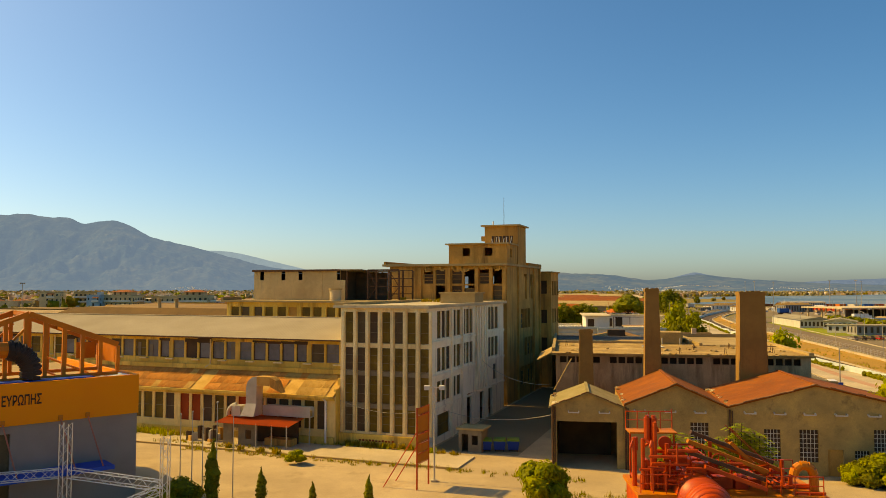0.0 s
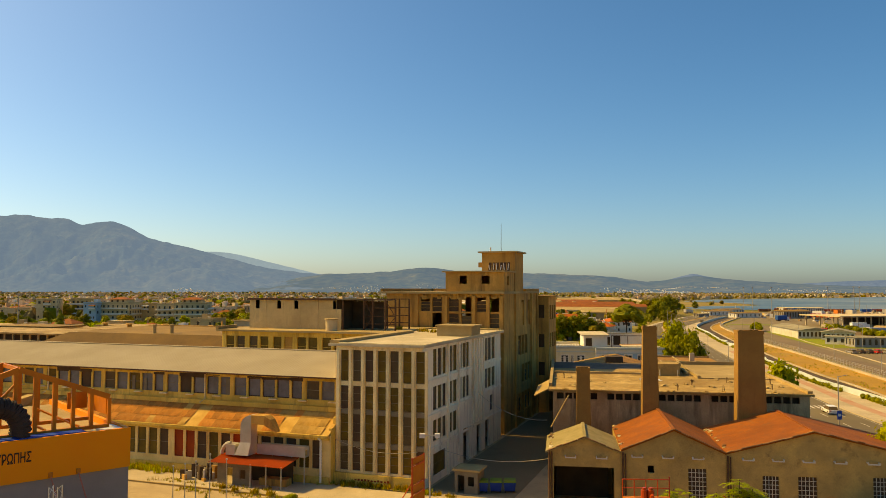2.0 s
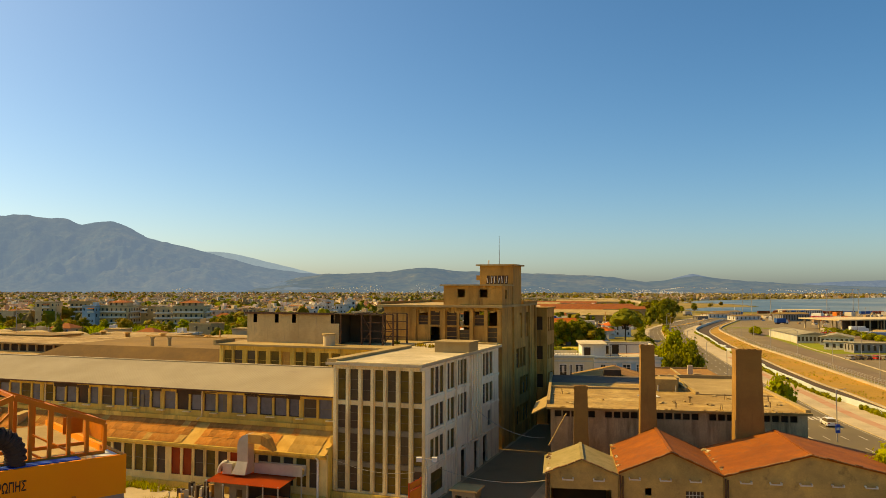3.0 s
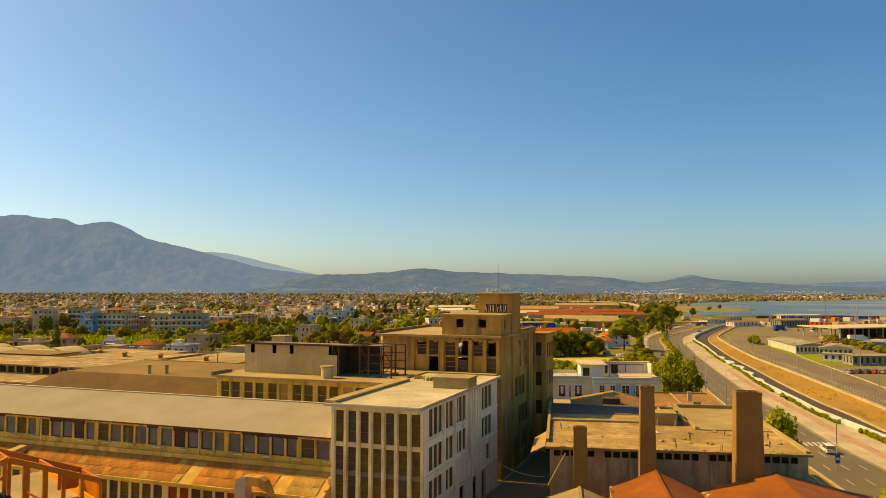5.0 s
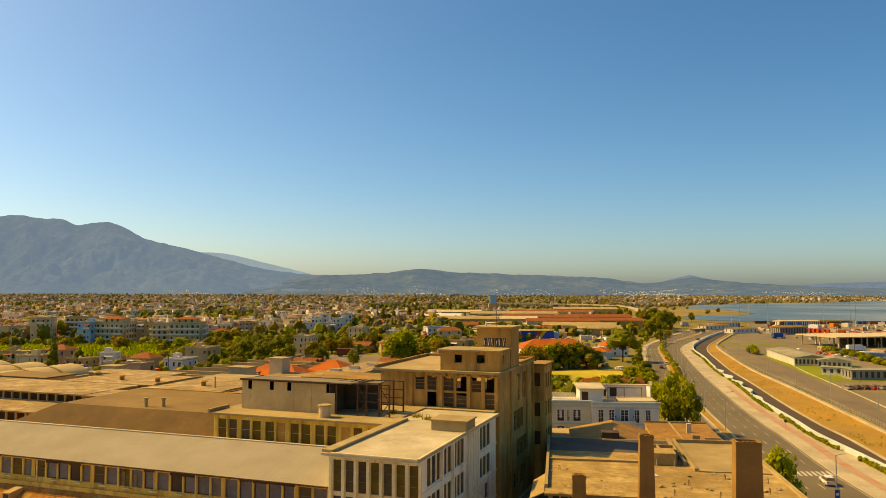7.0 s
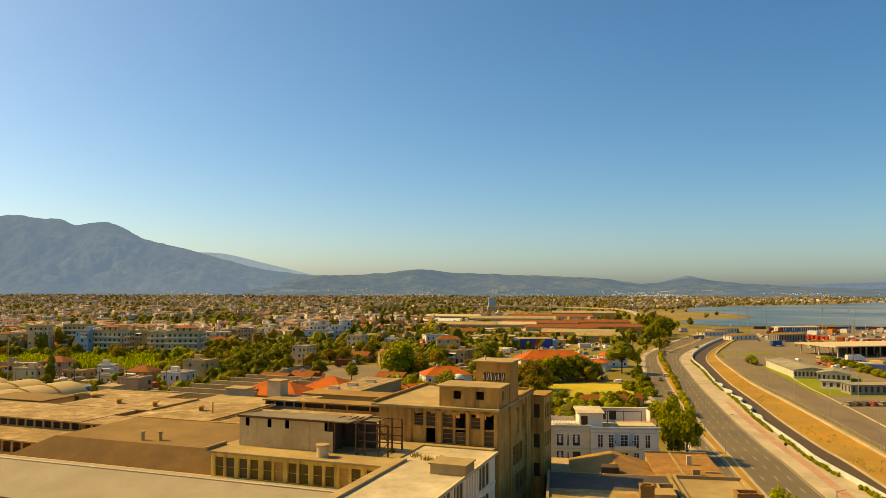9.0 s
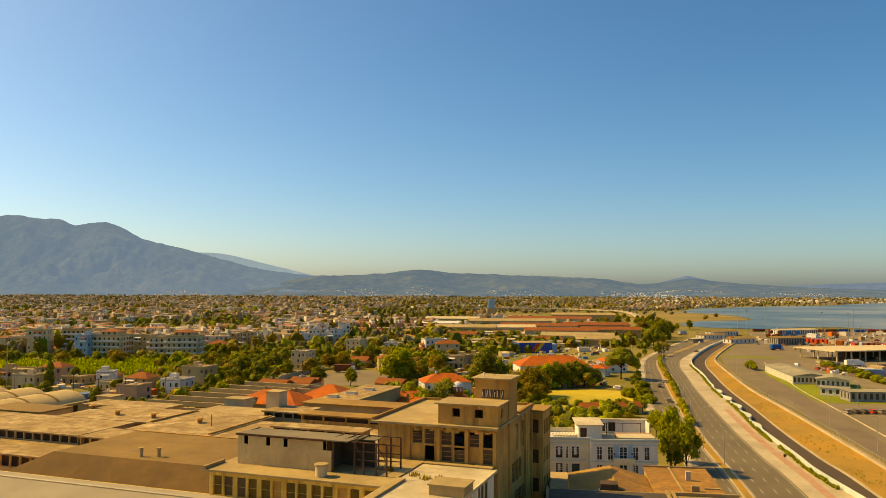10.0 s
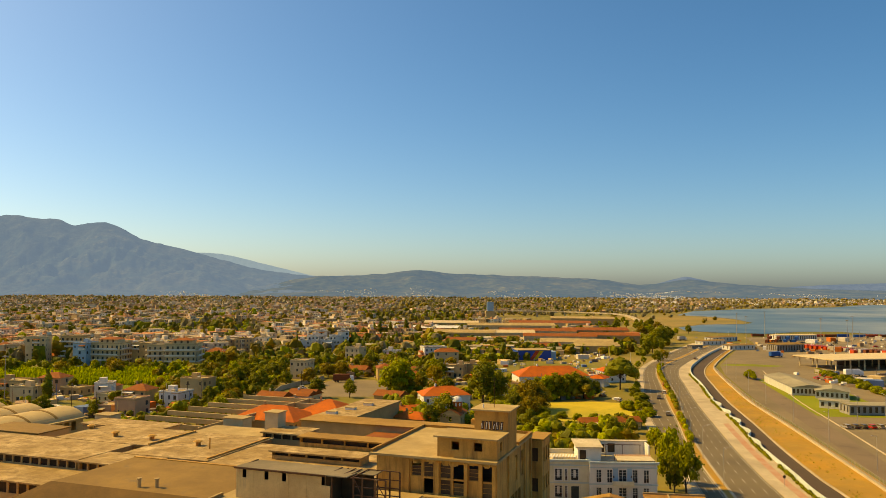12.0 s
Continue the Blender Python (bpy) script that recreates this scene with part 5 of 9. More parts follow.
def box_truss(name, label, a, c, s, seg=0.55):
    """A square aluminium lattice girder from a to c."""
    t = thing(name, label, "truss", None, "lighting trusses")
    a, c = Vector(a), Vector(c)
    d = (c - a).normalized()
    p = d.cross(Vector((0, 0, 1)))
    p = p.normalized() if p.length > 0.1 else Vector((1, 0, 0))
    q = p.cross(d)
    corners = [p * s / 2 + q * s / 2, -p * s / 2 + q * s / 2, -p * s / 2 - q * s / 2, p * s / 2 - q * s / 2]
    for k in corners:
        g = Geo()
        g.tube(a + k, c + k, 0.035, n=6)
        g.ob("chord", ALU, t)
    n = max(2, int((c - a).length / seg))
    for f in range(4):
        g = Geo()
        for i in range(n):
            u, w = a + d * ((c - a).length * i / n), a + d * ((c - a).length * (i + 1) / n)
            k0, k1 = corners[f], corners[(f + 1) % 4]
            g.tube(u + (k0 if i % 2 else k1), w + (k1 if i % 2 else k0), 0.02, n=5)
        g.ob("lacing", ALU, t)
    return t


LT = "aluminium lattice lighting truss in the forecourt"
box_truss("lattice_tower", "upright aluminium lattice tower", (-26.8, 54.6, 0), (-26.8, 54.6, 8.2), 0.62)
box_truss("lattice_tower", "upright aluminium lattice tower", (-19.2, 53.2, 0), (-19.2, 53.2, 7.5), 0.5)
box_truss("lattice_girder", LT, (-26.4, 54.5, 4.75), (-19.5, 53.2, 4.2), 0.6)
box_truss("lattice_girder", LT, (-27.2, 54.4, 4.75), (-36, 50.0, 4.9), 0.6)
box_truss("lattice_girder", LT, (-19.4, 53.0, 4.0), (-24, 48, 2.6), 0.5)
for i, (x, h) in enumerate(((-22.4, 7.0), (-21.4, 7.2), (-20.5, 7.4), (-19.3, 8.0), (-17.9, 7.6))):
    p = thing("flagpole", "thin grey bare flagpole in the forecourt", "flagpole", pose(x, 65.6, 0), "flagpoles")
    g = Geo()
    g.tube((0, 0, 0), (0, 0, h), 0.05, 0.035, 8)
    g.ob("pole", GALV, p)
    g = Geo()
    g.tube((0, 0, h), (0, 0, h + 0.12), 0.08, n=8)
    g.ob("cap", GALV, p)

# yard lamp, red frame, bins
yl = thing("yard_lamp", "tall slim yard lamp with two heads", "lamp", pose(-0.8, 71.0, 0))
g = Geo(); g.tube((0, 0, 0), (0, 0, 8.6), 0.09, 0.06, 8); g.ob("pole", GALV, yl)
g = Geo(); g.box(-0.7, 0.7, -0.05, 0.05, 8.55, 8.65); g.ob("crossarm", GALV, yl)
for s in (-1, 1):
    g = Geo(); g.hexa([(s * 0.7 - 0.25, -0.2, 8.4), (s * 0.7 + 0.25, -0.2, 8.4), (s * 0.7 + 0.25, 0.2, 8.5), (s * 0.7 - 0.25, 0.2, 8.5), (s * 0.7 - 0.25, -0.15, 8.75), (s * 0.7 + 0.25, -0.15, 8.75), (s * 0.7 + 0.25, 0.2, 8.8), (s * 0.7 - 0.25, 0.2, 8.8)]); g.ob("lamp_head", BRACKET, yl)
g = Geo(); g.box(-0.3, 0.3, -0.3, 0.3, 0.012, 0.2); g.ob("footing", KERB, yl)
rf = thing("red_steel_frame", "red steel frame of slatted boards with raking props", "frame", pose(-2.3, 68.0, 0, 0, 0, 66))
for x in (0, 2.4):
    g = Geo(); g.box(x - 0.06, x + 0.06, -0.06, 0.06, 0, 7.2); g.ob("post", REDSTEEL, rf)
for z0, z1 in ((2.3, 3.05), (3.2, 3.9), (4.1, 4.75), (4.95, 6.4), (6.6, 7.1)):
    g = Geo(); g.box(0.07, 2.33, -0.03, 0.03, z0, z1); g.ob("board", ORANGE_STEEL, rf)
    for z in (z0 - 0.06, z1 + 0.02):
        g = Geo(); g.box(0.0, 2.4, -0.1, -0.062, z, z + 0.06); g.ob("rail", REDSTEEL, rf)
for x in (0, 2.4):
    g = Geo(); g.tube((x, 0.07, 5.0), (x - 0.3, 3.2, 0.02), 0.05, n=6); g.ob("prop", REDSTEEL, rf)
BINBLUE = material("blue_bin_plastic", (0.02, 0.05, 0.22), 0.5, (0.02, 0.045, 0.18), 0.8)
BINLID = material("green_yellow_bin_lid", (0.20, 0.24, 0.03), 0.5)
for i in range(3):
    bn = thing("wheeled_bin", "blue wheeled refuse bin with a yellow-green lid", "bin", pose(4.7 + i * 1.5, 84.2, 0.012, 0, 0, -6), "refuse bins")
    g = Geo(); g.hexa([(-0.55, -0.4, 0.2), (0.55, -0.4, 0.2), (0.55, 0.4, 0.2), (-0.55, 0.4, 0.2), (-0.66, -0.52, 1.12), (0.66, -0.52, 1.12), (0.66, 0.52, 1.12), (-0.66, 0.52, 1.12)]); g.ob("body", BINBLUE, bn)
    g = Geo(); g.hexa([(-0.7, -0.56, 1.13), (0.7, -0.56, 1.13), (0.7, 0.56, 1.13), (-0.7, 0.56, 1.13), (-0.6, -0.4, 1.32), (0.6, -0.4, 1.32), (0.6, 0.5, 1.42), (-0.6, 0.5, 1.42)]); g.ob("lid", BINLID, bn)
    for sx in (-0.45, 0.45):
        for sy in (-0.3, 0.3):
            g = Geo(); g.tube((sx - 0.04, sy, 0.1), (sx + 0.04, sy, 0.1), 0.1, n=10); g.ob("wheel", RUBBER, bn)

hut = thing("porch_hut", "small derelict concrete porch with a dark doorway", "shed", pose(1.7, 84.0, 0.012, 0, 0, -20))
g = Geo(); g.wall((0, 0, 0), (1, 0), 2.6, 2.4, 0.2, [(0.35, 1.1, 0, 1.9), (1.5, 2.2, 0.8, 1.8)]); g.wall((2.6, 0.21, 0), (0, 1), 2.2, 2.4, 0.2); g.wall((0, 2.41, 0), (0, -1), 2.2, 2.4, 0.2); g.ob("wall", DULLSPAN, hut)
g = Geo(); g.box(-0.2, 2.9, -0.3, 2.6, 2.4, 2.6); g.ob("roof", SCREED, hut)
# Dark sheet behind the doorway in place of shade.
g = Geo(); g.box(0.25, 2.35, 1.2, 1.25, 0, 2.3); g.ob("inner_wall", DARK, hut)

# red machine on its plinth
def red_machine():
    b = thing("boiler_machine", "old red-painted boiler plant of pipes and railings on a base", "machine", pose(11.6, 46.0, 0, 0, 0, -3))
    rnd = random.Random(14)
    g = Geo(); g.box(0.2, 10.9, 0, 4.6, 0, 5.35); g.ob("base", REDSTEEL, b)
    g = Geo(); g.box(0.0, 11.1, -0.2, 4.8, 5.35, 5.55); g.ob("deck", ORANGE_STEEL, b)
    # boiler with a rounded end
    g = Geo()
    P = lambda k: [(4.2, 0.3 - 2.0 * math.sin(k * math.pi / 12), 5.0)]
    for i in range(6):
        a0, a1 = math.pi / 12 * i, math.pi / 12 * (i + 1)
        g.tube((3.7, -1.6 - 0.9 * math.sin(a0), 5.2), (3.7, -1.6 - 0.9 * math.sin(a1), 5.2), 1.45 * math.cos(a0), max(0.02, 1.45 * math.cos(a1)), 20)
    g.tube((3.7, 3.4, 5.2), (3.7, -1.6, 5.2), 1.45, n=20)
    g.ob("boiler", REDSTEEL, b, "round red boiler drum", smooth=True)
    # tall pipe cluster
    for i in range(9):
        x, y = 0.3 + 0.24 * i + rnd.uniform(-0.1, 0.1), 0.4 + rnd.uniform(0, 2.2)
        h = rnd.uniform(6.5, 9.6)
        g = Geo()
        g.tube((x, y, 5.5), (x, y, h), 0.11 + 0.05 * rnd.random(), n=8)
        g.tube((x, y, h), (x + rnd.uniform(-0.7, 0.9), y + rnd.uniform(-0.3, 0.5), h - rnd.uniform(0.2, 0.8)), 0.09, n=8)
        g.ob("stand_pipe", REDSTEEL, b)
    for x in (0.95, 1.35):
        g = Geo(); g.tube((x, 1.6, 8.4), (x, 1.6, 9.8), 0.2, n=10); g.tube((x, 1.6, 9.8), (x, 1.6, 9.95), 0.13, n=10); g.ob("bottle", REDSTEEL, b)
    for i in range(6):
        g = Geo()
        x, y, z = rnd.uniform(2.2, 4.0), rnd.uniform(1.0, 3.2), rnd.uniform(6.2, 8.2)
        g.tube((x, y, z), (x + 0.1, y + 0.5, z), 0.34, 0.28, 12)
        g.tube((x, y - 0.12, z), (x, y, z), 0.42, n=12)
        g.ob("valve", REDSTEEL, b)
    for i in range(14):
        g = Geo()
        x, y = rnd.uniform(1.0, 7.6), rnd.uniform(0.6, 3.4)
        g.box(x, x + rnd.uniform(0.5, 1.2), y, y + 0.6, 5.55, 5.7 + rnd.uniform(0.4, 2.3) * (1 - x / 11))
        g.ob("housing", REDSTEEL, b)
    # sloping channels
    for y, z0, z1, x0, x1, m in ((0.8, 7.9, 6.0, 3.2, 8.6, RAIL), (1.6, 8.4, 6.6, 3.4, 8.2, ORANGE_STEEL), (2.4, 8.8, 7.0, 3.8, 8.8, RAIL), (3.3, 8.2, 6.2, 5.0, 9.8, ORANGE_STEEL), (0.1, 7.2, 5.9, 4.0, 7.6, REDSTEEL)):
        g = Geo()
        g.beam((x0, y, z0), (x1, y, z1), 0.42, 0.22)
        g.ob("channel", m, b)
    for i in range(70):
        xx = rnd.uniform(0.2, 9.5)
        a = (xx, rnd.uniform(0.0, 4), rnd.uniform(5.6, 8.6 - 0.28 * xx))
        k = rnd.choice([0, 1, 2])
        c = [a[0], a[1], a[2]]
        c[k] += rnd.uniform(1.0, 2.6) if k < 2 else rnd.uniform(0.6, 1.4)
        g = Geo(); g.tube(a, c, rnd.uniform(0.05, 0.13), n=7); g.ob("pipe", REDSTEEL, b)
    for i in range(9):
        x, y, z, r = rnd.uniform(0.8, 6.5), rnd.uniform(0.1, 2.5), rnd.uniform(6.2, 7.6), rnd.uniform(0.25, 0.5)
        g = Geo()
        for k in range(12):
            a0, a1 = math.pi / 6 * k, math.pi / 6 * (k + 1)
            g.tube((x + r * math.cos(a0), y, z + r * math.sin(a0)), (x + r * math.cos(a1), y, z + r * math.sin(a1)), 0.04, n=5)
        g.tube((x - r, y, z), (x + r, y, z), 0.03, n=5)
        g.tube((x, y, z - r), (x, y, z + r), 0.03, n=5)
        g.tube((x, y, z), (x, y + 0.7, z), 0.05, n=6)
        g.ob("hand_wheel", REDSTEEL, b)
    # railings and stairs
    for x0, x1, y, z in ((7.6, 10.9, 4.6, 5.55), (7.6, 10.9, 0.1, 5.55), (0.2, 3.2, 4.6, 8.6), (0.2, 3.2, 0.0, 5.6)):
        g = Geo()
        n = 4
        for i in range(n + 1):
            x = x0 + (x1 - x0) * i / n
            g.tube((x, y, z), (x, y, z + 1.1), 0.035, n=6)
        g.tube((x0, y, z + 1.1), (x1, y, z + 1.1), 0.035, n=6)
        g.tube((x0, y, z + 0.55), (x1, y, z + 0.55), 0.03, n=6)
        g.ob("railing", REDSTEEL, b)
    for y in (2.2, 3.2):
        g = Geo(); g.beam((6.2, y, 8.2), (8.9, y, 5.6), 0.08, 0.22); g.ob("stair_string", ORANGE_STEEL, b)
        g = Geo(); g.beam((6.2, y, 9.1), (8.9, y, 6.5), 0.05, 0.05); g.ob("handrail", REDSTEEL, b)
    for i in range(9):
        g = Geo(); t = i / 9; g.box(6.3 + 2.6 * t, 6.6 + 2.6 * t, 2.24, 3.16, 8.0 - 2.45 * t, 8.04 - 2.45 * t); g.ob("tread", ORANGE_STEEL, b)
    for x in (0.3, 1.8, 3.1):
        g = Geo(); g.box(x, x + 0.1, 3.9, 4.0, 5.55, 8.6); g.ob("frame_post", REDSTEEL, b)
    g = Geo(); g.box(0.2, 3.2, 3.2, 4.7, 8.5, 8.6); g.ob("platform", ORANGE_STEEL, b)
    for x0, z in ((0.2, 9.6), (3.2, 9.9)):
        g = Geo(); g.tube((x0, 4.6, 8.6), (x0, 4.6, z), 0.04, n=6); g.ob("post", REDSTEEL, b)
    # bent duct at the far end
    g = Geo()
    for i in range(5):
        a0, a1 = math.pi * i / 5, math.pi * (i + 1) / 5
        g.tube((10.2 + 0.6 * math.cos(a0), 1.2, 6.5 + 0.6 * math.sin(a0)), (10.2 + 0.6 * math.cos(a1), 1.2, 6.5 + 0.6 * math.sin(a1)), 0.28, n=10)
    g.tube((10.8, 1.2, 5.5), (10.8, 1.2, 6.5), 0.28, n=10)
    g.ob("bent_duct", ORANGE_STEEL, b)
    return b


red_machine()

# outbuilding with red sheet roof, duct and trough at the hall front
ks = thing("lean_shed", "small shed with a faded red corrugated roof and dark openings", "shed", F)
corrugated(-54.2, -44.6, 72.9, 2.65, 76.9, 3.15, 0.28, 0.04).ob("roof", REDSHEET, ks)
# Wall and back are coloured dark for the shadow under the red roof.
g = Geo(); g.wall((-53.4, 73.6, 0.17), (1, 0), 4.4, 2.4, 0.2, [(1.2, 2.0, 0, 1.9), (2.9, 3.7, 0.7, 1.7)]); g.ob("wall", DULLSPAN, ks)
g = Geo(); g.box(-53.2, -45.2, 76.2, 76.3, 0.17, 2.8); g.ob("back", DARK, ks)
for x in (-48.8, -46.8, -44.9):
    g = Geo(); g.tube((x, 73.2, 0.17), (x, 73.2, 2.7), 0.07, n=8); g.ob("post", GALV, ks)
g = Geo(); g.box(-48.6, -45.2, 74.6, 75.9, 0.17, 0.9); g.ob("crate", TOWER, ks)
du = thing("extract_duct", "galvanised extract duct with hood and torn elbow", "duct", F)
g = Geo(); g.box(-51.4, -50.0, 75.0, 76.3, 4.6, 6.4); g.ob("riser", GALV, du)
g = Geo(); g.hexa([(-51.9, 74.6, 3.2), (-50.1, 74.6, 3.2), (-50.1, 76.4, 3.2), (-51.9, 76.4, 3.2), (-51.4, 75.0, 4.6), (-50.0, 75.0, 4.6), (-50.0, 76.3, 4.6), (-51.4, 76.3, 4.6)]); g.ob("hood", GALV, du)
g = Geo()
for i in range(5):
    a0, a1 = math.pi / 2 * i / 5, math.pi / 2 * (i + 1) / 5
    f = lambda a: [(-50.0 - 1.4 * math.cos(a), 0, 6.4 + 1.3 * math.sin(a))]
    (xa, _, za), (xb, _, zb) = f(a0)[0], f(a1)[0]
    g.hexa([(xa, 75.0, za), (-50.0, 75.0, 6.4), (-50.0, 76.3, 6.4), (xa, 76.3, za), (xb, 75.0, zb), (-49.99, 75.0, 6.41), (-49.99, 76.3, 6.41), (xb, 76.3, zb)])
g.ob("elbow", GALV, du)
g = Geo(); g.box(-50.0, -48.3, 75.0, 76.3, 6.7, 7.7); g.hexa([(-48.3, 75.1, 6.6), (-46.9, 75.3, 5.9), (-46.9, 76.2, 5.9), (-48.3, 76.3, 6.6), (-48.3, 75.0, 7.7), (-47.6, 75.2, 7.3), (-47.6, 76.2, 7.3), (-48.3, 76.3, 7.7)]); g.ob("torn_outlet", TOWER, du)
g = Geo()
for i in range(5):
    a0, a1 = math.pi / 2 * i / 5, math.pi / 2 * (i + 1) / 5
    g.tube((-54.0 + 1.2 * (1 - math.cos(a0)), 75.2, 3.1 + 1.3 * math.sin(a0)), (-54.0 + 1.2 * (1 - math.cos(a1)), 75.2, 3.1 + 1.3 * math.sin(a1)), 0.22, n=8)
g.ob("bent_pipe", GALV, du)
g = Geo(); g.box(-53.2, -52.0, 74.8, 76.0, 3.1, 4.3); g.ob("fan_box", GALV, du)
tg = thing("steel_trough", "long grey steel trough against the wall", "trough", F)
g = Geo(); g.box(-49.8, -43.6, 76.0, 76.1, 3.2, 4.35); g.box(-49.8, -43.6, 76.9, 77.0, 3.2, 4.35); g.box(-49.8, -43.6, 76.1, 76.9, 3.2, 3.3); g.ob("body", GALV, tg)
g = Geo(); g.box(-49.5, -43.8, 76.12, 76.88, 3.32, 3.9); g.ob("filling", SCREED, tg)
for x in (-48, -45.5, -43.9):
    g = Geo(); g.box(x, x + 0.12, 76.3, 76.42, 0.17, 3.2); g.ob("leg", GALV, tg)
rnd = random.Random(33)
jk = thing("scrap_heap", "heap of pale and dark scrap beside the shed", "scrap", F)
for i in range(26):
    g = Geo()
    x, y = rnd.uniform(-58.5, -54.8), rnd.uniform(73.6, 76.2)
    g.rbox(x, y, rnd.uniform(0.2, 0.9), rnd.uniform(0.2, 0.6), 0.17, rnd.uniform(0.5, 1.7), rnd.random() * 3)
    g.ob("scrap", rnd.choice([DARK, WHITE, TOWER, DARK, GALV]), jk)

# rusty sheets of the lean-to, each lying on its own
sheets = [corrugated(-0.52, 0.52, -0.62, 0, 0.62, 0, 0.16, 0.018, 0.012).mesh("rusty_sheet", m) for m in (RUSTSHEET, RUSTSHEET, RUSTPALE)]
slope = math.degrees(math.atan2(7.62 - 5.58, 80.2 - 77.0))
for i in range(72):
    for k in range(3):
        u = -42.7 - i * 0.98
        if u < -112 or (-60.6 < u < -58.8) or (-48.0 < u < -46.4 and k < 2):
            continue
        f = (k + 0.5) / 3
        mesh = sheets[2] if u > -46.3 else rnd.choice(sheets[:2] if rnd.random() < 0.8 else sheets)
        z = 5.64 + (7.66 - 5.64) * f + 0.03 + 0.02 * k
        piece("rusty_sheet", mesh, hall, pose(u + rnd.uniform(-0.05, 0.05), 76.95 + 3.5 * f, z, slope + rnd.uniform(-1.5, 3.0), rnd.uniform(-1.5, 1.5), rnd.uniform(-3, 3)))
# round roof hoods further along the lean-to
for u in (-88.0, -93.5, -101.0):
    hd = thing("roof_hood", "small tan dormer hood on the lean-to", "roof hood", F @ pose(u, 78.6, 6.6), "lean-to hoods")
    g = Geo(); g.hexa([(-0.6, -1.2, -0.5), (0.6, -1.2, -0.5), (0.6, 1.0, 0.3), (-0.6, 1.0, 0.3), (-0.6, -1.2, 0.75), (0.6, -1.2, 0.75), (0.6, 1.0, 1.1), (-0.6, 1.0, 1.1)]); g.ob("body", TAN, hd)
    g = Geo(); g.box(-0.42, 0.42, -1.24, -1.202, -0.2, 0.6); g.ob("opening", DARK, hd)

# overhead cables
def cable(name, label, a, c, sag, r=0.025):
    g = Geo()
    a, c = Vector(a), Vector(c)
    n = 14
    pt = lambda t: a.lerp(c, t) - Vector((0, 0, sag * 4 * t * (1 - t)))
    for i in range(n):
        g.tube(pt(i / n), pt((i + 1) / n), r, n=5)
    tagged(g.ob(name, GALV), label, "cable", "cables")


fw_ = lambda u, v, z: (F @ Vector((u, v, z)))
cable("cable", "slack pale cable along the office front", fw_(-41.0, 78.35, 5.0), fw_(-31.0, 78.3, 4.3), 0.7)
cable("cable", "slack pale cable across the alley", fw_(-30.4, 99, 8.0), (13.2, 94.5, 6.0), 1.0, 0.035)
cable("cable", "slack pale cable across the alley", fw_(-30.4, 84, 3.6), (11.2, 78, 5.0), 0.8)

# weeds, bushes and cypresses
def weeds(name, label, spots, n, h, mat, seed):
    g, rn = Geo(), random.Random(seed)
    for x, y, z, r in spots:
        for i in range(n):
            a, d = rn.random() * 6.28, r * math.sqrt(rn.random())
            px_, py, t, q = x + d * math.cos(a), y + d * math.sin(a), rn.random() * 6.28, rn.uniform(0.5, 1.0) * h
            w = 0.07
            g.face([(px_ - w * math.cos(t), py - w * math.sin(t), z), (px_ + w * math.cos(t), py + w * math.sin(t), z), (px_ + 0.4 * q * math.cos(t + 1), py + 0.4 * q * math.sin(t + 1), z + q)])
    tagged(g.ob(name, mat), label, "weeds", kind="stuff")


STRAW = foliage("straw_weeds", (0.34, 0.24, 0.05), (0.24, 0.2, 0.04))
sp = lambda u, v, z, r: (*(F @ Vector((u, v, 0)))[:2], z, r)
weeds("dry_weeds", "tufts of dry yellow weeds on the roofs and apron", [sp(-40.5, 104, 15.8, 0.8), sp(-38.2, 102.6, 15.8, 0.9), sp(-36.5, 103.5, 15.8, 0.6), sp(-44.5, 104.5, 16.0, 0.6), sp(-28.6, 77.5, 0.01, 0.8), sp(-26.8, 77.2, 0.01, 0.6),
                                                                       sp(-49.5, 71.5, 0.17, 0.4), sp(-47, 71.4, 0.17, 0.5), sp(-45, 71.4, 0.17, 0.5), sp(-51.5, 72.0, 0.17, 0.4)] + [sp(-31 - i * 1.1, 77.9, 0.17, 0.35) for i in range(9)], 60, 0.7, STRAW, 5)
weeds("green_weeds", "green weeds along the factory wall", [sp(-63 - i * 1.6, 75.6 + (i % 3) * 0.4, 0.17, 0.9) for i in range(9)] + [sp(-29.5, 77.3, 0.01, 0.5)], 70, 0.9, LEAF_LIGHT, 6)

# ---- back quarter of the factory ----


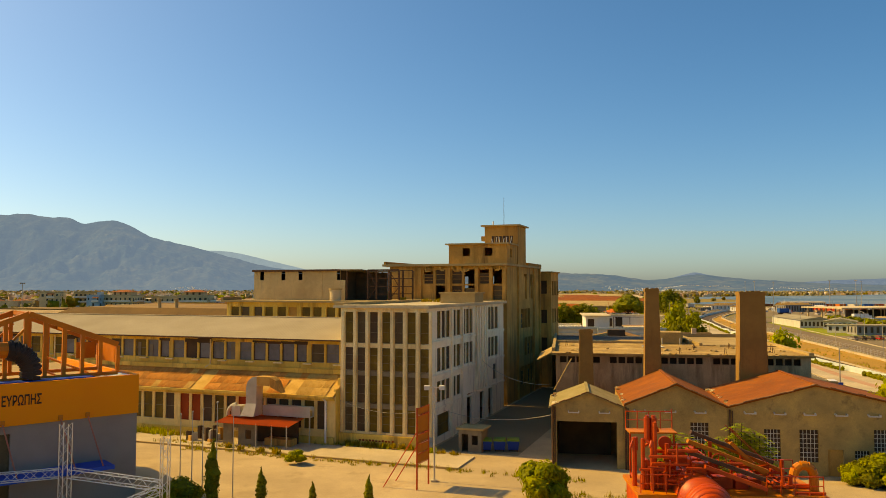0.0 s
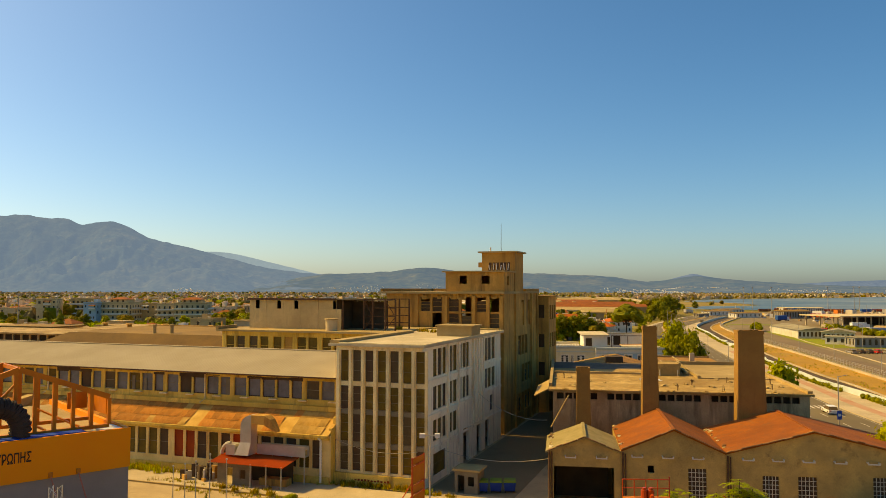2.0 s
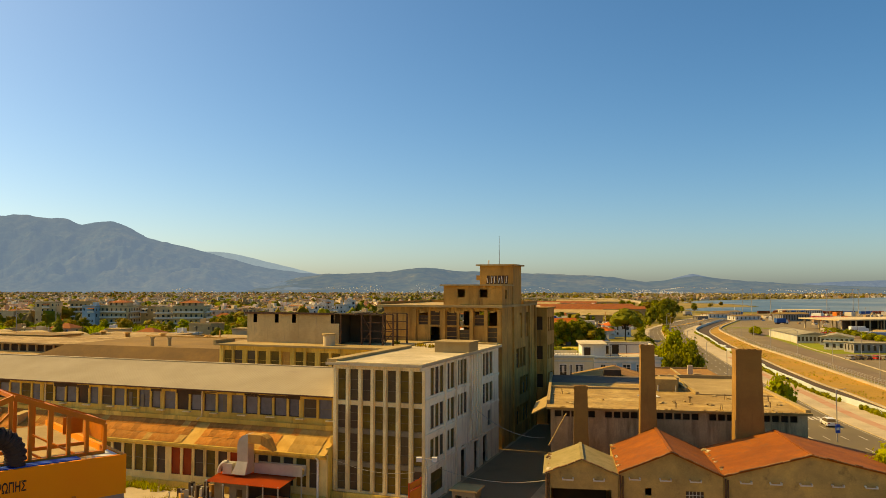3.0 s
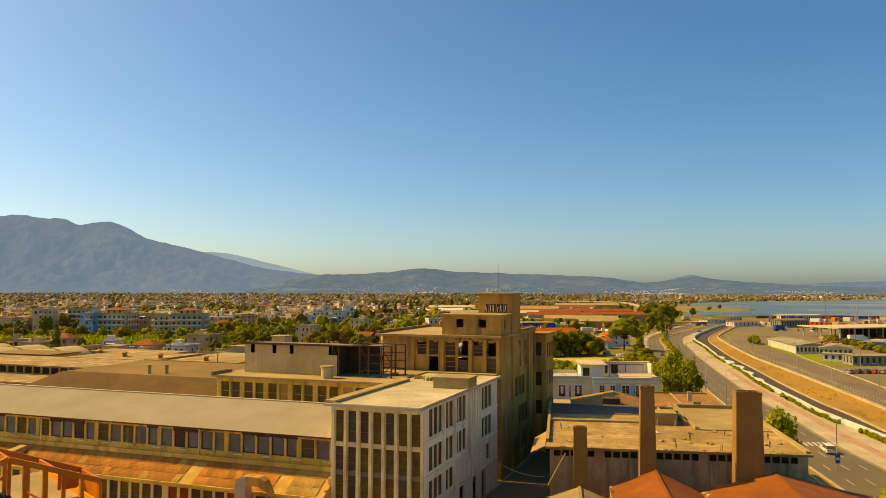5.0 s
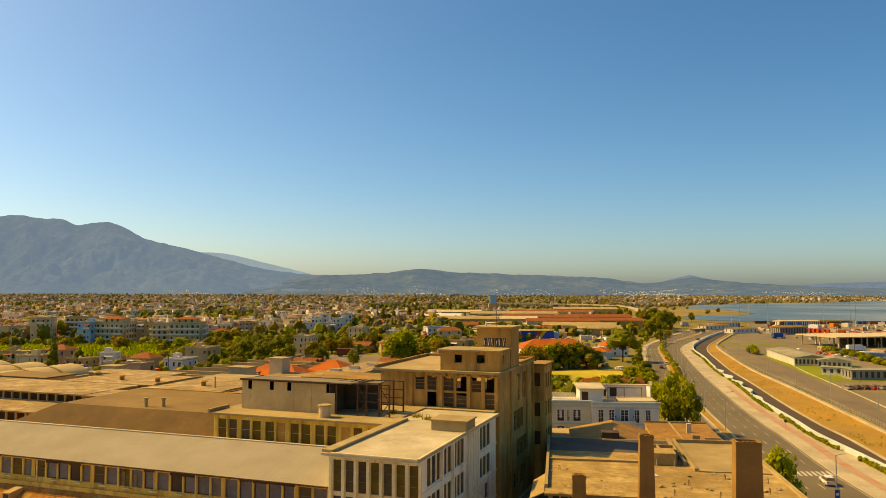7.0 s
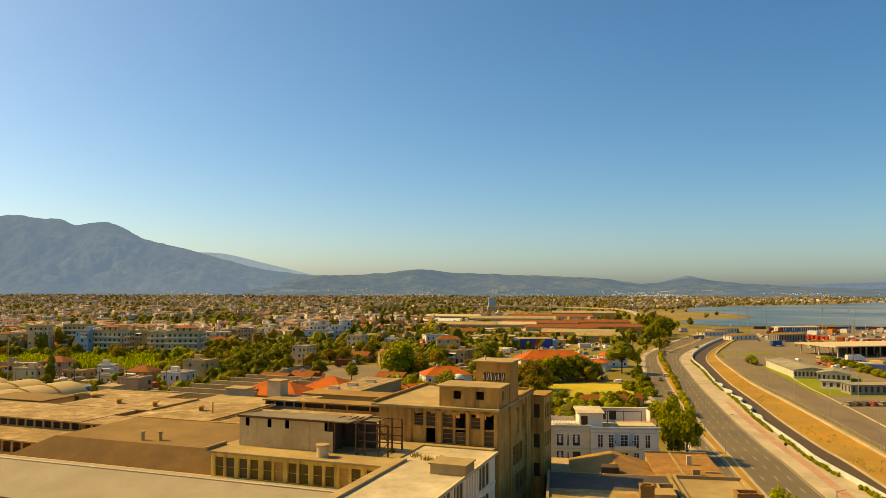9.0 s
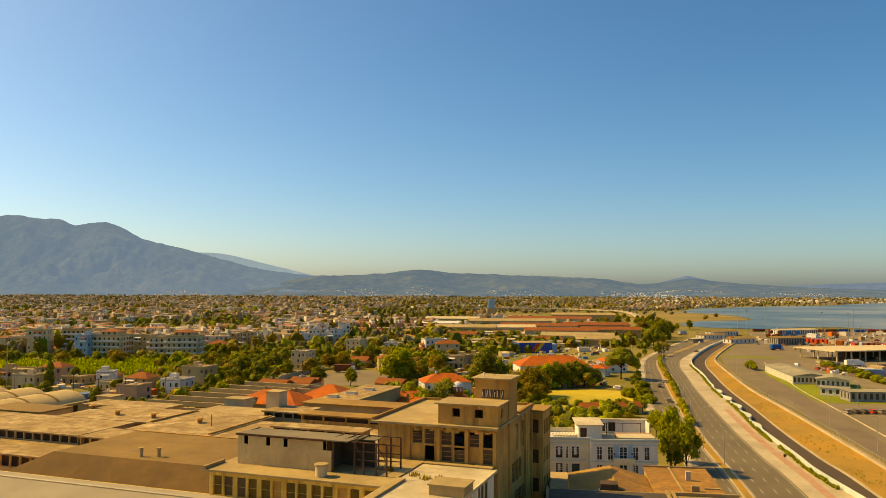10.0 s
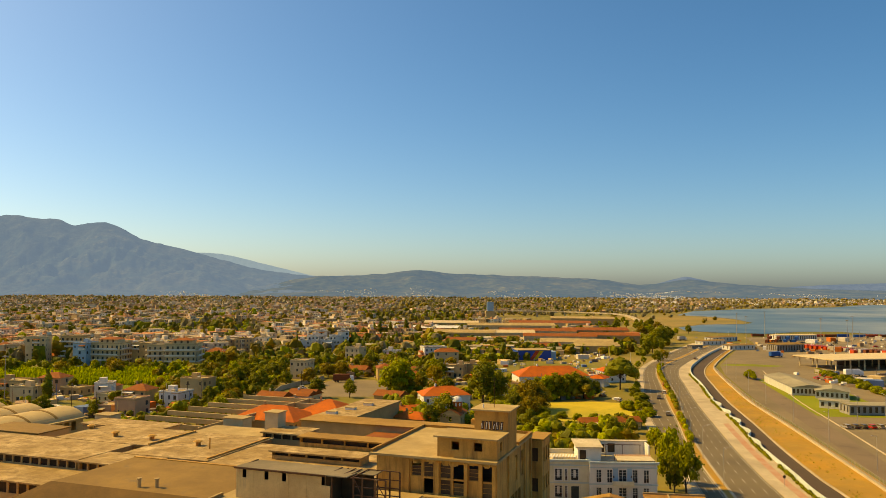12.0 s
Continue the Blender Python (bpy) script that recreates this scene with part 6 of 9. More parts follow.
def flat_shed(label, u0, u1, v0, v1, z, wall=TAN, roof=ROOFBROWN, clere=0.0, name="flat_roofed_shed", base=0.0, bays=0, joints=()):
    """A flat-roofed shed; clere: height of the dark clerestory band under the roof on the front."""
    b = thing(name, label, "building", F)
    holes = []
    if clere:
        n = bays or max(2, int((u1 - u0) / 2.4))
        st = (u1 - u0) / n
        holes = [(i * st + 0.18, (i + 1) * st - 0.18, z - 0.3 - clere - base, z - 0.4 - base) for i in range(n)]
    w = Geo()
    w.wall((u0, v0, base), (1, 0), u1 - u0, z - 0.3 - base, 0.3, holes)
    w.wall((u1, v0 + 0.31, base), (0, 1), v1 - v0 - 0.31, z - 0.3 - base, 0.3)
    w.wall((u0, v1, base), (0, -1), v1 - v0 - 0.31, z - 0.3 - base, 0.3)
    w.wall((u1 - 0.31, v1, base), (-1, 0), u1 - u0 - 0.62, z - 0.3 - base, 0.3)
    w.ob("wall", wall, b)
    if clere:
        # The clerestory's inner shade is this near-black sheet.
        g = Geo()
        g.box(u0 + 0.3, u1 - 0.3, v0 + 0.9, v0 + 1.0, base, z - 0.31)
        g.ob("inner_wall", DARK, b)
    g = Geo()
    g.box(u0 - 0.45, u1 + 0.45, v0 - 0.6, v1 + 0.3, z - 0.3, z)
    r = g.ob("roof", roof, b)
    for j in joints:
        g = Geo()
        g.box(*j, z + 0.002, z + 0.3)
        g.ob("upstand", TOWER, r)
    return b


b = thing("pitched_hall", "hall with a brown sloped front roof and broad dull roof behind", "building", F)
g = Geo()
g.hexa([(-112, 97.95, 11.4), (-70.7, 97.95, 11.4), (-70.7, 103.2, 14.4), (-106.2, 103.2, 14.4), (-112, 97.95, 11.55), (-70.7, 97.95, 11.55), (-70.7, 103.2, 14.55), (-106.2, 103.2, 14.55)])
g.ob("front_slope", material("dark_brown_felt", (0.16, 0.095, 0.042), 0.95, (0.12, 0.072, 0.033), 0.25, 0.24, (0.11, 0.07, 0.035), 0.4, 0.15), b, "brown dusty roof slope")
g = Geo()
g.hexa([(-106.2, 103.25, 14.3), (-70.7, 103.25, 14.3), (-70.7, 121.3, 14.7), (-104.8, 121.3, 14.7), (-106.2, 103.25, 14.46), (-70.7, 103.25, 14.46), (-70.7, 121.3, 14.86), (-104.8, 121.3, 14.86)])
DULL = material("dull_grey_brown_roof", (0.29, 0.185, 0.08), 0.95, (0.225, 0.142, 0.062), 0.12, 0.24, (0.15, 0.115, 0.075), 0.3, 0.12)
g.ob("top_slope", DULL, b, "dull grey-brown felt roof")
g = Geo()
g.box(-104.9, -70.7, 121.31, 121.9, 13.5, 15.0)
g.ob("ridge_wall", TOWER, b)
g = Geo()
g.hexa([(-111.5, 98.0, 0), (-71, 98.0, 0), (-71, 121.2, 0), (-111.5, 121.2, 0), (-111.5, 98.0, 11.35), (-71, 98.0, 11.35), (-71, 121.2, 13.4), (-105, 121.2, 13.4)])
g.ob("walls", OCHRE, b)
for u, v in ((-89.6, 105.2), (-86.7, 106.0)):
    g = Geo()
    g.tube((u, v, 14.5), (u, v, 15.8), 0.3, n=10)
    g.tube((u, v, 15.8), (u, v, 16.0), 0.42, n=10)
    g.ob("vent_stack", SCREED, b)

flat_shed("low tan shed with windowed front and flat dusty roof", -165, -117.3, 113.0, 123.0, 10.6, TAN, FLATROOF, 2.2)
flat_shed("wide tan shed with clerestory and flat dusty roof", -172, -121.3, 123.6, 139.5, 12.6, TAN, FLATROOF, 1.5)
flat_shed("low tan shed roof with pale patched screed", -120.8, -106, 123.6, 132.0, 12.5, TAN, FLATROOF, 1.5)
flat_shed("broad tan flat-roofed weaving shed with vents", -143, -117.2, 139.9, 156.0, 12.7, TAN, FLATROOF, joints=((-117.6, -117.1, 140, 156),))
flat_shed("broad tan flat-roofed weaving shed", -116.9, -96.5, 132.4, 156.4, 12.6, TAN, FLATROOF, joints=((-97.0, -96.6, 133, 156),))
flat_shed("tan flat-roofed weaving shed beside the tower", -96.2, -51.6, 122.2, 151.0, 12.4, TAN, FLATROOF)
flat_shed("raised clerestory strip on the shed roofs", -86.5, -64.5, 151.9, 156.2, 14.6, TOWER, ROOFBROWN, 1.1, "clerestory_strip", 11.5, 4)
flat_shed("raised clerestory strip on the shed roofs", -85.4, -65.5, 138.8, 142.9, 14.2, GABLE, FLATROOF, 0.7, "clerestory_strip", 12.41, 5)
flat_shed("tan flat-roofed block behind the sheds", -100.2, -90.0, 158.5, 166.5, 13.5, TAN, FLATROOF, 1.2)
flat_shed("white-roofed low block behind the sheds", -119.0, -101.0, 157.0, 167.0, 12.3, TAN, SCREED, 1.2)
flat_shed("tan block with ochre flat roof", -152, -128, 156.4, 164.0, 12.6, TAN, FLATROOF)
flat_shed("long low flat-roofed range behind the tower", -112, -58, 197.0, 206.0, 9.4, TAN, ROOFBROWN)
flat_shed("long flat-roofed wing with roof lights", -114, -101.5, 206.5, 245.0, 8.6, TAN, FLATROOF)
flat_shed("low block with flat roof behind the tower", -88, -53, 157.0, 196.0, 7.5, TAN, TILE)
flat_shed("small block with flat roof", -76, -70, 160.0, 170.0, 10.5, WHITE, FLATROOF, 1.0)
for u, v in ((-110.5, 213), (-108.6, 222), (-107, 232)):
    s = thing("roof_light", "pale raised roof light", "roof light", F @ pose(u, v, 8.6), group="roof lights")
    g = Geo()
    g.box(-1.6, 1.6, -0.9, 0.9, 0, 0.7)
    g.ob("body", WHITE, s)
    g = Geo()
    g.box(-1.7, 1.7, -1.0, 1.0, 0.7, 0.82)
    g.ob("cap", SCREED, s)
for u, v, z, hh in ((-120.4, 144.6, 12.7, 0.9), (-131, 145, 12.7, 0.9), (-107, 143.5, 12.6, 0.9), (-143.5, 150.5, 12.7, 0.7)):
    s = thing("roof_vent", "squat rusty ventilator on the shed roof", "vent", F @ pose(u, v, z), group="shed roof vents")
    g = Geo()
    g.tube((0, 0, 0), (0, 0, hh), 0.55, n=12)
    g.ob("stack", TOWER, s)
    g = Geo()
    g.tube((0, 0, hh), (0, 0, hh + 0.3), 1.1, 0.6, n=12)
    g.ob("cowl", TOWER, s)
g = Geo()
s = thing("roof_pipe", "thin upright pipe on the shed roof", "pipe", F @ pose(-102.5, 141.5, 12.6))
g.tube((0, 0, 0), (0, 0, 2.4), 0.16)
g.ob("pipe", TOWER, s)
for u, v, w, d, z0, z1 in ((-101, 165.2, 3.6, 3.6, 13.5, 17.2), (-116.5, 172.0, 6.0, 4.0, 10.0, 13.8), (-153.5, 166.5, 5.0, 4.0, 9.0, 13.3)):
    s = thing("water_tank_house", "square tan tank house with an overhanging flat cap", "tank house", F @ pose(u, v, 0), group="tank houses")
    g = Geo()
    g.box(-w / 2, w / 2, -d / 2, d / 2, 0, z1 - 0.25)
    g.ob("body", CREAM, s)
    g = Geo()
    g.box(-w / 2 - 0.3, w / 2 + 0.3, -d / 2 - 0.3, d / 2 + 0.3, z1 - 0.25, z1)
    g.ob("cap", SCREED, s)
# roofless halls with bare concrete beams
ruin = thing("roofless_hall", "roofless hall of bare concrete beams and walls", "ruin", F)
for i in range(7):
    g = Geo()
    v = 184 + i * 9.5
    g.box(-165 + i * 0.6, -136 + i * 2, v, v + 0.7, 6.6, 8.0)
    g.ob("beam", TAN, ruin)
    for u in (-160, -150, -140):
        g = Geo()
        g.box(u, u + 0.5, v + 0.1, v + 0.6, 0, 6.6)
        g.ob("post", TOWER, ruin)
g = Geo()
g.wall((-136, 182, 0), (0.03, 1), 62, 8.0, 0.5, [(3 + 6 * i, 7 + 6 * i, 1, 5) for i in range(9)])
g.ob("side_wall", TAN, ruin)

# barrel-vaulted hall
vh = thing("vaulted_hall", "hall under a row of pale concrete barrel vaults", "building", F)
VAULT = material("pale_vault_concrete", (0.52, 0.39, 0.22), 0.92, (0.45, 0.33, 0.18), 0.2, 0.08, (0.3, 0.25, 0.18), 0.35, 0.1)
g = Geo()
g.wall((-179.5, 132, 0), (0, 1), 52.5, 8.0, 0.4, [(1.2 + i * 2.6, 3.0 + i * 2.6, 4.6, 7.2) for i in range(19)])
g.ob("side_wall", TAN, vh)
g = Geo()
g.wall((-179.9, 184.5, 0), (-1, 0), 90, 8.0, 0.4)
g.ob("end_wall", TAN, vh)
for i in range(6):
    um = -186.6 - i * 15.0
    g = Geo()
    n = 16
    for k in range(n + 1):
        a = 1.2 - 2.4 * k / n
        x, z = um + 7.5 * math.sin(a) / math.sin(1.2), 8.0 + 2.9 * (math.cos(a) - math.cos(1.2)) / (1 - math.cos(1.2))
        for y in (131.5, 184.8):
            g.v += [(x, y, z), (x, y, z - 0.25)]
    for k in range(n):
        q = k * 4
        g.f += [(q, q + 4, q + 6, q + 2), (q + 1, q + 3, q + 7, q + 5), (q, q + 1, q + 5, q + 4), (q + 2, q + 6, q + 7, q + 3)]
        g.m += [0] * 4
    g.ob("vault", VAULT, vh)
    for y in (139, 148, 157, 166, 175):
        g = Geo()
        for k in range(10):
            a0, a1 = 1.0 - 2.0 * k / 10, 1.0 - 2.0 * (k + 1) / 10
            f = lambda a: (um + 7.5 * math.sin(a) / math.sin(1.2), 8.0 + 2.9 * (math.cos(a) - math.cos(1.2)) / (1 - math.cos(1.2)) + 0.06)
            g.beam((f(a0)[0], y, f(a0)[1]), (f(a1)[0], y, f(a1)[1]), 0.9, 0.12)
        g.ob("rib_light", DULL, vh)
g = Geo()
g.box(-179.2, -178.0, 131.5, 185, 7.75, 8.1)
g.ob("eave", SCREED, vh)
flat_shed("small grey shed between the vaults and the flat roofs", -168, -150, 141.0, 150.0, 12.9, TAN, DULL)

# ---- trees ----
def leaf_cloud(g, clumps, n, size, rnd):
    """n small leaf sprays over the shells of the clumps (x, y, z, rx, rz)."""
    tot = sum(c[3] ** 2 for c in clumps)
    for c in clumps:
        for i in range(max(6, int(n * c[3] ** 2 / tot))):
            th, ph = math.acos(1 - 1.8 * rnd.random()), 2 * math.pi * rnd.random()
            k = 0.62 + 0.45 * rnd.random()
            d = Vector((math.sin(th) * math.cos(ph), math.sin(th) * math.sin(ph), math.cos(th)))
            p = Vector((c[0] + c[3] * k * d.x, c[1] + c[3] * k * d.y, c[2] + c[4] * k * d.z))
            nrm = (d + Vector((rnd.uniform(-0.7, 0.7), rnd.uniform(-0.7, 0.7), rnd.uniform(-0.2, 0.9)))).normalized()
            a = nrm.orthogonal().normalized()
            a.rotate(Matrix.Rotation(rnd.random() * 6.28, 3, nrm))
            b = nrm.cross(a)
            s = size * (0.6 + 0.8 * rnd.random())
            m = p + nrm * s * 0.25
            g.face([p - a * s, p - b * s * 0.55, p + a * s, p + b * s * 0.55])


def tree(name, label, kind, h, w, leaves, size, mat, seed, group="trees"):
    """A tapered trunk with limbs, and a crown of leaf sprays over uneven clumps."""
    rnd = random.Random(seed)
    t = thing(name, label, "tree", None, group)
    tr = Geo()
    bare = {"broad": 0.14, "pine": 0.34, "cypress": 0.06, "bush": 0.08, "poplar": 0.15}[kind] * h
    r0 = 0.022 * h + 0.05
    tr.tube((0, 0, 0), (0.02 * h, 0, bare + 0.1 * h), r0, r0 * 0.7, 7)
    clumps = []
    if kind in ("cypress", "poplar"):
        n = 15
        for i in range(n):
            f = (i + 0.3) / n
            rr = w * 0.5 * (math.sin(math.pi * min(1, 0.18 + 0.85 * f)) ** 0.8) * (0.85 + 0.3 * rnd.random())
            clumps.append((rnd.uniform(-0.08, 0.08) * w, rnd.uniform(-0.08, 0.08) * w, bare + (h - bare) * f, max(rr, 0.06 * w), (h - bare) / n * 2.0))
        tr.tube((0, 0, bare), (0, 0, h * 0.9), r0 * 0.7, 0.03, 6)
    elif kind == "pine":
        for i in range(18):
            a, rr = 2.4 * i, w * 0.34 * math.sqrt((i + 0.5) / 18)
            p = (rr * math.cos(a), rr * math.sin(a), h * (0.52 + 0.30 * (1 - (rr / (0.34 * w)) ** 2) + 0.06 * rnd.random()))
            clumps.append((*p, w * 0.2, h * 0.16))
            tr.tube((0.01 * h, 0, bare), (p[0] * 0.8, p[1] * 0.8, p[2] - 0.02 * h), r0 * 0.35, r0 * 0.12, 5)
    else:
        n = 10 if kind == "broad" else 6
        for i in range(n):
            a, f = 2.4 * i, (i + 0.5) / n
            rr = w * 0.33 * math.sin(math.pi * (0.25 + 0.7 * f)) * (0.8 + 0.4 * rnd.random())
            p = (rr * math.cos(a), rr * math.sin(a), bare + (h - bare) * ((0.2 if kind == "broad" else 0.06) + 0.62 * f))
            clumps.append((*p, w * ((0.2 if kind == "broad" else 0.28) + 0.07 * rnd.random()), (h - bare) * ((0.17 if kind == "broad" else 0.24) + 0.08 * rnd.random())))
            if i % 2 == 0:
                tr.tube((0.02 * h, 0, bare), (p[0] * 0.75, p[1] * 0.75, p[2]), r0 * 0.4, r0 * 0.15, 5)
    tr.ob("trunk", BARK, t)
    cr = Geo()
    for i, c in enumerate(clumps):
        cr.blob(c[:3], c[3] * (0.9 if kind in ("bush", "cypress", "pine") else 0.62), seed * 31 + i, 4, 6, c[4] / c[3], 0.3)
    leaf_cloud(cr, clumps, leaves, size, rnd)
    cr.ob("crown", mat, t)
    return t


PROTO = {
    "dark": tree("tree", "dark green broadleaf tree beside the houses", "broad", 8.0, 7.0, 1100, 0.3, LEAF, 1),
    "dark2": tree("tree", "dense dark green tree of uneven outline", "broad", 9.0, 6.0, 1100, 0.3, LEAF, 2),
    "light": tree("tree", "bright yellow-green broadleaf tree", "broad", 8.0, 6.5, 1100, 0.3, LEAF_LIGHT, 3),
    "light2": tree("tree", "light green small roadside tree", "broad", 7.0, 5.0, 1000, 0.27, LEAF_LIGHT, 4),
    "olive": tree("tree", "olive-brown tree with autumn-dry leaves", "broad", 8.0, 8.0, 1100, 0.3, LEAF_OLIVE, 5),
    "cypress": tree("cypress", "slender dark green upright cypress", "cypress", 9.0, 2.1, 900, 0.2, LEAF, 6),
    "poplar": tree("poplar", "tall narrow green poplar", "poplar", 12.0, 4.0, 600, 0.34, LEAF, 7),
    "pine": tree("stone_pine", "broad umbrella-shaped stone pine", "pine", 14.0, 15.0, 3400, 0.36, LEAF, 8),
    "bush": tree("bush", "rounded green shrub on dry soil", "bush", 2.2, 2.8, 1900, 0.12, LEAF_LIGHT, 9, "shrubs"),
}
PROTO["darkbush"] = tree("bush", "dark green dense shrub in the shade", "bush", 2.2, 2.8, 1500, 0.13, LEAF, 10, "shrubs")
BASE_H = {"darkbush": 2.2, "dark": 8, "dark2": 9, "light": 8, "light2": 7, "olive": 8, "cypress": 9, "poplar": 12, "pine": 14, "bush": 2.2}
used = set()


def plant(kind, x, y, h, turn=None, z=0.0, wide=1.0):
    s = h / BASE_H[kind]
    turn = (x * 37 + y * 17) % 360 if turn is None else turn
    m = pose(x, y, z, 0, 0, turn) @ Matrix.Diagonal((s * wide, s * wide, s, 1))
    if kind not in used:
        used.add(kind)
        PROTO[kind].matrix_world = m
        return PROTO[kind]
    o = copy_thing(PROTO[kind], Matrix.Identity(4))
    o.matrix_basis = m
    return o


for k, x, y, h in (("pine", 87, 358, 15), ("light", 56.5, 184, 15), ("dark2", 55.5, 178, 10), ("light", 58.5, 178.5, 13), ("light2", 59, 190, 11), ("light2", 64, 222, 8), ("dark2", 56, 240, 8),
                   ("dark", 44, 325, 10), ("light2", 48, 326, 11), ("dark2", 52, 328, 12), ("dark", 57, 330, 11), ("dark2", 61, 331, 12), ("dark", 65, 332, 10), ("dark2", 70, 333, 8), ("olive", 37, 297, 13), ("olive", 41, 303, 11), ("bush", 76, 300, 4.5), ("bush", 47, 281, 3), ("bush", 52, 278, 2.6), ("bush", 58, 277, 3), ("light2", 73, 276, 4), ("bush", 41, 286, 4), ("dark2", 20, 312, 19), ("dark", 26, 318, 14),
                   ("light", -15, 338, 17), ("light", -19, 334, 14), ("dark", -50, 330, 9), ("dark2", -36, 331, 8.5), ("dark", 4, 262, 12), ("dark2", -1, 258, 9), ("dark2", -6, 352, 10)):
    plant(k, x, y, h, wide=0.62 if 50 < x < 60 and y < 200 else 1.0)
for k, x, y, h in (("dark2", 33, 262, 7), ("dark", 30, 290, 9), ("olive", -60, 372, 9), ("dark", -70, 365, 8),
                   ("poplar", -55, 700, 15), ("poplar", -50, 705, 17), ("poplar", -40, 702, 16), ("poplar", -26, 706, 19), ("dark", -63, 690, 11), ("dark2", 176, 600, 17), ("dark", 182, 612, 18),
                   ("dark", 160, 560, 14), ("dark2", 152, 545, 12), ("olive", 150, 500, 8), ("dark", 140, 478, 9), ("dark2", 190, 640, 17), ("dark", 200, 655, 15)):
    plant(k, x, y, h)
plant("light2", 48.9, 110, 12.5, wide=0.62)
for k, x, y, h in (("olive", 35.5, 282, 8.5), ("olive", 31, 276, 6.5), ("olive", 40, 290, 7)):
    plant(k, x, y, h)
# the service road and its median
rnd = random.Random(77)
for i in range(9):
    y = 232 + i * 31 + rnd.uniform(-3, 3)
    plant("light2" if i % 3 else "dark", spline(ROAD_L, y) - 2.2 + rnd.uniform(-1, 0.6), y, rnd.uniform(4.5, 7))
hedge = Geo()
for y in [128 + 1.5 * i for i in range(195)]:
    if noise.noise(Vector((y * 0.06, 3, 1))) > -0.25:
        r = rnd.uniform(0.45, 0.8)
        c = (spline(WALL, y) - 1.3 + rnd.uniform(-0.15, 0.15), y, 0.16 + r * 0.7, r, r * 0.9)
        hedge.blob(c[:3], r * 0.75, int(y * 3), 4, 6, 1.0, 0.35, 0)
        n0 = len(hedge.f)
        leaf_cloud(hedge, [c], 34, 0.17, rnd)
        hedge.m[n0:] = [rnd.choice([0, 0, 1])] * (len(hedge.f) - n0)
for y in [238 + 1.7 * i for i in range(134)]:
    if noise.noise(Vector((y * 0.05, 7, 1))) > -0.2:
        r = rnd.uniform(0.8, 1.6)
        c = ((spline(MED_L, y) + spline(MED_R, y)) / 2 + rnd.uniform(-0.4, 0.4), y, 0.2 + r * rnd.uniform(0.7, 1.2), r, r * 1.1)
        mi = rnd.choice([0, 1, 1, 2])
        hedge.blob(c[:3], r * 0.72, int(y * 5), 4, 6, 1.0, 0.35, mi)
        n0 = len(hedge.f)
        leaf_cloud(hedge, [c], 60, 0.24, rnd)
        hedge.m[n0:] = [mi] * (len(hedge.f) - n0)
tagged(hedge.ob("roadside_shrubs", [LEAF, LEAF_LIGHT, LEAF_OLIVE]), "low green shrubs planted along the kerbs and median", "shrubs", kind="stuff")
for k, x, y, h in (("darkbush", 38, 318, 5), ("darkbush", 42, 322, 4), ("darkbush", 35, 305, 5), ("bush", 80, 285, 4), ("darkbush", 83, 300, 4), ("darkbush", 86, 318, 5), ("bush", 40, 276, 3.5), ("darkbush", 36, 283, 4), ("bush", 66, 273, 3)):
    plant(k, x, y, h)
in_lot = lambda x, y: -72 < x < -20 and 322 < y < 398   # the open parking lot
# green belt behind the back quarter
for i in range(75):
    a, b_ = rnd.random(), rnd.random()
    x = (-82 + 10 * a) * (1 - b_) + (-140 + 55 * a) * b_
    y = 262 * (1 - b_) + 480 * b_
    if in_lot(x, y):
        continue
    plant(rnd.choice(["dark", "dark2", "dark", "light2", "olive"]), x, y, rnd.uniform(5, 10))
for i in range(60):
    x, y, h = rnd.uniform(-75, 30), rnd.uniform(330, 470), rnd.uniform(5, 10)
    if not in_lot(x, y):
        plant(rnd.choice(["dark", "dark2", "light2", "olive", "dark"]), x, y, h)
for i in range(40):
    plant(rnd.choice(["dark", "olive", "light2", "dark2"]), rnd.uniform(-240, -95), rnd.choice([rnd.uniform(262, 300), rnd.uniform(330, 352), rnd.uniform(400, 440)]), rnd.uniform(4, 9))
for i in range(34):
    plant(rnd.choice(["dark", "light2", "dark2", "olive"]), rnd.uniform(196, 262), rnd.uniform(720, 1080), rnd.uniform(7, 13))
# bright reed bed
reeds = Geo()
for i in range(9500):
    t = rnd.random()
    x, y = rnd.uniform(-250, -108), rnd.uniform(352, 432)
    if noise.noise(Vector((x * 0.03, y * 0.04, 3))) < -0.25:
        continue
    hgt, a, s = rnd.uniform(2.2, 3.6), rnd.random() * 6.28, rnd.uniform(0.3, 0.6)
    dx, dy = math.cos(a) * s, math.sin(a) * s
    reeds.face([(x - dx, y - dy, 0), (x + dx, y + dy, 0), (x + dx * 0.7 + 0.3, y + dy * 0.7, hgt), (x - dx * 0.7 + 0.3, y - dy * 0.7, hgt * 0.9)])
REED = foliage("bright_reeds", (0.29, 0.30, 0.04), (0.20, 0.23, 0.03), 0.05)
tagged(reeds.ob("reed_bed", REED), "dense bed of bright green reeds", "reeds", kind="stuff")
sheet("field_grass", [(-255, 350), (-106, 350), (-130, 452), (-260, 452)], 0.03, REED, "rough green field under the reeds", category="field")
FIELD = material("dry_yellow_grass", (0.58, 0.43, 0.13), 0.97, (0.44, 0.36, 0.10), 0.06, 0.2, (0.2, 0.2, 0.04), 0.3, 0.3, fine=4)
sheet("field_dry", [(36, 279), (47, 274), (60, 276), (72, 272), (78, 288), (83, 316), (66, 321), (46, 318), (38, 300)], 0.03, FIELD, "small field of dry yellow grass", category="field")

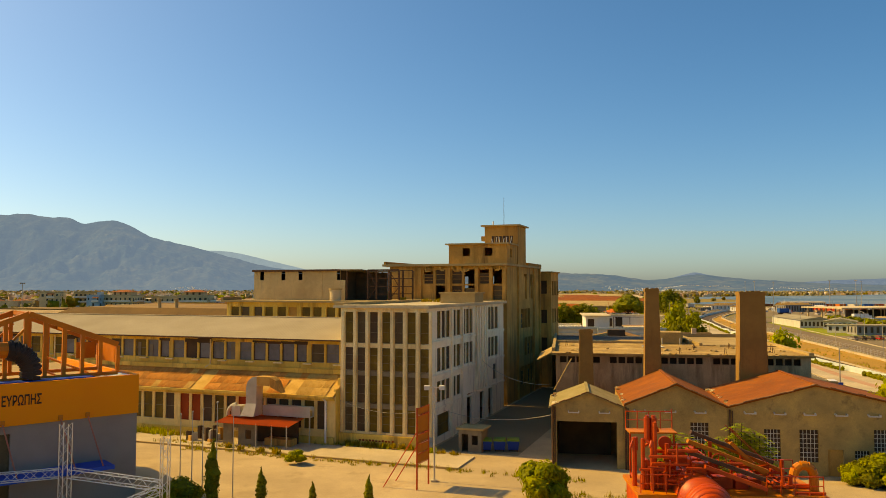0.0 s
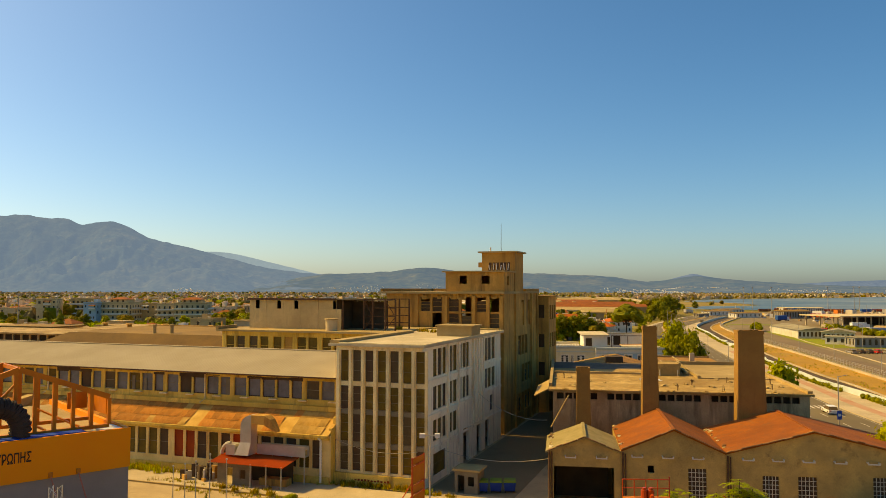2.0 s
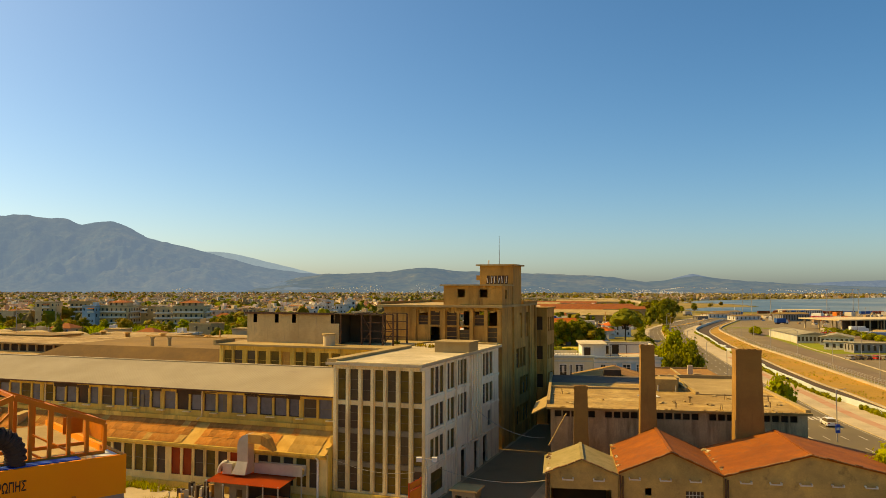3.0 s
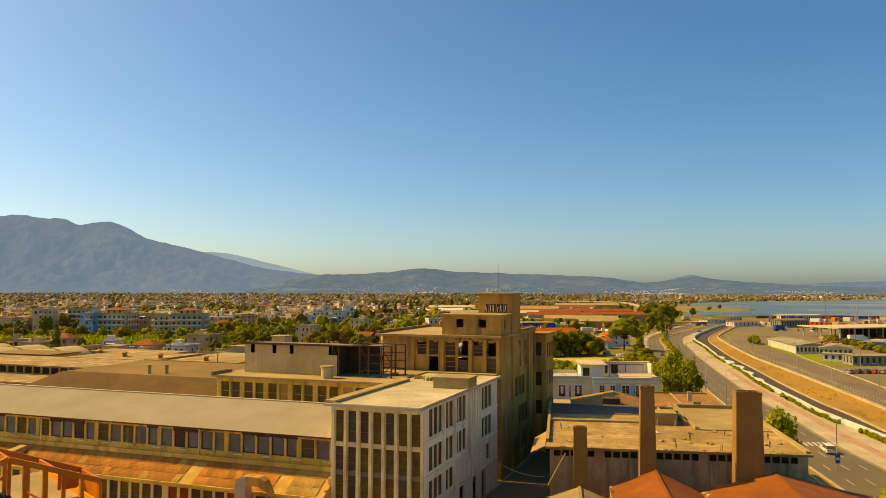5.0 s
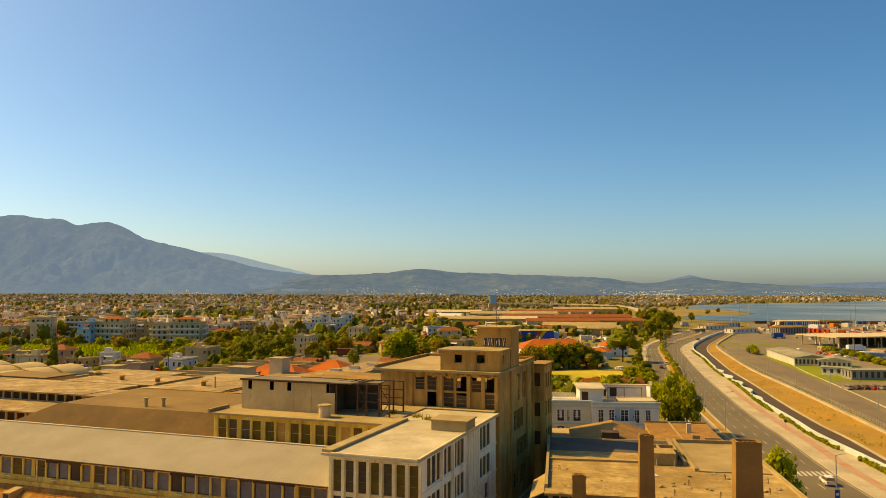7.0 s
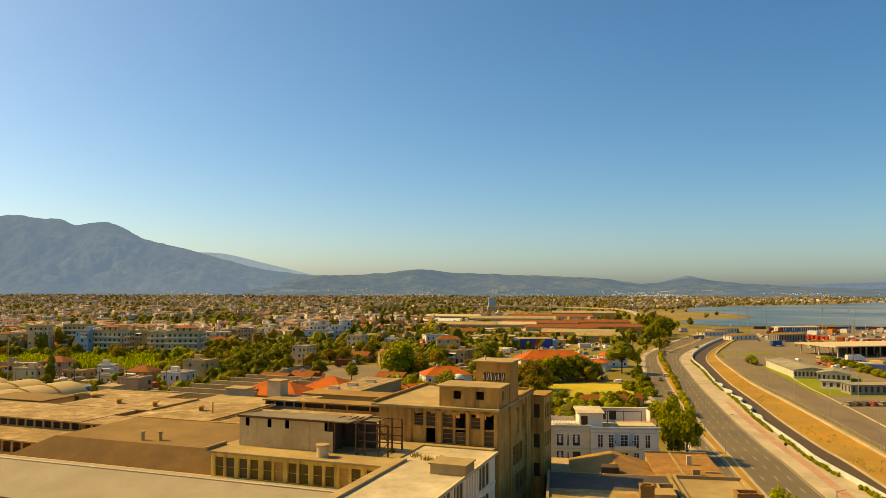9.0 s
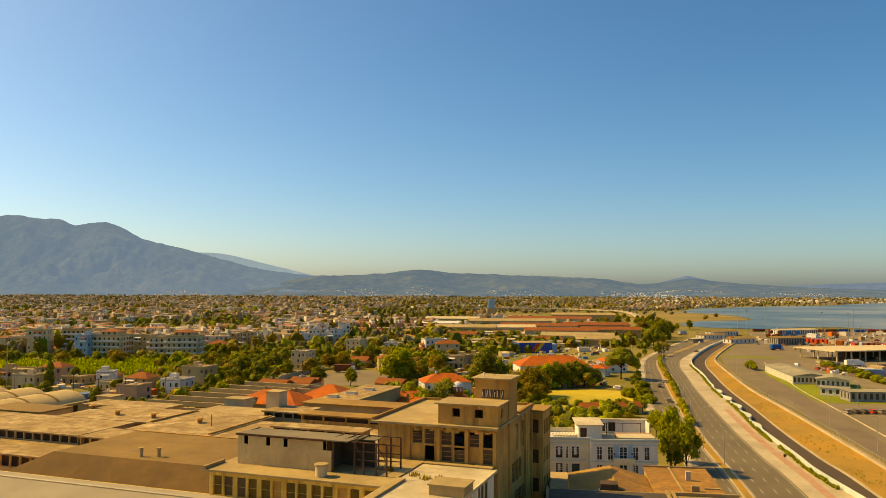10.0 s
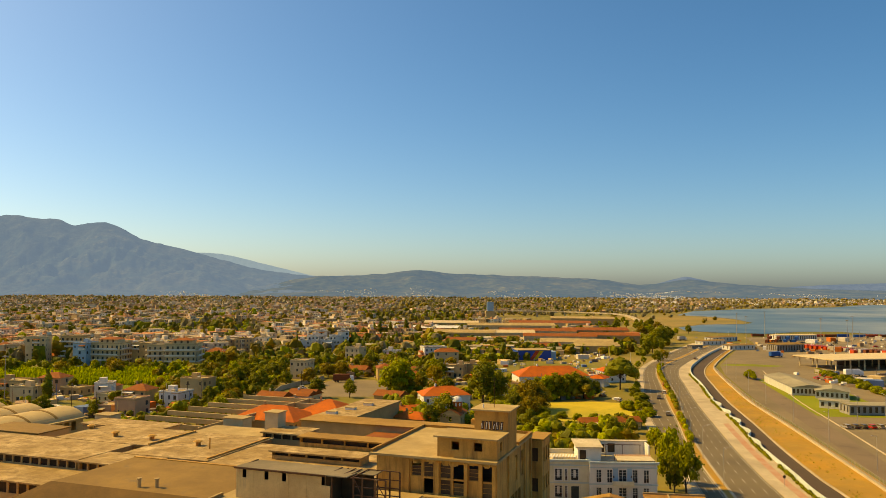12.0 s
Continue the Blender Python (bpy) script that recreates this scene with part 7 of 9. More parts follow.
LOT = [(-66, 332), (-60, 366), (-50, 394), (-30, 392), (-22, 366), (-24, 334)]
sheet("pavement_lot", LOT, 0.04, PALE_ASPHALT, "pale dusty parking lot between the trees", category="pavement")
lw = thing("lot_wall", "long low pale concrete wall beside the lot", "wall")
for (xa, ya), (xb, yb) in (((-69, 330), (-70, 352)), ((-70, 352), (-64, 372)), ((-64, 372), (-56, 392))):
    g = Geo()
    g.beam((xa, ya, 1.1), (xb, yb, 1.1), 0.3, 2.2)
    g.ob("wall_panel", KERB, lw)

# forecourt planting
for x, y, h in ((-18.7, 62.4, 5.4), (-14.8, 62.8, 3.1), (-10.6, 62.6, 2.1), (-6.0, 62.4, 2.6)):
    plant("cypress", x, y, h, z=0.012, wide=0.95 if h > 4 else 1.2)
plant("bush", 8.4, 64.6, 3.9, z=0.0, wide=0.85)
plant("bush", -14.9, 78.0, 1.5, z=0.17)
plant("darkbush", -21.4, 63.2, 2.6)
plant("bush", -23.3, 63.0, 1.8)
plant("light", 46.5, 79, 9.0, wide=0.8)


FEATHER = foliage("bright_feathered_leaves", (0.36, 0.38, 0.03), (0.27, 0.30, 0.025))


def tall_weed(x, y, h, seed):
    """A stand of stems with long feathered leaves."""
    rnd = random.Random(seed)
    t = thing("tall_shrub", "bright yellow-green shrub with long feathered leaves", "shrub", pose(x, y, 0), "feathered shrubs")
    st, lv = Geo(), Geo()
    for k in range(4):
        bx, by, top = rnd.uniform(-0.7, 0.7), rnd.uniform(-0.6, 0.6), (h + 1.0) * rnd.uniform(0.7, 0.95)
        st.tube((bx * 0.5, by * 0.5, 0), (bx, by, top), 0.06, 0.025, 6)
        for i in range(24):
            a, z = 2.4 * i + k, top * (0.45 + 0.55 * (i / 23))
            ln, rise = rnd.uniform(0.7, 1.25), rnd.uniform(-0.1, 0.6)
            d = Vector((math.cos(a), math.sin(a), 0))
            side = Vector((-d.y, d.x, 0))
            for j in range(1, 7):
                f = j / 6
                p = Vector((bx, by, z)) + d * ln * f + Vector((0, 0, ln * (rise * f - 0.55 * f * f)))
                for e in (-1, 1):
                    q = p + side * e * 0.46 * (1.1 - 0.6 * f) + d * 0.16 + Vector((0, 0, -0.05))
                    m = (p + q) / 2
                    lv.face([p, m + d * 0.11, q, m - d * 0.11])
    st.ob("stem", BARK, t)
    lv.ob("leaves", FEATHER, t)


for i, (x, y, h) in enumerate(((18.0, 61, 5.6), (19.8, 61.4, 5.9), (21.8, 61.0, 5.7), (23.6, 61.3, 6.6), (25.2, 61.0, 6.2), (24.4, 62.0, 6.0))):
    tall_weed(x, y, h, i + 3)
for i in range(7):
    plant("darkbush" if i % 2 else "bush", 37.8 + i * 1.0, 70.2 - (i % 3) * 0.5, 2.3 + (i % 3) * 0.5)
for i in range(10):
    plant("darkbush", 44.5 + 0.5 * i, 86.5 - i * 0.9, 2.4)
for i in range(5):
    plant("bush", 11.4 + i * 0.7, 57 + (i % 2), 1.2)

# weeds along the apron, the kerb and the foot of the walls
weeds = Geo()
rnd = random.Random(13)
def tuft(x, y, z, h, n):
    for k in range(n):
        a, l, ht = rnd.random() * 6.28, rnd.uniform(0.1, 0.45) * h, h * rnd.uniform(0.5, 1.0)
        dx, dy = math.cos(a) * 0.03, math.sin(a) * 0.03
        ox, oy = rnd.uniform(-0.25, 0.25), rnd.uniform(-0.25, 0.25)
        weeds.face([(x + ox - dx, y + oy - dy, z), (x + ox + dx, y + oy + dy, z), (x + ox + l * math.cos(a + 1.4), y + oy + l * math.sin(a + 1.4), z + ht)], 0 if rnd.random() < 0.5 else 1)
for u0, u1, v, z, n, h in ((-72, -56, 76.2, 0.17, 90, 0.8), (-56, -31, 70.6, 0.012, 120, 0.45), (-44, -31, 77.6, 0.17, 60, 0.5), (-62, -45, 72.6, 0.17, 40, 0.5), (-30.0, -12, 71.0, 0.012, 60, 0.5)):
    for i in range(n):
        p = F @ Vector((rnd.uniform(u0, u1), v + rnd.gauss(0, 0.35), 0))
        tuft(p.x, p.y, z, h * rnd.uniform(0.4, 1.3), 12)
for i in range(120):
    tuft(rnd.uniform(8, 20), rnd.uniform(60.5, 67) + rnd.gauss(0, 0.5), 0.012, rnd.uniform(0.2, 0.7), 12)
for i in range(620):
    y = 95 + 260 * rnd.random() ** 1.3
    f = rnd.random()
    x = (spline(DITCH, y) + 1.0) * (1 - f) + (spline(EARTH, y) - 0.4) * f
    if noise.noise(Vector((x * 0.12, y * 0.05, 2))) > -0.05:
        tuft(x, y, 0.05, rnd.uniform(0.3, 0.8), 9)
tagged(weeds.ob("weeds", [LEAF_LIGHT, LEAF_OLIVE]), "dry and green weeds along the kerbs and walls", "weeds", kind="stuff")

# thickets between the houses
thick = Geo()
rnd = random.Random(55)
for i in range(1450):
    k = rnd.random()
    if k < 0.45:
        x, y = rnd.uniform(-145, 60), rnd.uniform(335, 480)
    elif k < 0.7:
        x, y = rnd.uniform(-25, 70), rnd.uniform(262, 345)
        if 30 < x < 90 and 240 < y < 322:
            if i < 1000:
                continue
    elif k < 0.85:
        t = rnd.random()
        x, y = -84 - 50 * t + rnd.uniform(-14, 14), 256 + 200 * t
    else:
        x, y = rnd.uniform(-255, -95), rnd.choice([rnd.uniform(255, 345), rnd.uniform(435, 452)])
    if i >= 1000:
        x, y = (rnd.uniform(30, 66), rnd.uniform(196, 272)) if i % 3 == 0 else (rnd.uniform(-80, 115), rnd.uniform(330, 600))
    if x > spline(ROAD_L, y) - 7 or (34 < x < 125 and 388 < y < 560) or in_lot(x, y) or noise.noise(Vector((x * 0.03, y * 0.03, 5))) < -0.15:
        continue
    r, mi = rnd.uniform(1.2, 3.0), rnd.choice([0, 0, 1, 2, 1])
    z = r * rnd.uniform(0.7, 1.3)
    cl = [(x + rnd.uniform(-r, r), y + rnd.uniform(-r, r), z * rnd.uniform(0.8, 1.4), r * rnd.uniform(0.6, 0.9), r * 0.8) for q in range(3)]
    for q, c in enumerate(cl):
        thick.blob(c[:3], c[3] * 0.8, i * 5 + q, 4, 6, 1.0, 0.35, mi)
    n0 = len(thick.f)
    leaf_cloud(thick, cl, 90, 0.34, rnd)
    thick.m[n0:] = [mi] * (len(thick.f) - n0)
tagged(thick.ob("thicket", [LEAF, LEAF_LIGHT, LEAF_OLIVE]), "thickets of shrubs and young trees between the houses", "shrubs", kind="stuff")

# This cypress copy stands in for a tall skirted palm.
plant("cypress", -157, 315, 13.5, wide=1.3)
for x, y, h in ((-64, 690, 11), (-20, 700, 9), (-150, 520, 12), (-100, 560, 12), (-60, 540, 10), (-210, 560, 11), (-30, 610, 12), (-36, 612, 10)):
    plant("cypress", x, y, h, wide=1.3)

# ---- houses ----
BLUEWALL = material("pale_blue_render", (0.34, 0.44, 0.50), 0.85, (0.29, 0.38, 0.44), 0.3, 0.05)
PINK = material("pink_tan_render", (0.52, 0.34, 0.22), 0.88, (0.46, 0.3, 0.2), 0.4, 0.06)
SHUTTER = material("dark_green_shutter", (0.03, 0.035, 0.03), 0.7, (0.05, 0.05, 0.04), 1.0)
WALLS = {"white": WHITE, "cream": CREAM, "tan": TAN, "blue": BLUEWALL, "pink": PINK}


def hip_roof(w, d, z, rise, over=0.5, gable=False):
    g = Geo()
    x, y = w / 2 + over, d / 2 + over
    k = 0 if gable else min(x, y) * 0.9
    if w >= d:
        a, b = (-x + k, 0, z + rise), (x - k, 0, z + rise)
        g.face([(-x, -y, z), (x, -y, z), b, a]); g.face([(x, y, z), (-x, y, z), a, b])
        g.face([(x, -y, z), (x, y, z), b]); g.face([(-x, y, z), (-x, -y, z), a])
    else:
        a, b = (0, -y + k, z + rise), (0, y - k, z + rise)
        g.face([(x, -y, z), (x, y, z), b, a]); g.face([(-x, y, z), (-x, -y, z), a, b])
        g.face([(-x, -y, z), (x, -y, z), a]); g.face([(x, y, z), (-x, y, z), b])
    g.face([(-x, y, z), (x, y, z), (x, -y, z), (-x, -y, z)])
    return g


def house(label, x, y, ang, w, d, storeys, wall="white", roof="flat", roof_mat=None, sh=3.0, balcony=False, name="house", group="houses", win=2.6):
    b = thing(name, label, "building", pose(x, y, 0, 0, 0, ang), group)
    h = storeys * sh
    rnd = random.Random(int(x * 7 + y * 3))
    sides = []
    for p, al, ln in (((-w / 2, -d / 2), (1, 0), w), ((w / 2, -d / 2 + 0.26), (0, 1), d - 0.26), ((-w / 2, d / 2), (0, -1), d - 0.26), ((w / 2 - 0.26, d / 2), (-1, 0), w - 0.52)):
        n = max(1, int(ln / win))
        holes = []
        if al != (-1, 0):
            for s in range(storeys):
                for i in range(n):
                    if not balcony and rnd.random() < 0.36:
                        continue
                    c = ln * (i + 0.5) / n + (0 if balcony else rnd.uniform(-0.4, 0.4))
                    ww, lo = (rnd.choice([0.5, 0.7]), 0.1) if balcony else (0.5, 0.95) if rnd.random() < 0.6 else (rnd.choice([0.45, 0.7]), 0.1 if s == 0 else 0.6)
                    holes.append((c - ww, c + ww, s * sh + lo, s * sh + 2.25))
        g = Geo()
        g.wall((*p, 0), al, ln, h, 0.25, holes)
        g.ob("wall", WALLS[wall], b)
        if holes and al != (-1, 0):
            q = Vector((p[0], p[1], 0))
            dv = Vector((al[0], al[1], 0))
            inn = Vector((-al[1], al[0], 0))
            for a, c, z0, z1 in holes:
                g = Geo()
                P = lambda t, z, k: q + dv * t + inn * k + Vector((0, 0, z))
                g.hexa([P(a, z0, 0.14), P(c, z0, 0.14), P(c, z0, 0.18), P(a, z0, 0.18), P(a, z1, 0.14), P(c, z1, 0.14), P(c, z1, 0.18), P(a, z1, 0.18)])
                g.ob("window", SHUTTER if rnd.random() < 0.5 else GLASS, b)
        if balcony and al != (-1, 0) and ln > 5:
            for s in range(1, storeys):
                g = Geo()
                q = Vector((p[0], p[1], 0)); dv = Vector((al[0], al[1], 0)); inn = Vector((-al[1], al[0], 0))
                P = lambda t, z, k: q + dv * t + inn * k + Vector((0, 0, z))
                z = s * sh - 0.15
                for z0, z1, k0 in ((z, z + 0.18, -1.4), (z + 0.18, z + 0.95, -1.4)):
                    k1 = -0.002 if z0 == z else -1.3
                    g.hexa([P(0.3, z0, k0), P(ln - 0.3, z0, k0), P(ln - 0.3, z0, k1), P(0.3, z0, k1), P(0.3, z1, k0), P(ln - 0.3, z1, k0), P(ln - 0.3, z1, k1), P(0.3, z1, k1)])
                g.ob("balcony", WHITE, b)
    if not balcony and rnd.random() < 0.45:
        g = Geo()
        aw = min(w * 0.5, 4.5)
        ox = rnd.uniform(-w / 2 + aw / 2, w / 2 - aw / 2)
        z = (storeys - 1) * sh + 2.5
        g.hexa([(ox - aw / 2, -d / 2 - 1.6, z - 0.5), (ox + aw / 2, -d / 2 - 1.6, z - 0.5), (ox + aw / 2, -d / 2 - 0.01, z), (ox - aw / 2, -d / 2 - 0.01, z), (ox - aw / 2, -d / 2 - 1.6, z - 0.42), (ox + aw / 2, -d / 2 - 1.6, z - 0.42), (ox + aw / 2, -d / 2 - 0.01, z + 0.08), (ox - aw / 2, -d / 2 - 0.01, z + 0.08)])
        g.ob("awning", rnd.choice([CREAM, TILE, WHITE]), b)
        if storeys > 1:
            g = Geo()
            z = (storeys - 1) * sh - 0.15
            g.box(ox - aw / 2, ox + aw / 2, -d / 2 - 1.3, -d / 2 - 0.005, z, z + 0.16)
            g.box(ox - aw / 2, ox + aw / 2, -d / 2 - 1.3, -d / 2 - 1.22, z + 0.16, z + 0.95)
            g.ob("balcony", WHITE, b)
    if roof == "penthouse":
        hip_roof(w * 0.62, d * 0.6, h + 2.4, 1.3, 1.2).ob("penthouse_roof", roof_mat or TILE, b)
        g = Geo()
        g.box(-w * 0.31, w * 0.31, -d * 0.3, d * 0.3, h + 0.2, h + 2.4)
        g.ob("penthouse", WALLS[wall], b)
        for i in range(3):
            g = Geo()
            g.box(-w * 0.25 + i * w * 0.2, -w * 0.25 + i * w * 0.2 + 1.2, -d * 0.3 - 0.03, -d * 0.3 - 0.004, h + 0.5, h + 2.2)
            g.ob("window", GLASS, b)
        roof = "flat"
    if roof == "flat":
        g = Geo()
        g.box(-w / 2 - 0.15, w / 2 + 0.15, -d / 2 - 0.15, d / 2 + 0.15, h, h + 0.2)
        r = g.ob("roof", SCREED, b)
        g = Geo()
        for q in ((-w / 2 - 0.15, w / 2 + 0.15, -d / 2 - 0.15, -d / 2 + 0.1), (-w / 2 - 0.15, w / 2 + 0.15, d / 2 - 0.1, d / 2 + 0.15), (-w / 2 - 0.15, -w / 2 + 0.1, -d / 2 + 0.1, d / 2 - 0.1), (w / 2 - 0.1, w / 2 + 0.15, -d / 2 + 0.1, d / 2 - 0.1)):
            g.box(*q, h + 0.2, h + 0.75)
        g.ob("parapet", WALLS[wall], r)
        if rnd.random() < 0.6:
            g = Geo()
            ox, oy = rnd.uniform(-w / 2 + 2, w / 2 - 2), rnd.uniform(-0.5, d / 2 - 1.8)
            g.box(ox - 1.4, ox + 1.4, oy - 1.2, oy + 1.2, h + 0.2, h + 2.4)
            g.ob("stair_head", WALLS[wall], r)
        for k in range(rnd.choice([0, 1, 1, 2])):
            g = Geo()
            ox = rnd.uniform(-w / 2 + 1.5, w / 2 - 1.5)
            g.tube((ox - 0.6, -d / 4, h + 1.1), (ox + 0.6, -d / 4, h + 1.1), 0.28, n=8)
            g.ob("water_tank", GALV, r)
            g = Geo()
            g.hexa([(ox - 0.9, -d / 4 - 1.3, h + 0.3), (ox + 0.9, -d / 4 - 1.3, h + 0.3), (ox + 0.9, -d / 4 - 0.3, h + 0.9), (ox - 0.9, -d / 4 - 0.3, h + 0.9), (ox - 0.9, -d / 4 - 1.3, h + 0.36), (ox + 0.9, -d / 4 - 1.3, h + 0.36), (ox + 0.9, -d / 4 - 0.3, h + 0.96), (ox - 0.9, -d / 4 - 0.3, h + 0.96)])
            g.ob("solar_panel", GLASS, r)
    else:
        hip_roof(w, d, h, min(w, d) * 0.24, gable=(roof == "gable")).ob("roof", roof_mat or REDROOF, b)
        g = Geo()
        g.box(-w * 0.2, -w * 0.2 + 0.6, -0.3, 0.3, h + 0.5, h + min(w, d) * 0.24 + 0.9)
        g.ob("chimney", WALLS[wall], b)
    return b


def white_house():
    """The white neoclassical office house by the road."""
    b = thing("office_house", "white two-storey neoclassical house with dark shuttered windows and roof terrace", "building", pose(35.2, 173.4, 0, 0, 0, -3))

    def sash(x0, x1, z0, z1, y0, shutters=False):
        """A tall casement with surround, sill and, if wanted, dark folded shutters."""
        g = Geo()
        g.box(x0, x1, y0 + 0.2, y0 + 0.24, z0, z1)
        wo = g.ob("window", SHUTTER, b)
        g = Geo()
        for q in ((x0 - 0.16, x0 - 0.002, z0, z1), (x1 + 0.002, x1 + 0.16, z0, z1), (x0 - 0.2, x1 + 0.2, z1 + 0.002, z1 + 0.22), (x0 - 0.2, x1 + 0.2, z0 - 0.16, z0 - 0.002)):
            g.box(q[0], q[1], y0 - 0.07, y0 - 0.002, q[2], q[3])
        g.ob("surround", WHITE, wo)
        g = Geo()
        m = (x0 + x1) / 2
        if shutters:
            g.box(m - 0.28, m + 0.28, y0 + 0.14, y0 + 0.198, z0 + 0.55, z1 - 0.2)
        else:
            g.box(m - 0.06, m + 0.06, y0 + 0.14, y0 + 0.198, z0, z1)
        for k in range(1, 4):
            zz = z0 + 0.5 + (z1 - z0 - 0.5) * k / 4
            g.box(x0, x1, y0 + 0.12, y0 + 0.139, zz - 0.03, zz + 0.03)
        g.ob("sash_bars", WHITE, wo)
        g = Geo()
        for k in range(6):
            xx = x0 + (x1 - x0) * (k + 0.5) / 6
            g.box(xx - 0.02, xx + 0.02, y0 - 0.05, y0 - 0.02, z0 - 0.1, z0 + 0.75)
        g.box(x0 - 0.05, x1 + 0.05, y0 - 0.06, y0 - 0.01, z0 + 0.72, z0 + 0.78)
        g.ob("window_rail", RAIL, wo)

    def block(x0, x1, y0, y1, h, wins, part_name, mat):
        g = Geo()
        g.wall((x0, y0, 0), (1, 0), x1 - x0, h, 0.35, [(w[0] - x0, w[1] - x0, w[2], w[3]) for w in wins])
        g.wall((x1, y0 + 0.36, 0), (0, 1), y1 - y0 - 0.36, h, 0.35, [(2.0 + i * 2.6, 3.0 + i * 2.6, z, z + 2.2) for i in range(3) for z in (0.9, 4.4)])
        g.wall((x0, y1, 0), (0, -1), y1 - y0 - 0.36, h, 0.35)
        g.wall((x1 - 0.36, y1, 0), (-1, 0), x1 - x0 - 0.72, h, 0.35)
        g.ob(part_name, mat, b)
        for w in wins:
            sash(*w[:4], y0, w[4])
        g = Geo()
        g.box(x0 + 0.36, x1 - 0.36, y0 + 0.36, y1 - 0.36, h - 0.7, h - 0.45)
        g.ob("terrace", PALEROOF, b)
        for z, t, k in ((h - 0.05, 0.3, 0.42), (h - 0.32, 0.2, 0.25), (h - 1.15, 0.22, 0.18), (3.75, 0.28, 0.2)):
            g = Geo()
            g.box(x0 - 0.1, x1 + k, y0 - k, y0 - 0.002, z, z + t)
            g.ob("cornice", TRIM, b)

    # main front: five tall windows above, four and a door below; the wing beside it
    up = [(x, x + 1.05, 4.3, 7.05, False) for x in (1.5, 3.9, 9.5, 12.0)] + [(6.5, 8.1, 4.2, 7.05, False)]
    low = [(x, x + 1.05, 0.7, 3.1, False) for x in (1.5, 3.9, 9.5, 12.0)] + [(6.5, 8.1, 0.1, 3.1, False)]
    block(0, 14.9, 0, 11.0, 8.6, up + low, "main_wall", WHITE)
    wing = [(x, x + 1.5, z, z + 2.5, True) for x in (-7.6, -4.0) for z in (0.7, 4.4)][:3] + [(-4.0, -2.4, 4.4, 6.9, True), (-5.35, -4.9, 4.4, 6.9, False), (-5.35, -4.9, 0.6, 3.1, False)]
    block(-10.8, -0.02, 1.0, 11.0, 8.8, wing[:2] + wing[3:], "wing_wall", CREAMWHITE)
    g = Geo()
    g.box(-4.0, -2.3, 0.93, 0.998, 0.1, 3.1)
    g.ob("door", SHUTTER, b, "dark panelled door")
    for x in (5.3, 9.2):
        g = Geo()
        g.box(x - 0.12, x + 0.12, -0.16, -0.002, 5.4, 5.8)
        g.ob("wall_lamp", RAIL, b)
    # the tinted centre bay stands round the middle window
    for q in ((5.0, 6.3, 4.05, 7.4), (8.3, 9.35, 4.05, 7.4)):
        g = Geo()
        g.box(q[0], q[1], -0.03, -0.003, q[2], q[3])
        g.ob("bay_panel", BLUEWALL, b, "pale blue painted bay")
    for x in (0.1, 14.4):
        g = Geo()
        g.box(x, x + 0.5, -0.1, -0.002, 0, 7.4)
        g.ob("pilaster", WHITE, b)
    g = Geo()
    g.box(5.0, 9.6, -1.15, -0.21, 3.8, 4.02)
    bal = g.ob("balcony", CREAMWHITE, b)
    g = Geo()
    g.box(5.0, 9.6, -1.15, -1.06, 4.02, 4.85)
    g.box(5.0, 5.09, -1.06, -0.21, 4.02, 4.85)
    g.box(9.51, 9.6, -1.06, -0.21, 4.02, 4.85)
    g.ob("balustrade", CREAMWHITE, bal)
    # roof pavilion with its sloping slab
    g = Geo()
    g.wall((-2.2, 3.2, 7.9), (1, 0), 5.2, 3.4, 0.3, [(0.4, 1.9, 0.2, 2.8)])
    g.wall((3.0, 3.51, 7.9), (0, 1), 6.4, 3.4, 0.3, [(1.2, 2.3, 0.2, 2.4)])
    g.wall((-2.2, 9.9, 7.9), (0, -1), 6.38, 3.4, 0.3)
    pav = g.ob("roof_pavilion", WHITE, b)
    g = Geo()
    g.hexa([(-2.8, 2.5, 11.3), (3.5, 2.5, 11.3), (3.5, 10.3, 11.7), (-2.8, 10.3, 11.7), (-2.8, 2.5, 11.5), (3.5, 2.5, 11.5), (3.5, 10.3, 11.9), (-2.8, 10.3, 11.9)])
    g.ob("pavilion_roof", PALEROOF, pav)
    # Darkness inside the pavilion is put in as a near-black sheet.
    g = Geo()
    g.box(-1.9, 2.6, 3.7, 3.8, 8.0, 11.2)
    g.ob("pavilion_inner", DARK, pav)
    # terrace wall with openings, posts and pergola
    g = Geo()
    g.wall((3.6, 10.6, 8.0), (1, 0), 11.3, 3.3, 0.3, [(0.8, 1.5, 0.1, 2.6), (2.2, 3.9, 0.1, 2.8)])
    g.wall((14.6, 6.0, 8.0), (0, 1), 4.6, 3.3, 0.25)
    tw = g.ob("terrace_wall", WHITE, b)
    # Black sheet behind the terrace openings, standing in for an unlit room.
    g = Geo()
    g.box(4.3, 8.0, 11.3, 11.4, 8.0, 11.0)
    g.ob("dark_room", DARK, tw)
    g = Geo()
    g.box(3.4, 15.1, 10.3, 11.6, 11.3, 11.5)
    g.ob("terrace_wall_cap", PALEROOF, tw)
    for x in (5.0, 8.8, 12.9):
        g = Geo()
        g.box(x - 0.07, x + 0.07, 8.2, 8.34, 8.15, 10.9)
        g.ob("terrace_post", RAIL, b)
    g = Geo()
    g.box(4.9, 13.1, 8.18, 8.36, 10.9, 11.05)
    g.ob("terrace_beam", RAIL, b)
    g = Geo()
    g.box(6.4, 14.6, 0.5, 5.6, 8.95, 9.05)
    g.ob("pergola_roof", PALEROOF, b)
    for i in range(18):
        x = 6.5 + i * 0.47
        g = Geo()
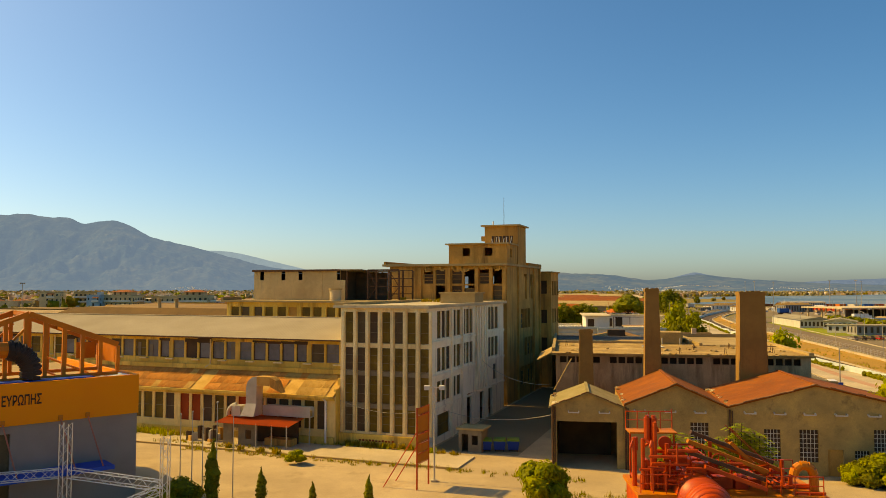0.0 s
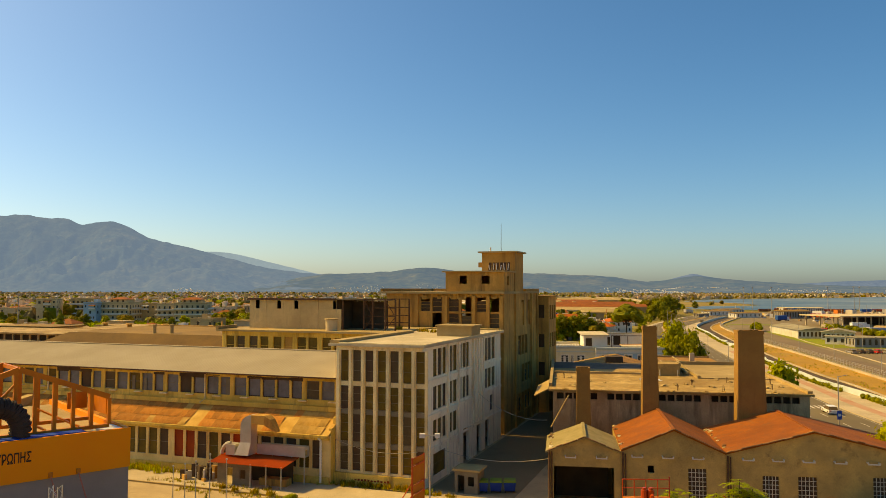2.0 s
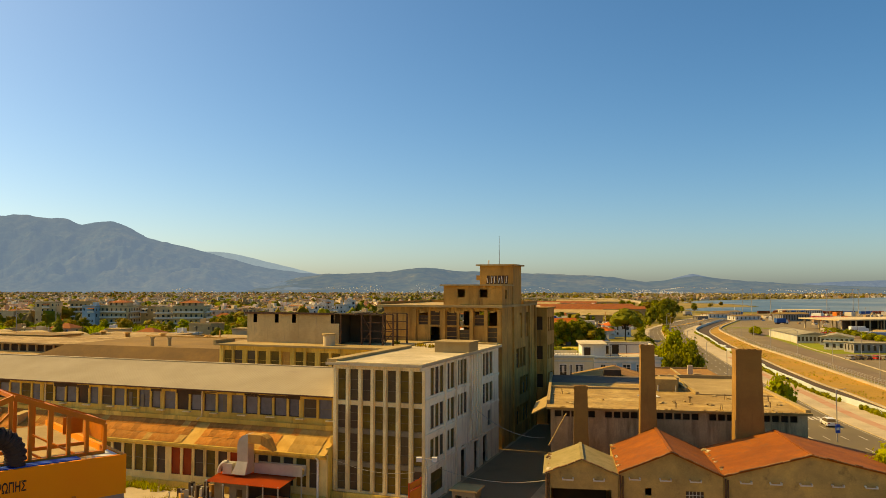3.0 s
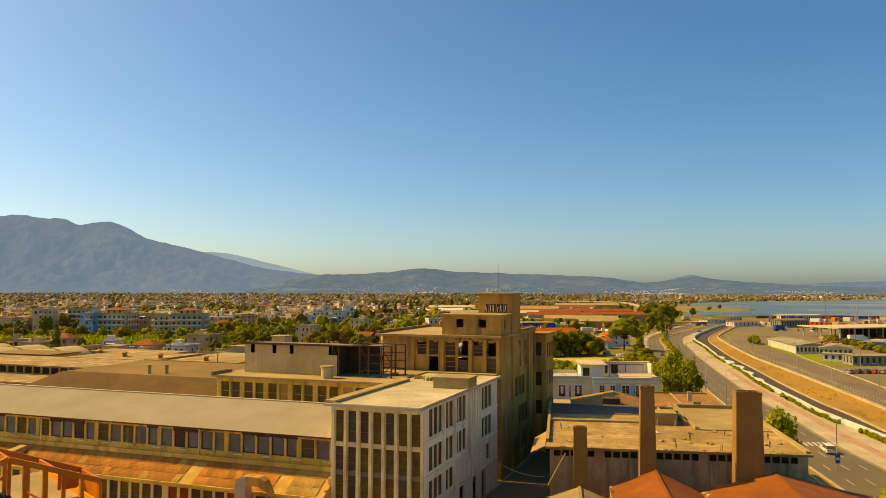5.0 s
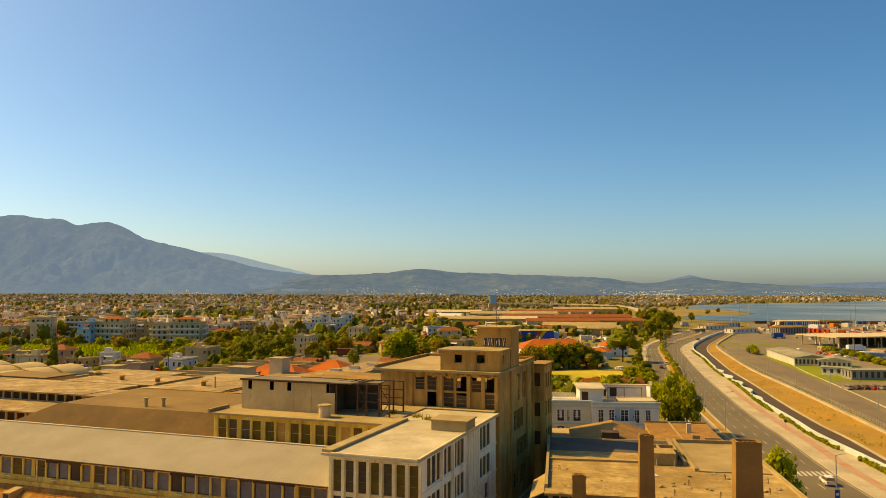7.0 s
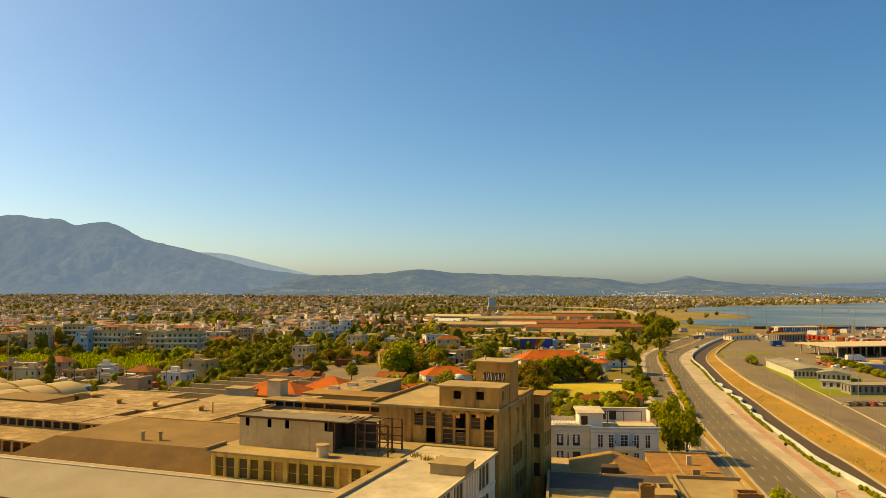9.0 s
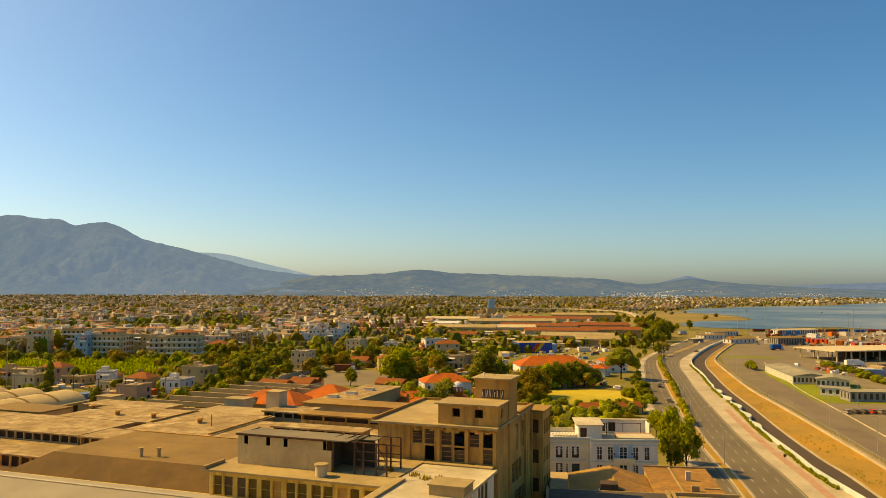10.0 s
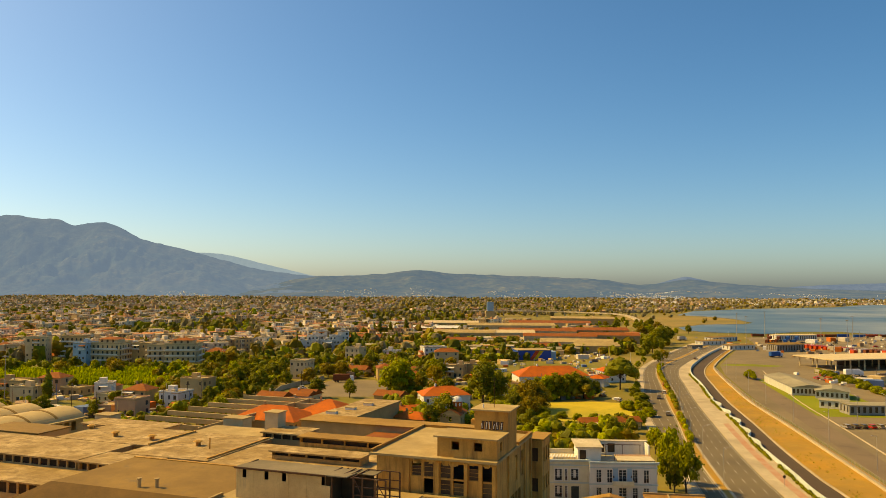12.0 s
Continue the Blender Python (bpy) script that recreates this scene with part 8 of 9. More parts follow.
        g.box(x, x + 0.2, 5.0, 6.4, 9.052, 9.2)
        g.ob("pergola_slat", PINK, b)
    for x in (6.5, 14.5):
        for y in (0.6, 5.4):
            g = Geo()
            g.box(x - 0.06, x + 0.06, y - 0.06, y + 0.06, 8.1, 8.95)
            g.ob("pergola_post", RAIL, b)
    for i in range(9):
        g = Geo()
        x = -8.6 + i * 0.68
        g.hexa([(x, 3.4, 8.9), (x + 0.34, 3.4, 8.9), (x + 1.0, 6.6, 8.9), (x + 0.66, 6.6, 8.9), (x, 3.4, 9.05), (x + 0.34, 3.4, 9.05), (x + 1.0, 6.6, 9.05), (x + 0.66, 6.6, 9.05)])
        g.ob("terrace_slat", WHITE, b)
    g = Geo()
    g.box(-10.8, -2.4, 10.6, 10.9, 8.2, 9.4)
    g.ob("parapet", CREAMWHITE, b)


TRIM = material("pale_blue_grey_moulding", (0.52, 0.56, 0.52), 0.85, (0.44, 0.48, 0.45), 0.4, 0.08, (0.32, 0.3, 0.24), 0.3, 0.1)
CREAMWHITE = material("cream_limewash", (0.70, 0.64, 0.47), 0.85, (0.60, 0.54, 0.38), 0.4, 0.08, (0.42, 0.36, 0.24), 0.3, 0.1, streak=1)
white_house()
house("two-storey white house with a broad orange tiled hip roof", 4, 296, 12, 18, 12, 2, "white", "hip", sh=3.4)
house("long white house under a bright red tiled roof", 56, 368, 6, 34, 17, 1, "white", "hip", sh=6.0)
house("white house with a red tiled roof", 80, 372, 60, 9, 8, 1, "white", "hip", sh=4.0)
house("large house under bright orange tiled hip roofs", -50, 246, -20, 22, 15, 2, "tan", "hip", sh=3.2)
house("large house under bright orange tiled hip roofs", -34, 254, -20, 17, 17, 2, "tan", "hip", sh=3.3)
house("low house with orange tiled roof", -7, 262, -25, 12, 8, 1, "tan", "hip", sh=3.6)
house("low house with red tiled gable roof", -10, 278, 20, 10, 8, 1, "tan", "gable", sh=3.2)
house("long low wall building with red roof", 60, 262, 8, 20, 6, 1, "tan", "gable", TILE, sh=2.4)
house("white house by the road", 78, 372, 10, 8, 8, 1, "white", "flat")
house("white house beside the stone pine", 90, 390, 10, 12, 10, 2, "white", "hip", sh=2.8)
APL = "five-storey apartment block with white balconies and tiled penthouse"
house(APL, -193, 462, -10, 18, 14, 4, "cream", "penthouse", TILE, sh=3.3, balcony=True, name="apartment_block", group="apartments")
house("tall pale blue end wall of an apartment block", -207, 459, -10, 8.5, 13, 4, "blue", "flat", sh=3.3, name="apartment_block", group="apartments")
house("beige apartment block between its neighbours", -176, 470, -5, 11, 12, 4, "tan", "flat", sh=3.1, name="apartment_block", group="apartments")
house(APL, -163, 459, 5, 12, 12, 4, "cream", "flat", sh=3.1, balcony=True, name="apartment_block", group="apartments")
house(APL, -148, 456, 2, 18, 14, 4, "cream", "penthouse", TILE, sh=3.3, balcony=True, name="apartment_block", group="apartments")
house("cream apartment block in the town", -246, 480, 5, 12, 10, 5, "cream", "flat", name="apartment_block", group="apartments")
house("beige apartment block in the town", -228, 490, 0, 14, 10, 5, "tan", "flat", balcony=True, name="apartment_block", group="apartments")
for k in range(6):
    house("stepped white block of flats", -92 + k * 5.2, 545 + (k % 3) * 6, 8, 8, 9, 3 + k % 3, "white", "flat", name="apartment_block", group="white flats")
NEAR = (("grey-tan house with a flat roof", -182, 338, -15, 14, 10, 2, "tan", "flat"), ("house with a red tiled roof", -172, 352, -10, 11, 9, 2, "pink", "hip"), ("low tan house among the gardens", -156, 338, -20, 10, 8, 1, "tan", "flat"),
        ("low house with tiled roof", -146, 346, -15, 10, 8, 1, "pink", "hip"), ("pink two-storey house with a balcony", -111, 286, -18, 9, 8, 2, "pink", "flat"), ("orange-tan house among the gardens", -121, 290, -18, 8, 8, 1, "pink", "flat"),
        ("whitewashed house with a flat roof", -101, 304, -20, 9, 9, 2, "white", "flat"), ("tan two-storey house among the gardens", -98, 322, -20, 11, 9, 3, "tan", "flat"), ("low cream house among the gardens", -132, 318, -18, 9, 7, 1, "cream", "flat"),
        ("house with dark tiled roof", -118, 312, -12, 10, 9, 2, "tan", "hip"), ("small white house among the gardens", -140, 330, 10, 7, 7, 2, "white", "flat"), ("tan house with a terrace", -166, 318, -15, 11, 8, 2, "cream", "flat"))
for i, (lab, x, y, a, w, d, s, wl_, rf) in enumerate(NEAR):
    house(lab, x, y, a, w, d, s, wl_, rf, TILE)
rnd = random.Random(31)
for i in range(34):
    x, y = rnd.uniform(-70, 70), rnd.uniform(385, 520)
    if x > spline(ROAD_L, y) - 16 or (x > 20 and 400 < y < 525):
        continue
    house(rnd.choice(["low cream house among trees", "small white house among trees", "tan house with a flat roof"]), x, y, rnd.uniform(-25, 25), rnd.uniform(8, 15), rnd.uniform(7, 11), rnd.choice([1, 1, 2, 2, 3]),
          rnd.choice(["white", "cream", "tan", "cream"]), rnd.choice(["flat", "flat", "flat", "hip"]), TILE)
for i in range(10):
    house("low workshop with a flat roof", rnd.uniform(-66, -10), rnd.uniform(290, 318) if i % 2 else rnd.uniform(402, 422), -20 + rnd.uniform(-8, 8), rnd.uniform(9, 16), 8, 1, rnd.choice(["tan", "white", "cream"]), rnd.choice(["flat", "gable"]), TILE, sh=3.6)

# church with a pale dome
ch = thing("church", "small tan church with red roofs, red drum and pale dome", "church", pose(7.0, 262, 0, 0, 0, -15) @ Matrix.Diagonal((0.85, 0.85, 0.85, 1)))
g = Geo()
g.wall((-4, -6, 0), (1, 0), 8, 6.0, 0.3, [(3.4, 4.6, 3.2, 5.2), (3.2, 4.8, 0, 2.4)])
g.wall((4, -5.69, 0), (0, 1), 11.7, 6.0, 0.3, [(2, 3, 2.5, 4.6), (6, 7, 2.5, 4.6)])
g.wall((-4, 6.0, 0), (0, -1), 11.7, 6.0, 0.3, [(2, 3, 2.5, 4.6), (6, 7, 2.5, 4.6)])
g.ob("wall", TAN, ch)
g = Geo()
for s in (-1, 1):
    g.face([(s * 4.4, -6.4, 5.9), (0, -6.4, 8.2), (0, 6.4, 8.2), (s * 4.4, 6.4, 5.9)])
g.face([(-4.1, -6.02, 5.9), (4.1, -6.02, 5.9), (0, -6.02, 8.1)], 1)
g.ob("roof", [TILE, TAN], ch)
g = Geo()
g.tube((1.5, -0.5, 6.5), (1.5, -0.5, 10.6), 2.0, n=16)
dr = g.ob("drum", REDROOF, ch)
for i in range(8):
    a = math.pi * 2 * i / 8
    g = Geo()
    g.rbox(1.5 + 2.02 * math.cos(a), -0.5 + 2.02 * math.sin(a), 0.12, 0.6, 8.9, 10.2, a)
    g.ob("window", WHITE, dr)
g = Geo()
for i in range(7):
    a0, a1 = math.pi / 2 * i / 7, math.pi / 2 * (i + 1) / 7
    g.tube((1.5, -0.5, 10.6 + 2.0 * math.sin(a0)), (1.5, -0.5, 10.6 + 2.0 * math.sin(a1)), 2.25 * math.cos(a0), max(2.25 * math.cos(a1), 0.02), 16)
g.ob("dome", WHITE, dr, "pale rounded dome")
g = Geo()
g.box(1.45, 1.55, -0.55, -0.45, 12.6, 13.8)
g.box(1.2, 1.8, -0.54, -0.46, 13.3, 13.4)
g.ob("finial", RAIL, dr)

# blue retail shed with coloured bands
rs = thing("retail_shed", "large blue retail shed with red and yellow slanted bands", "building", pose(65.5, 499, 0, 0, 0, 6))
BLUEPAINT = material("deep_blue_cladding", (0.03, 0.07, 0.28), 0.6, (0.025, 0.06, 0.24), 0.3, 0.04)
YELLOW = material("yellow_cladding", (0.62, 0.42, 0.03), 0.6)
g = Geo()
g.box(-11, 11, 0, 16, 0, 6.4)
g.ob("body", BLUEPAINT, rs)
for x, m in ((-1.5, REDSTEEL), (1.2, YELLOW)):
    g = Geo()
    g.hexa([(x - 2, -0.08, 0.5), (x + 0.6, -0.08, 0.5), (x + 0.6, -0.004, 0.5), (x - 2, -0.004, 0.5), (x + 2.5, -0.08, 6.2), (x + 5.1, -0.08, 6.2), (x + 5.1, -0.004, 6.2), (x + 2.5, -0.004, 6.2)])
    g.ob("coloured_band", m, rs)
g = Geo()
g.box(-11.2, 11.2, -0.2, 16.2, 6.4, 6.7)
g.ob("roof", SCREED, rs)
g = Geo()
g.box(11.01, 15, 2, 16, 0, 5.4)
g.ob("annex", BLUEWALL, rs)

# long warehouses further on
rnd = random.Random(9)
for i, (x, y, w, d, h, m) in enumerate(((105, 640, 60, 16, 7, TILE), (150, 655, 50, 18, 7, TILE), (95, 700, 70, 20, 8, TILE), (150, 715, 60, 22, 8, TILE), (110, 590, 55, 22, 6, SCREED), (120, 565, 32, 16, 5, SCREED), (84, 572, 20, 12, 4, TILE), (-12, 640, 34, 14, 5, ROOFBROWN), (-58, 652, 26, 14, 5, TILE), (-92, 668, 30, 14, 6, ROOFBROWN), (22, 618, 24, 12, 5, TILE),
                                       (25, 690, 60, 22, 7, SCREED), (70, 690, 40, 20, 7, CREAM), (0, 760, 50, 16, 7, WHITE), (80, 800, 90, 25, 8, SCREED), (20, 850, 60, 22, 8, CREAM), (130, 860, 90, 30, 8, TILE), (190, 980, 80, 24, 8, SCREED))):
    s = thing("warehouse", "long low warehouse with a shallow pitched roof", "building", pose(x, y, 0, 0, 0, rnd.uniform(-12, 4)), "warehouses")
    g = Geo()
    g.wall((-w / 2, -d / 2, 0), (1, 0), w, h, 0.3, [(2 + 5 * k, 5 + 5 * k, h * 0.45, h * 0.8) for k in range(int(w / 5))])
    g.box(-w / 2, w / 2, -d / 2 + 0.6, d / 2, 0, h - 0.01)
    g.ob("wall", TAN if i % 2 else CREAM, s)
    hip_roof(w, d, h, 2.2, 0.4, True).ob("roof", m, s)

# ---- port side ----
GREYROOF = material("weathered_grey_sheet_roof", (0.36, 0.31, 0.21), 0.85, (0.29, 0.25, 0.17), 0.15, 0.2, (0.2, 0.16, 0.1), 0.4, 0.1)
DULLWHITE = material("dull_white_panel", (0.58, 0.54, 0.44), 0.8, (0.5, 0.46, 0.37), 0.3, 0.1, (0.3, 0.26, 0.2), 0.35, 0.08, streak=1)
GREYPANEL = material("grey_cabin_panel", (0.30, 0.27, 0.23), 0.7, (0.26, 0.235, 0.2), 0.4, 0.05)
LAWN = material("watered_lawn", (0.19, 0.22, 0.03), 0.95, (0.25, 0.24, 0.05), 0.08, 0.2, bump=0.3, fine=5)
sheet("lawn", [(168, 396), (158, 352), (150.5, 318), (143.5, 286), (166, 283), (196, 283), (196, 300), (181, 312), (188, 345), (190, 402), (182, 412)], 0.06, LAWN, "watered green lawn round the port offices", category="lawn")
sheet("lawn_island", [(176, 470), (205, 462), (216, 468), (200, 478), (184, 479)], 0.06, LAWN, "thin green traffic island", category="lawn")


def cabin(label, x, y, ang, w, d, h, rise, wall, roof, win=2.2, name="port_office", group="port offices"):
    b = thing(name, label, "building", pose(x, y, 0, 0, 0, ang), group)
    g = Geo()
    n = int(w / win)
    holes = [(w * (i + 0.5) / n - 0.55, w * (i + 0.5) / n + 0.55, 0.9, h - 0.7) for i in range(n)]
    g.wall((-w / 2, -d / 2, 0), (1, 0), w, h, 0.2, holes)
    m = int(d / win)
    g.wall((w / 2, -d / 2 + 0.21, 0), (0, 1), d - 0.21, h, 0.2, [(d * (i + 0.5) / m - 0.5, d * (i + 0.5) / m + 0.5, 0.9, h - 0.7) for i in range(m)])
    g.wall((-w / 2, d / 2, 0), (0, -1), d - 0.21, h, 0.2, [(d * (i + 0.5) / m - 0.5, d * (i + 0.5) / m + 0.5, 0.9, h - 0.7) for i in range(m)])
    g.wall((w / 2 - 0.21, d / 2, 0), (-1, 0), w - 0.42, h, 0.2)
    g.ob("wall", wall, b)
    g = Geo()
    g.box(-w / 2 + 0.3, w / 2 - 0.3, -d / 2 + 0.4, d / 2 - 0.4, 0.05, h - 0.2)
    g.ob("interior", GLASS, b)
    hip_roof(w, d, h, rise, 0.5, True).ob("roof", roof, b)
    return b


cabin("long white port office with a shallow grey roof", 171.6, 364.5, 80, 49, 15, 3.6, 1.3, DULLWHITE, GREYROOF, 1.6)
cabin("small white port office with a grey gable roof", 175, 336, 62, 15, 13, 3.4, 1.4, DULLWHITE, GREYROOF, 1.7)
cabin("long grey panelled port cabin", 176, 292, -3, 38, 8, 3.8, 0.3, GREYPANEL, GREYROOF)
cabin("short white port cabin", 160, 306, -35, 10, 6, 3.2, 0.3, DULLWHITE, GREYROOF)
cabin("glazed grey port building by the quay", 266, 578, 15, 24, 12, 5.4, 1.2, GREYPANEL, DULL)
cabin("low white port buildings by the road", 236, 592, 20, 24, 9, 3.6, 0.8, WHITE, DULL, 4.0)
cabin("low white port buildings by the road", 232, 640, 25, 26, 9, 3.6, 0.8, WHITE, DULL, 4.0)
cabin("low white port buildings by the road", 255, 680, 30, 30, 9, 4, 0.8, WHITE, DULL, 4.0)
TYRE = material("tyre_darkened_asphalt", (0.17, 0.125, 0.08), 0.9, (0.21, 0.155, 0.10), 0.05, 0.15, (0.11, 0.08, 0.055), 0.4, 0.08)
LANE = [(y, spline(EARTH, y) + 7.0 + max(0.0, y - 195) * 0.055) for y in range(92, 640, 24)]
strip("road_port_lane", LANE, LANE, 0.026, TYRE, "tyre-darkened lane across the port yard", y1=440, lo=-3.2, ro=4.2)
strip("kerb_port", LANE, LANE, 0.0, KERB, "thin pale kerb beside the port lane", y1=440, lo=7.4, ro=7.9, height=0.2, category="kerb")
strip("verge_port", EARTH, EARTH, 0.03, DRYEARTH, "narrow dry verge inside the port fence", y1=440, lo=0.9, ro=2.6, category="verge")
# freight canopy
ca = thing("freight_canopy", "broad flat white canopy on columns over dark bays", "canopy", pose(230.6, 440, 0, 0, 0, 14))
g = Geo()
g.box(0, 128, 0, 34, 5.9, 6.5)
g.ob("roof", CREAM, ca)
for i in range(13):
    for y in (-15, 0, 15):
        g = Geo()
        g.box(3 + i * 10, 3.6 + i * 10, y + 16.7, y + 17.3, 0, 5.9)
        g.ob("column", CREAM, ca)
# Near-black block under the rear of the canopy.
g = Geo()
g.box(30, 124, 24, 32, 0, 4.4)
g.ob("inner_bay", DARK, ca)
# containers
BLUEBOX = material("blue_container", (0.03, 0.09, 0.26), 0.6, (0.03, 0.08, 0.2), 0.4)
BROWNBOX = material("brown_container", (0.20, 0.07, 0.03), 0.7, (0.15, 0.055, 0.03), 0.4)
GREYBOX = material("pale_container", (0.5, 0.46, 0.4), 0.6)
rnd = random.Random(12)


def container(label, mat):
    c = thing("container", label, "container", None, "shipping containers")
    g = Geo()
    rib = [(-6 + 0.25 * i, 1.2 - (0.05 if i % 4 in (1, 2) else 0)) for i in range(49)]
    for (x0, k0), (x1, k1) in zip(rib, rib[1:]):
        for e in (-1, 1):
            g.face([(x0, e * k0, 0.1), (x1, e * k1, 0.1), (x1, e * k1, 2.55), (x0, e * k0, 2.55)])
    g.face([(x, k, 2.55) for x, k in rib] + [(x, -k, 2.55) for x, k in reversed(rib)])
    g.face([(x, k, 0.1) for x, k in rib] + [(x, -k, 0.1) for x, k in reversed(rib)])
    for e in (-6, 6):
        g.face([(e, -1.2, 0.1), (e, 1.2, 0.1), (e, 1.2, 2.55), (e, -1.2, 2.55)])
    g.ob("body", mat, c)
    for e in (-1, 1):
        g = Geo()
        g.box(e * 6 - 0.08, e * 6 + 0.08, -1.22, 1.22, 0.1, 2.6)
        g.ob("end_frame", mat, c)
    return c


boxes_ = [container("red steel shipping container on the quay", REDSTEEL), container("brown steel shipping container on the quay", BROWNBOX), container("blue steel shipping container on the quay", BLUEBOX), container("pale steel shipping container on the quay", GREYBOX)]
spots = []
for i in range(22):
    spots.append((296 + i * 2.0 + rnd.uniform(-0.5, 0.5), 612 - i * 3.4, 0, 20, 0 if i < 10 else rnd.choice([1, 3, 1, 0])))
for i in range(16):
    spots.append((318 + i * 14, 745 + rnd.uniform(-4, 4), 0, 5, rnd.choice([1, 1, 2, 0])))
for i in range(8):
    spots.append((292 + i * 4.0, 668 + (i % 2) * 4, 2.6 * (i % 2), 60, 2 if i > 3 else 1))
first = [True] * 4
for x, y, z, a, k in spots:
    m = pose(x, y, z, 0, 0, a)
    if first[k]:
        boxes_[k].matrix_world = m
        first[k] = False
    else:
        copy_thing(boxes_[k], m)


# parked cars
def car(label, mat):
    c = thing("car", label, "car", None, "parked cars")
    g = Geo()
    g.hexa([(-2.1, -0.85, 0.3), (2.1, -0.85, 0.3), (2.1, 0.85, 0.3), (-2.1, 0.85, 0.3), (-2.15, -0.82, 0.85), (2.05, -0.82, 0.78), (2.05, 0.82, 0.78), (-2.15, 0.82, 0.85)])
    g.ob("body", mat, c)
    g = Geo()
    g.hexa([(-1.9, -0.76, 0.84), (1.15, -0.76, 0.8), (1.15, 0.76, 0.8), (-1.9, 0.76, 0.84), (-1.45, -0.62, 1.4), (0.35, -0.62, 1.42), (0.35, 0.62, 1.42), (-1.45, 0.62, 1.4)])
    g.ob("windows", GLASS, c)
    g = Geo()
    g.hexa([(-1.5, -0.66, 1.38), (0.42, -0.66, 1.4), (0.42, 0.66, 1.4), (-1.5, 0.66, 1.38), (-1.4, -0.58, 1.47), (0.3, -0.58, 1.48), (0.3, 0.58, 1.48), (-1.4, 0.58, 1.47)])
    g.ob("roof", mat, c)
    for x in (-1.3, 1.3):
        for s in (-1, 1):
            g = Geo()
            g.tube((x, s * 0.66, 0.32), (x, s * 0.87, 0.32), 0.32, n=14)
            wh = g.ob("wheel", DARK, c)
            g = Geo()
            g.tube((x, s * 0.872, 0.32), (x, s * 0.885, 0.32), 0.19, n=10)
            g.ob("rim", GALV, wh)
    for s in (-0.6, 0.6):
        g = Geo()
        g.box(2.06, 2.12, s - 0.17, s + 0.17, 0.6, 0.74)
        g.ob("headlight", WHITE, c)
        g = Geo()
        g.box(-2.19, -2.13, s - 0.15, s + 0.15, 0.64, 0.8)
        g.ob("tail_light", REDSTEEL, c)
    return c


CARWHITE = material("white_car_paint", (0.75, 0.72, 0.66), 0.3, (0.72, 0.69, 0.63), 1, 0.01, bump=0, spec=0.5)
CARDARK = material("dark_car_paint", (0.03, 0.03, 0.035), 0.3, (0.04, 0.035, 0.03), 1, 0.01, bump=0, spec=0.5)
CARSILVER = material("silver_car_paint", (0.36, 0.34, 0.3), 0.35, (0.33, 0.31, 0.28), 1, 0.01, metal=0.3, bump=0)
CARRED = material("red_car_paint", (0.45, 0.03, 0.02), 0.3, (0.4, 0.03, 0.02), 1, 0.01, bump=0, spec=0.5)
white_car = car("white hatchback car standing on the coastal road", CARWHITE)
white_car.matrix_world = pose(69.3, 136.5, 0.05, 0, 0, 80)
fleet = [car("silver parked car in the port", CARSILVER), car("dark parked car in the port", CARDARK), car("red parked car in the port", CARRED), car("white parked car in the port", CARWHITE)]
fleet_used = set()


def park(k, x, y, a):
    m = pose(x, y, 0.05, 0, 0, a)
    if k in fleet_used:
        return copy_thing(fleet[k], m)
    fleet_used.add(k)
    fleet[k].matrix_world = m


for i, k in enumerate((0, 1, 1, 2, 0, 3)):
    park(k, 141 + i * 2.9, 262.5, 95)
for i in range(30):
    park(rnd.choice([0, 1, 3, 0, 2]), rnd.uniform(190, 300), rnd.uniform(382, 418), rnd.choice([0, 90, 10, 80]))
for x, y, a, k in ((112, 372, 75, 2), (97, 330, 255, 1), (104, 346, 75, 3), (174, 508, 55, 1), (88, 288, 72, 0), (78, 322, 60, 3), (74, 336, 50, 1), (205, 590, 40, 3), (-60, 352, 70, 3), (-61, 358, 70, 3)):
    park(k, x, y, a)
for i in range(16):
    park(rnd.choice([0, 3, 3, 1, 2]), rnd.uniform(232, 420), rnd.uniform(475, 690), rnd.choice([0, 20, 90, 60]))


# lorries
def lorry(label, mat, x, y, a):
    c = thing("lorry", label, "lorry", pose(x, y, 0.02, 0, 0, a), "lorries")
    g = Geo(); g.box(-5, 3.2, -1.25, 1.25, 1.1, 3.9); g.ob("box_body", mat, c)
    g = Geo(); g.hexa([(3.3, -1.2, 0.6), (5.4, -1.2, 0.6), (5.4, 1.2, 0.6), (3.3, 1.2, 0.6), (3.3, -1.15, 3.1), (5.0, -1.15, 3.0), (5.0, 1.15, 3.0), (3.3, 1.15, 3.1)]); g.ob("cab", CARWHITE, c)
    g = Geo(); g.box(-5, 3.25, -0.9, 0.9, 0.75, 1.08); g.ob("chassis", DARK, c)
    for xx in (-3.8, -2.6, 4.2):
        for s in (-1, 1):
            g = Geo(); g.tube((xx, s * 0.85, 0.5), (xx, s * 1.2, 0.5), 0.5, n=12); g.ob("wheel", DARK, c)


lorry("blue box lorry by the port road", BLUEBOX, 236, 527, 20)
lorry("white box lorry on the coastal road", GREYBOX, 224, 690, 35)
lorry("white box lorry beside the canopy", CARWHITE, 228, 415, 5)
lorry("white box lorry on the port road", CARWHITE, 262, 395, 8)
for i in range(9):
    lorry("box lorry waiting in the port yard", rnd.choice([GREYBOX, CARWHITE, BROWNBOX, REDSTEEL]), 300 + i * 16 + rnd.uniform(-4, 4), 520 + rnd.uniform(-6, 40), rnd.choice([10, 80, 100]))
cabin("low customs shed in the port yard", 330, 700, 10, 40, 12, 5, 0.6, WHITE, CREAM)
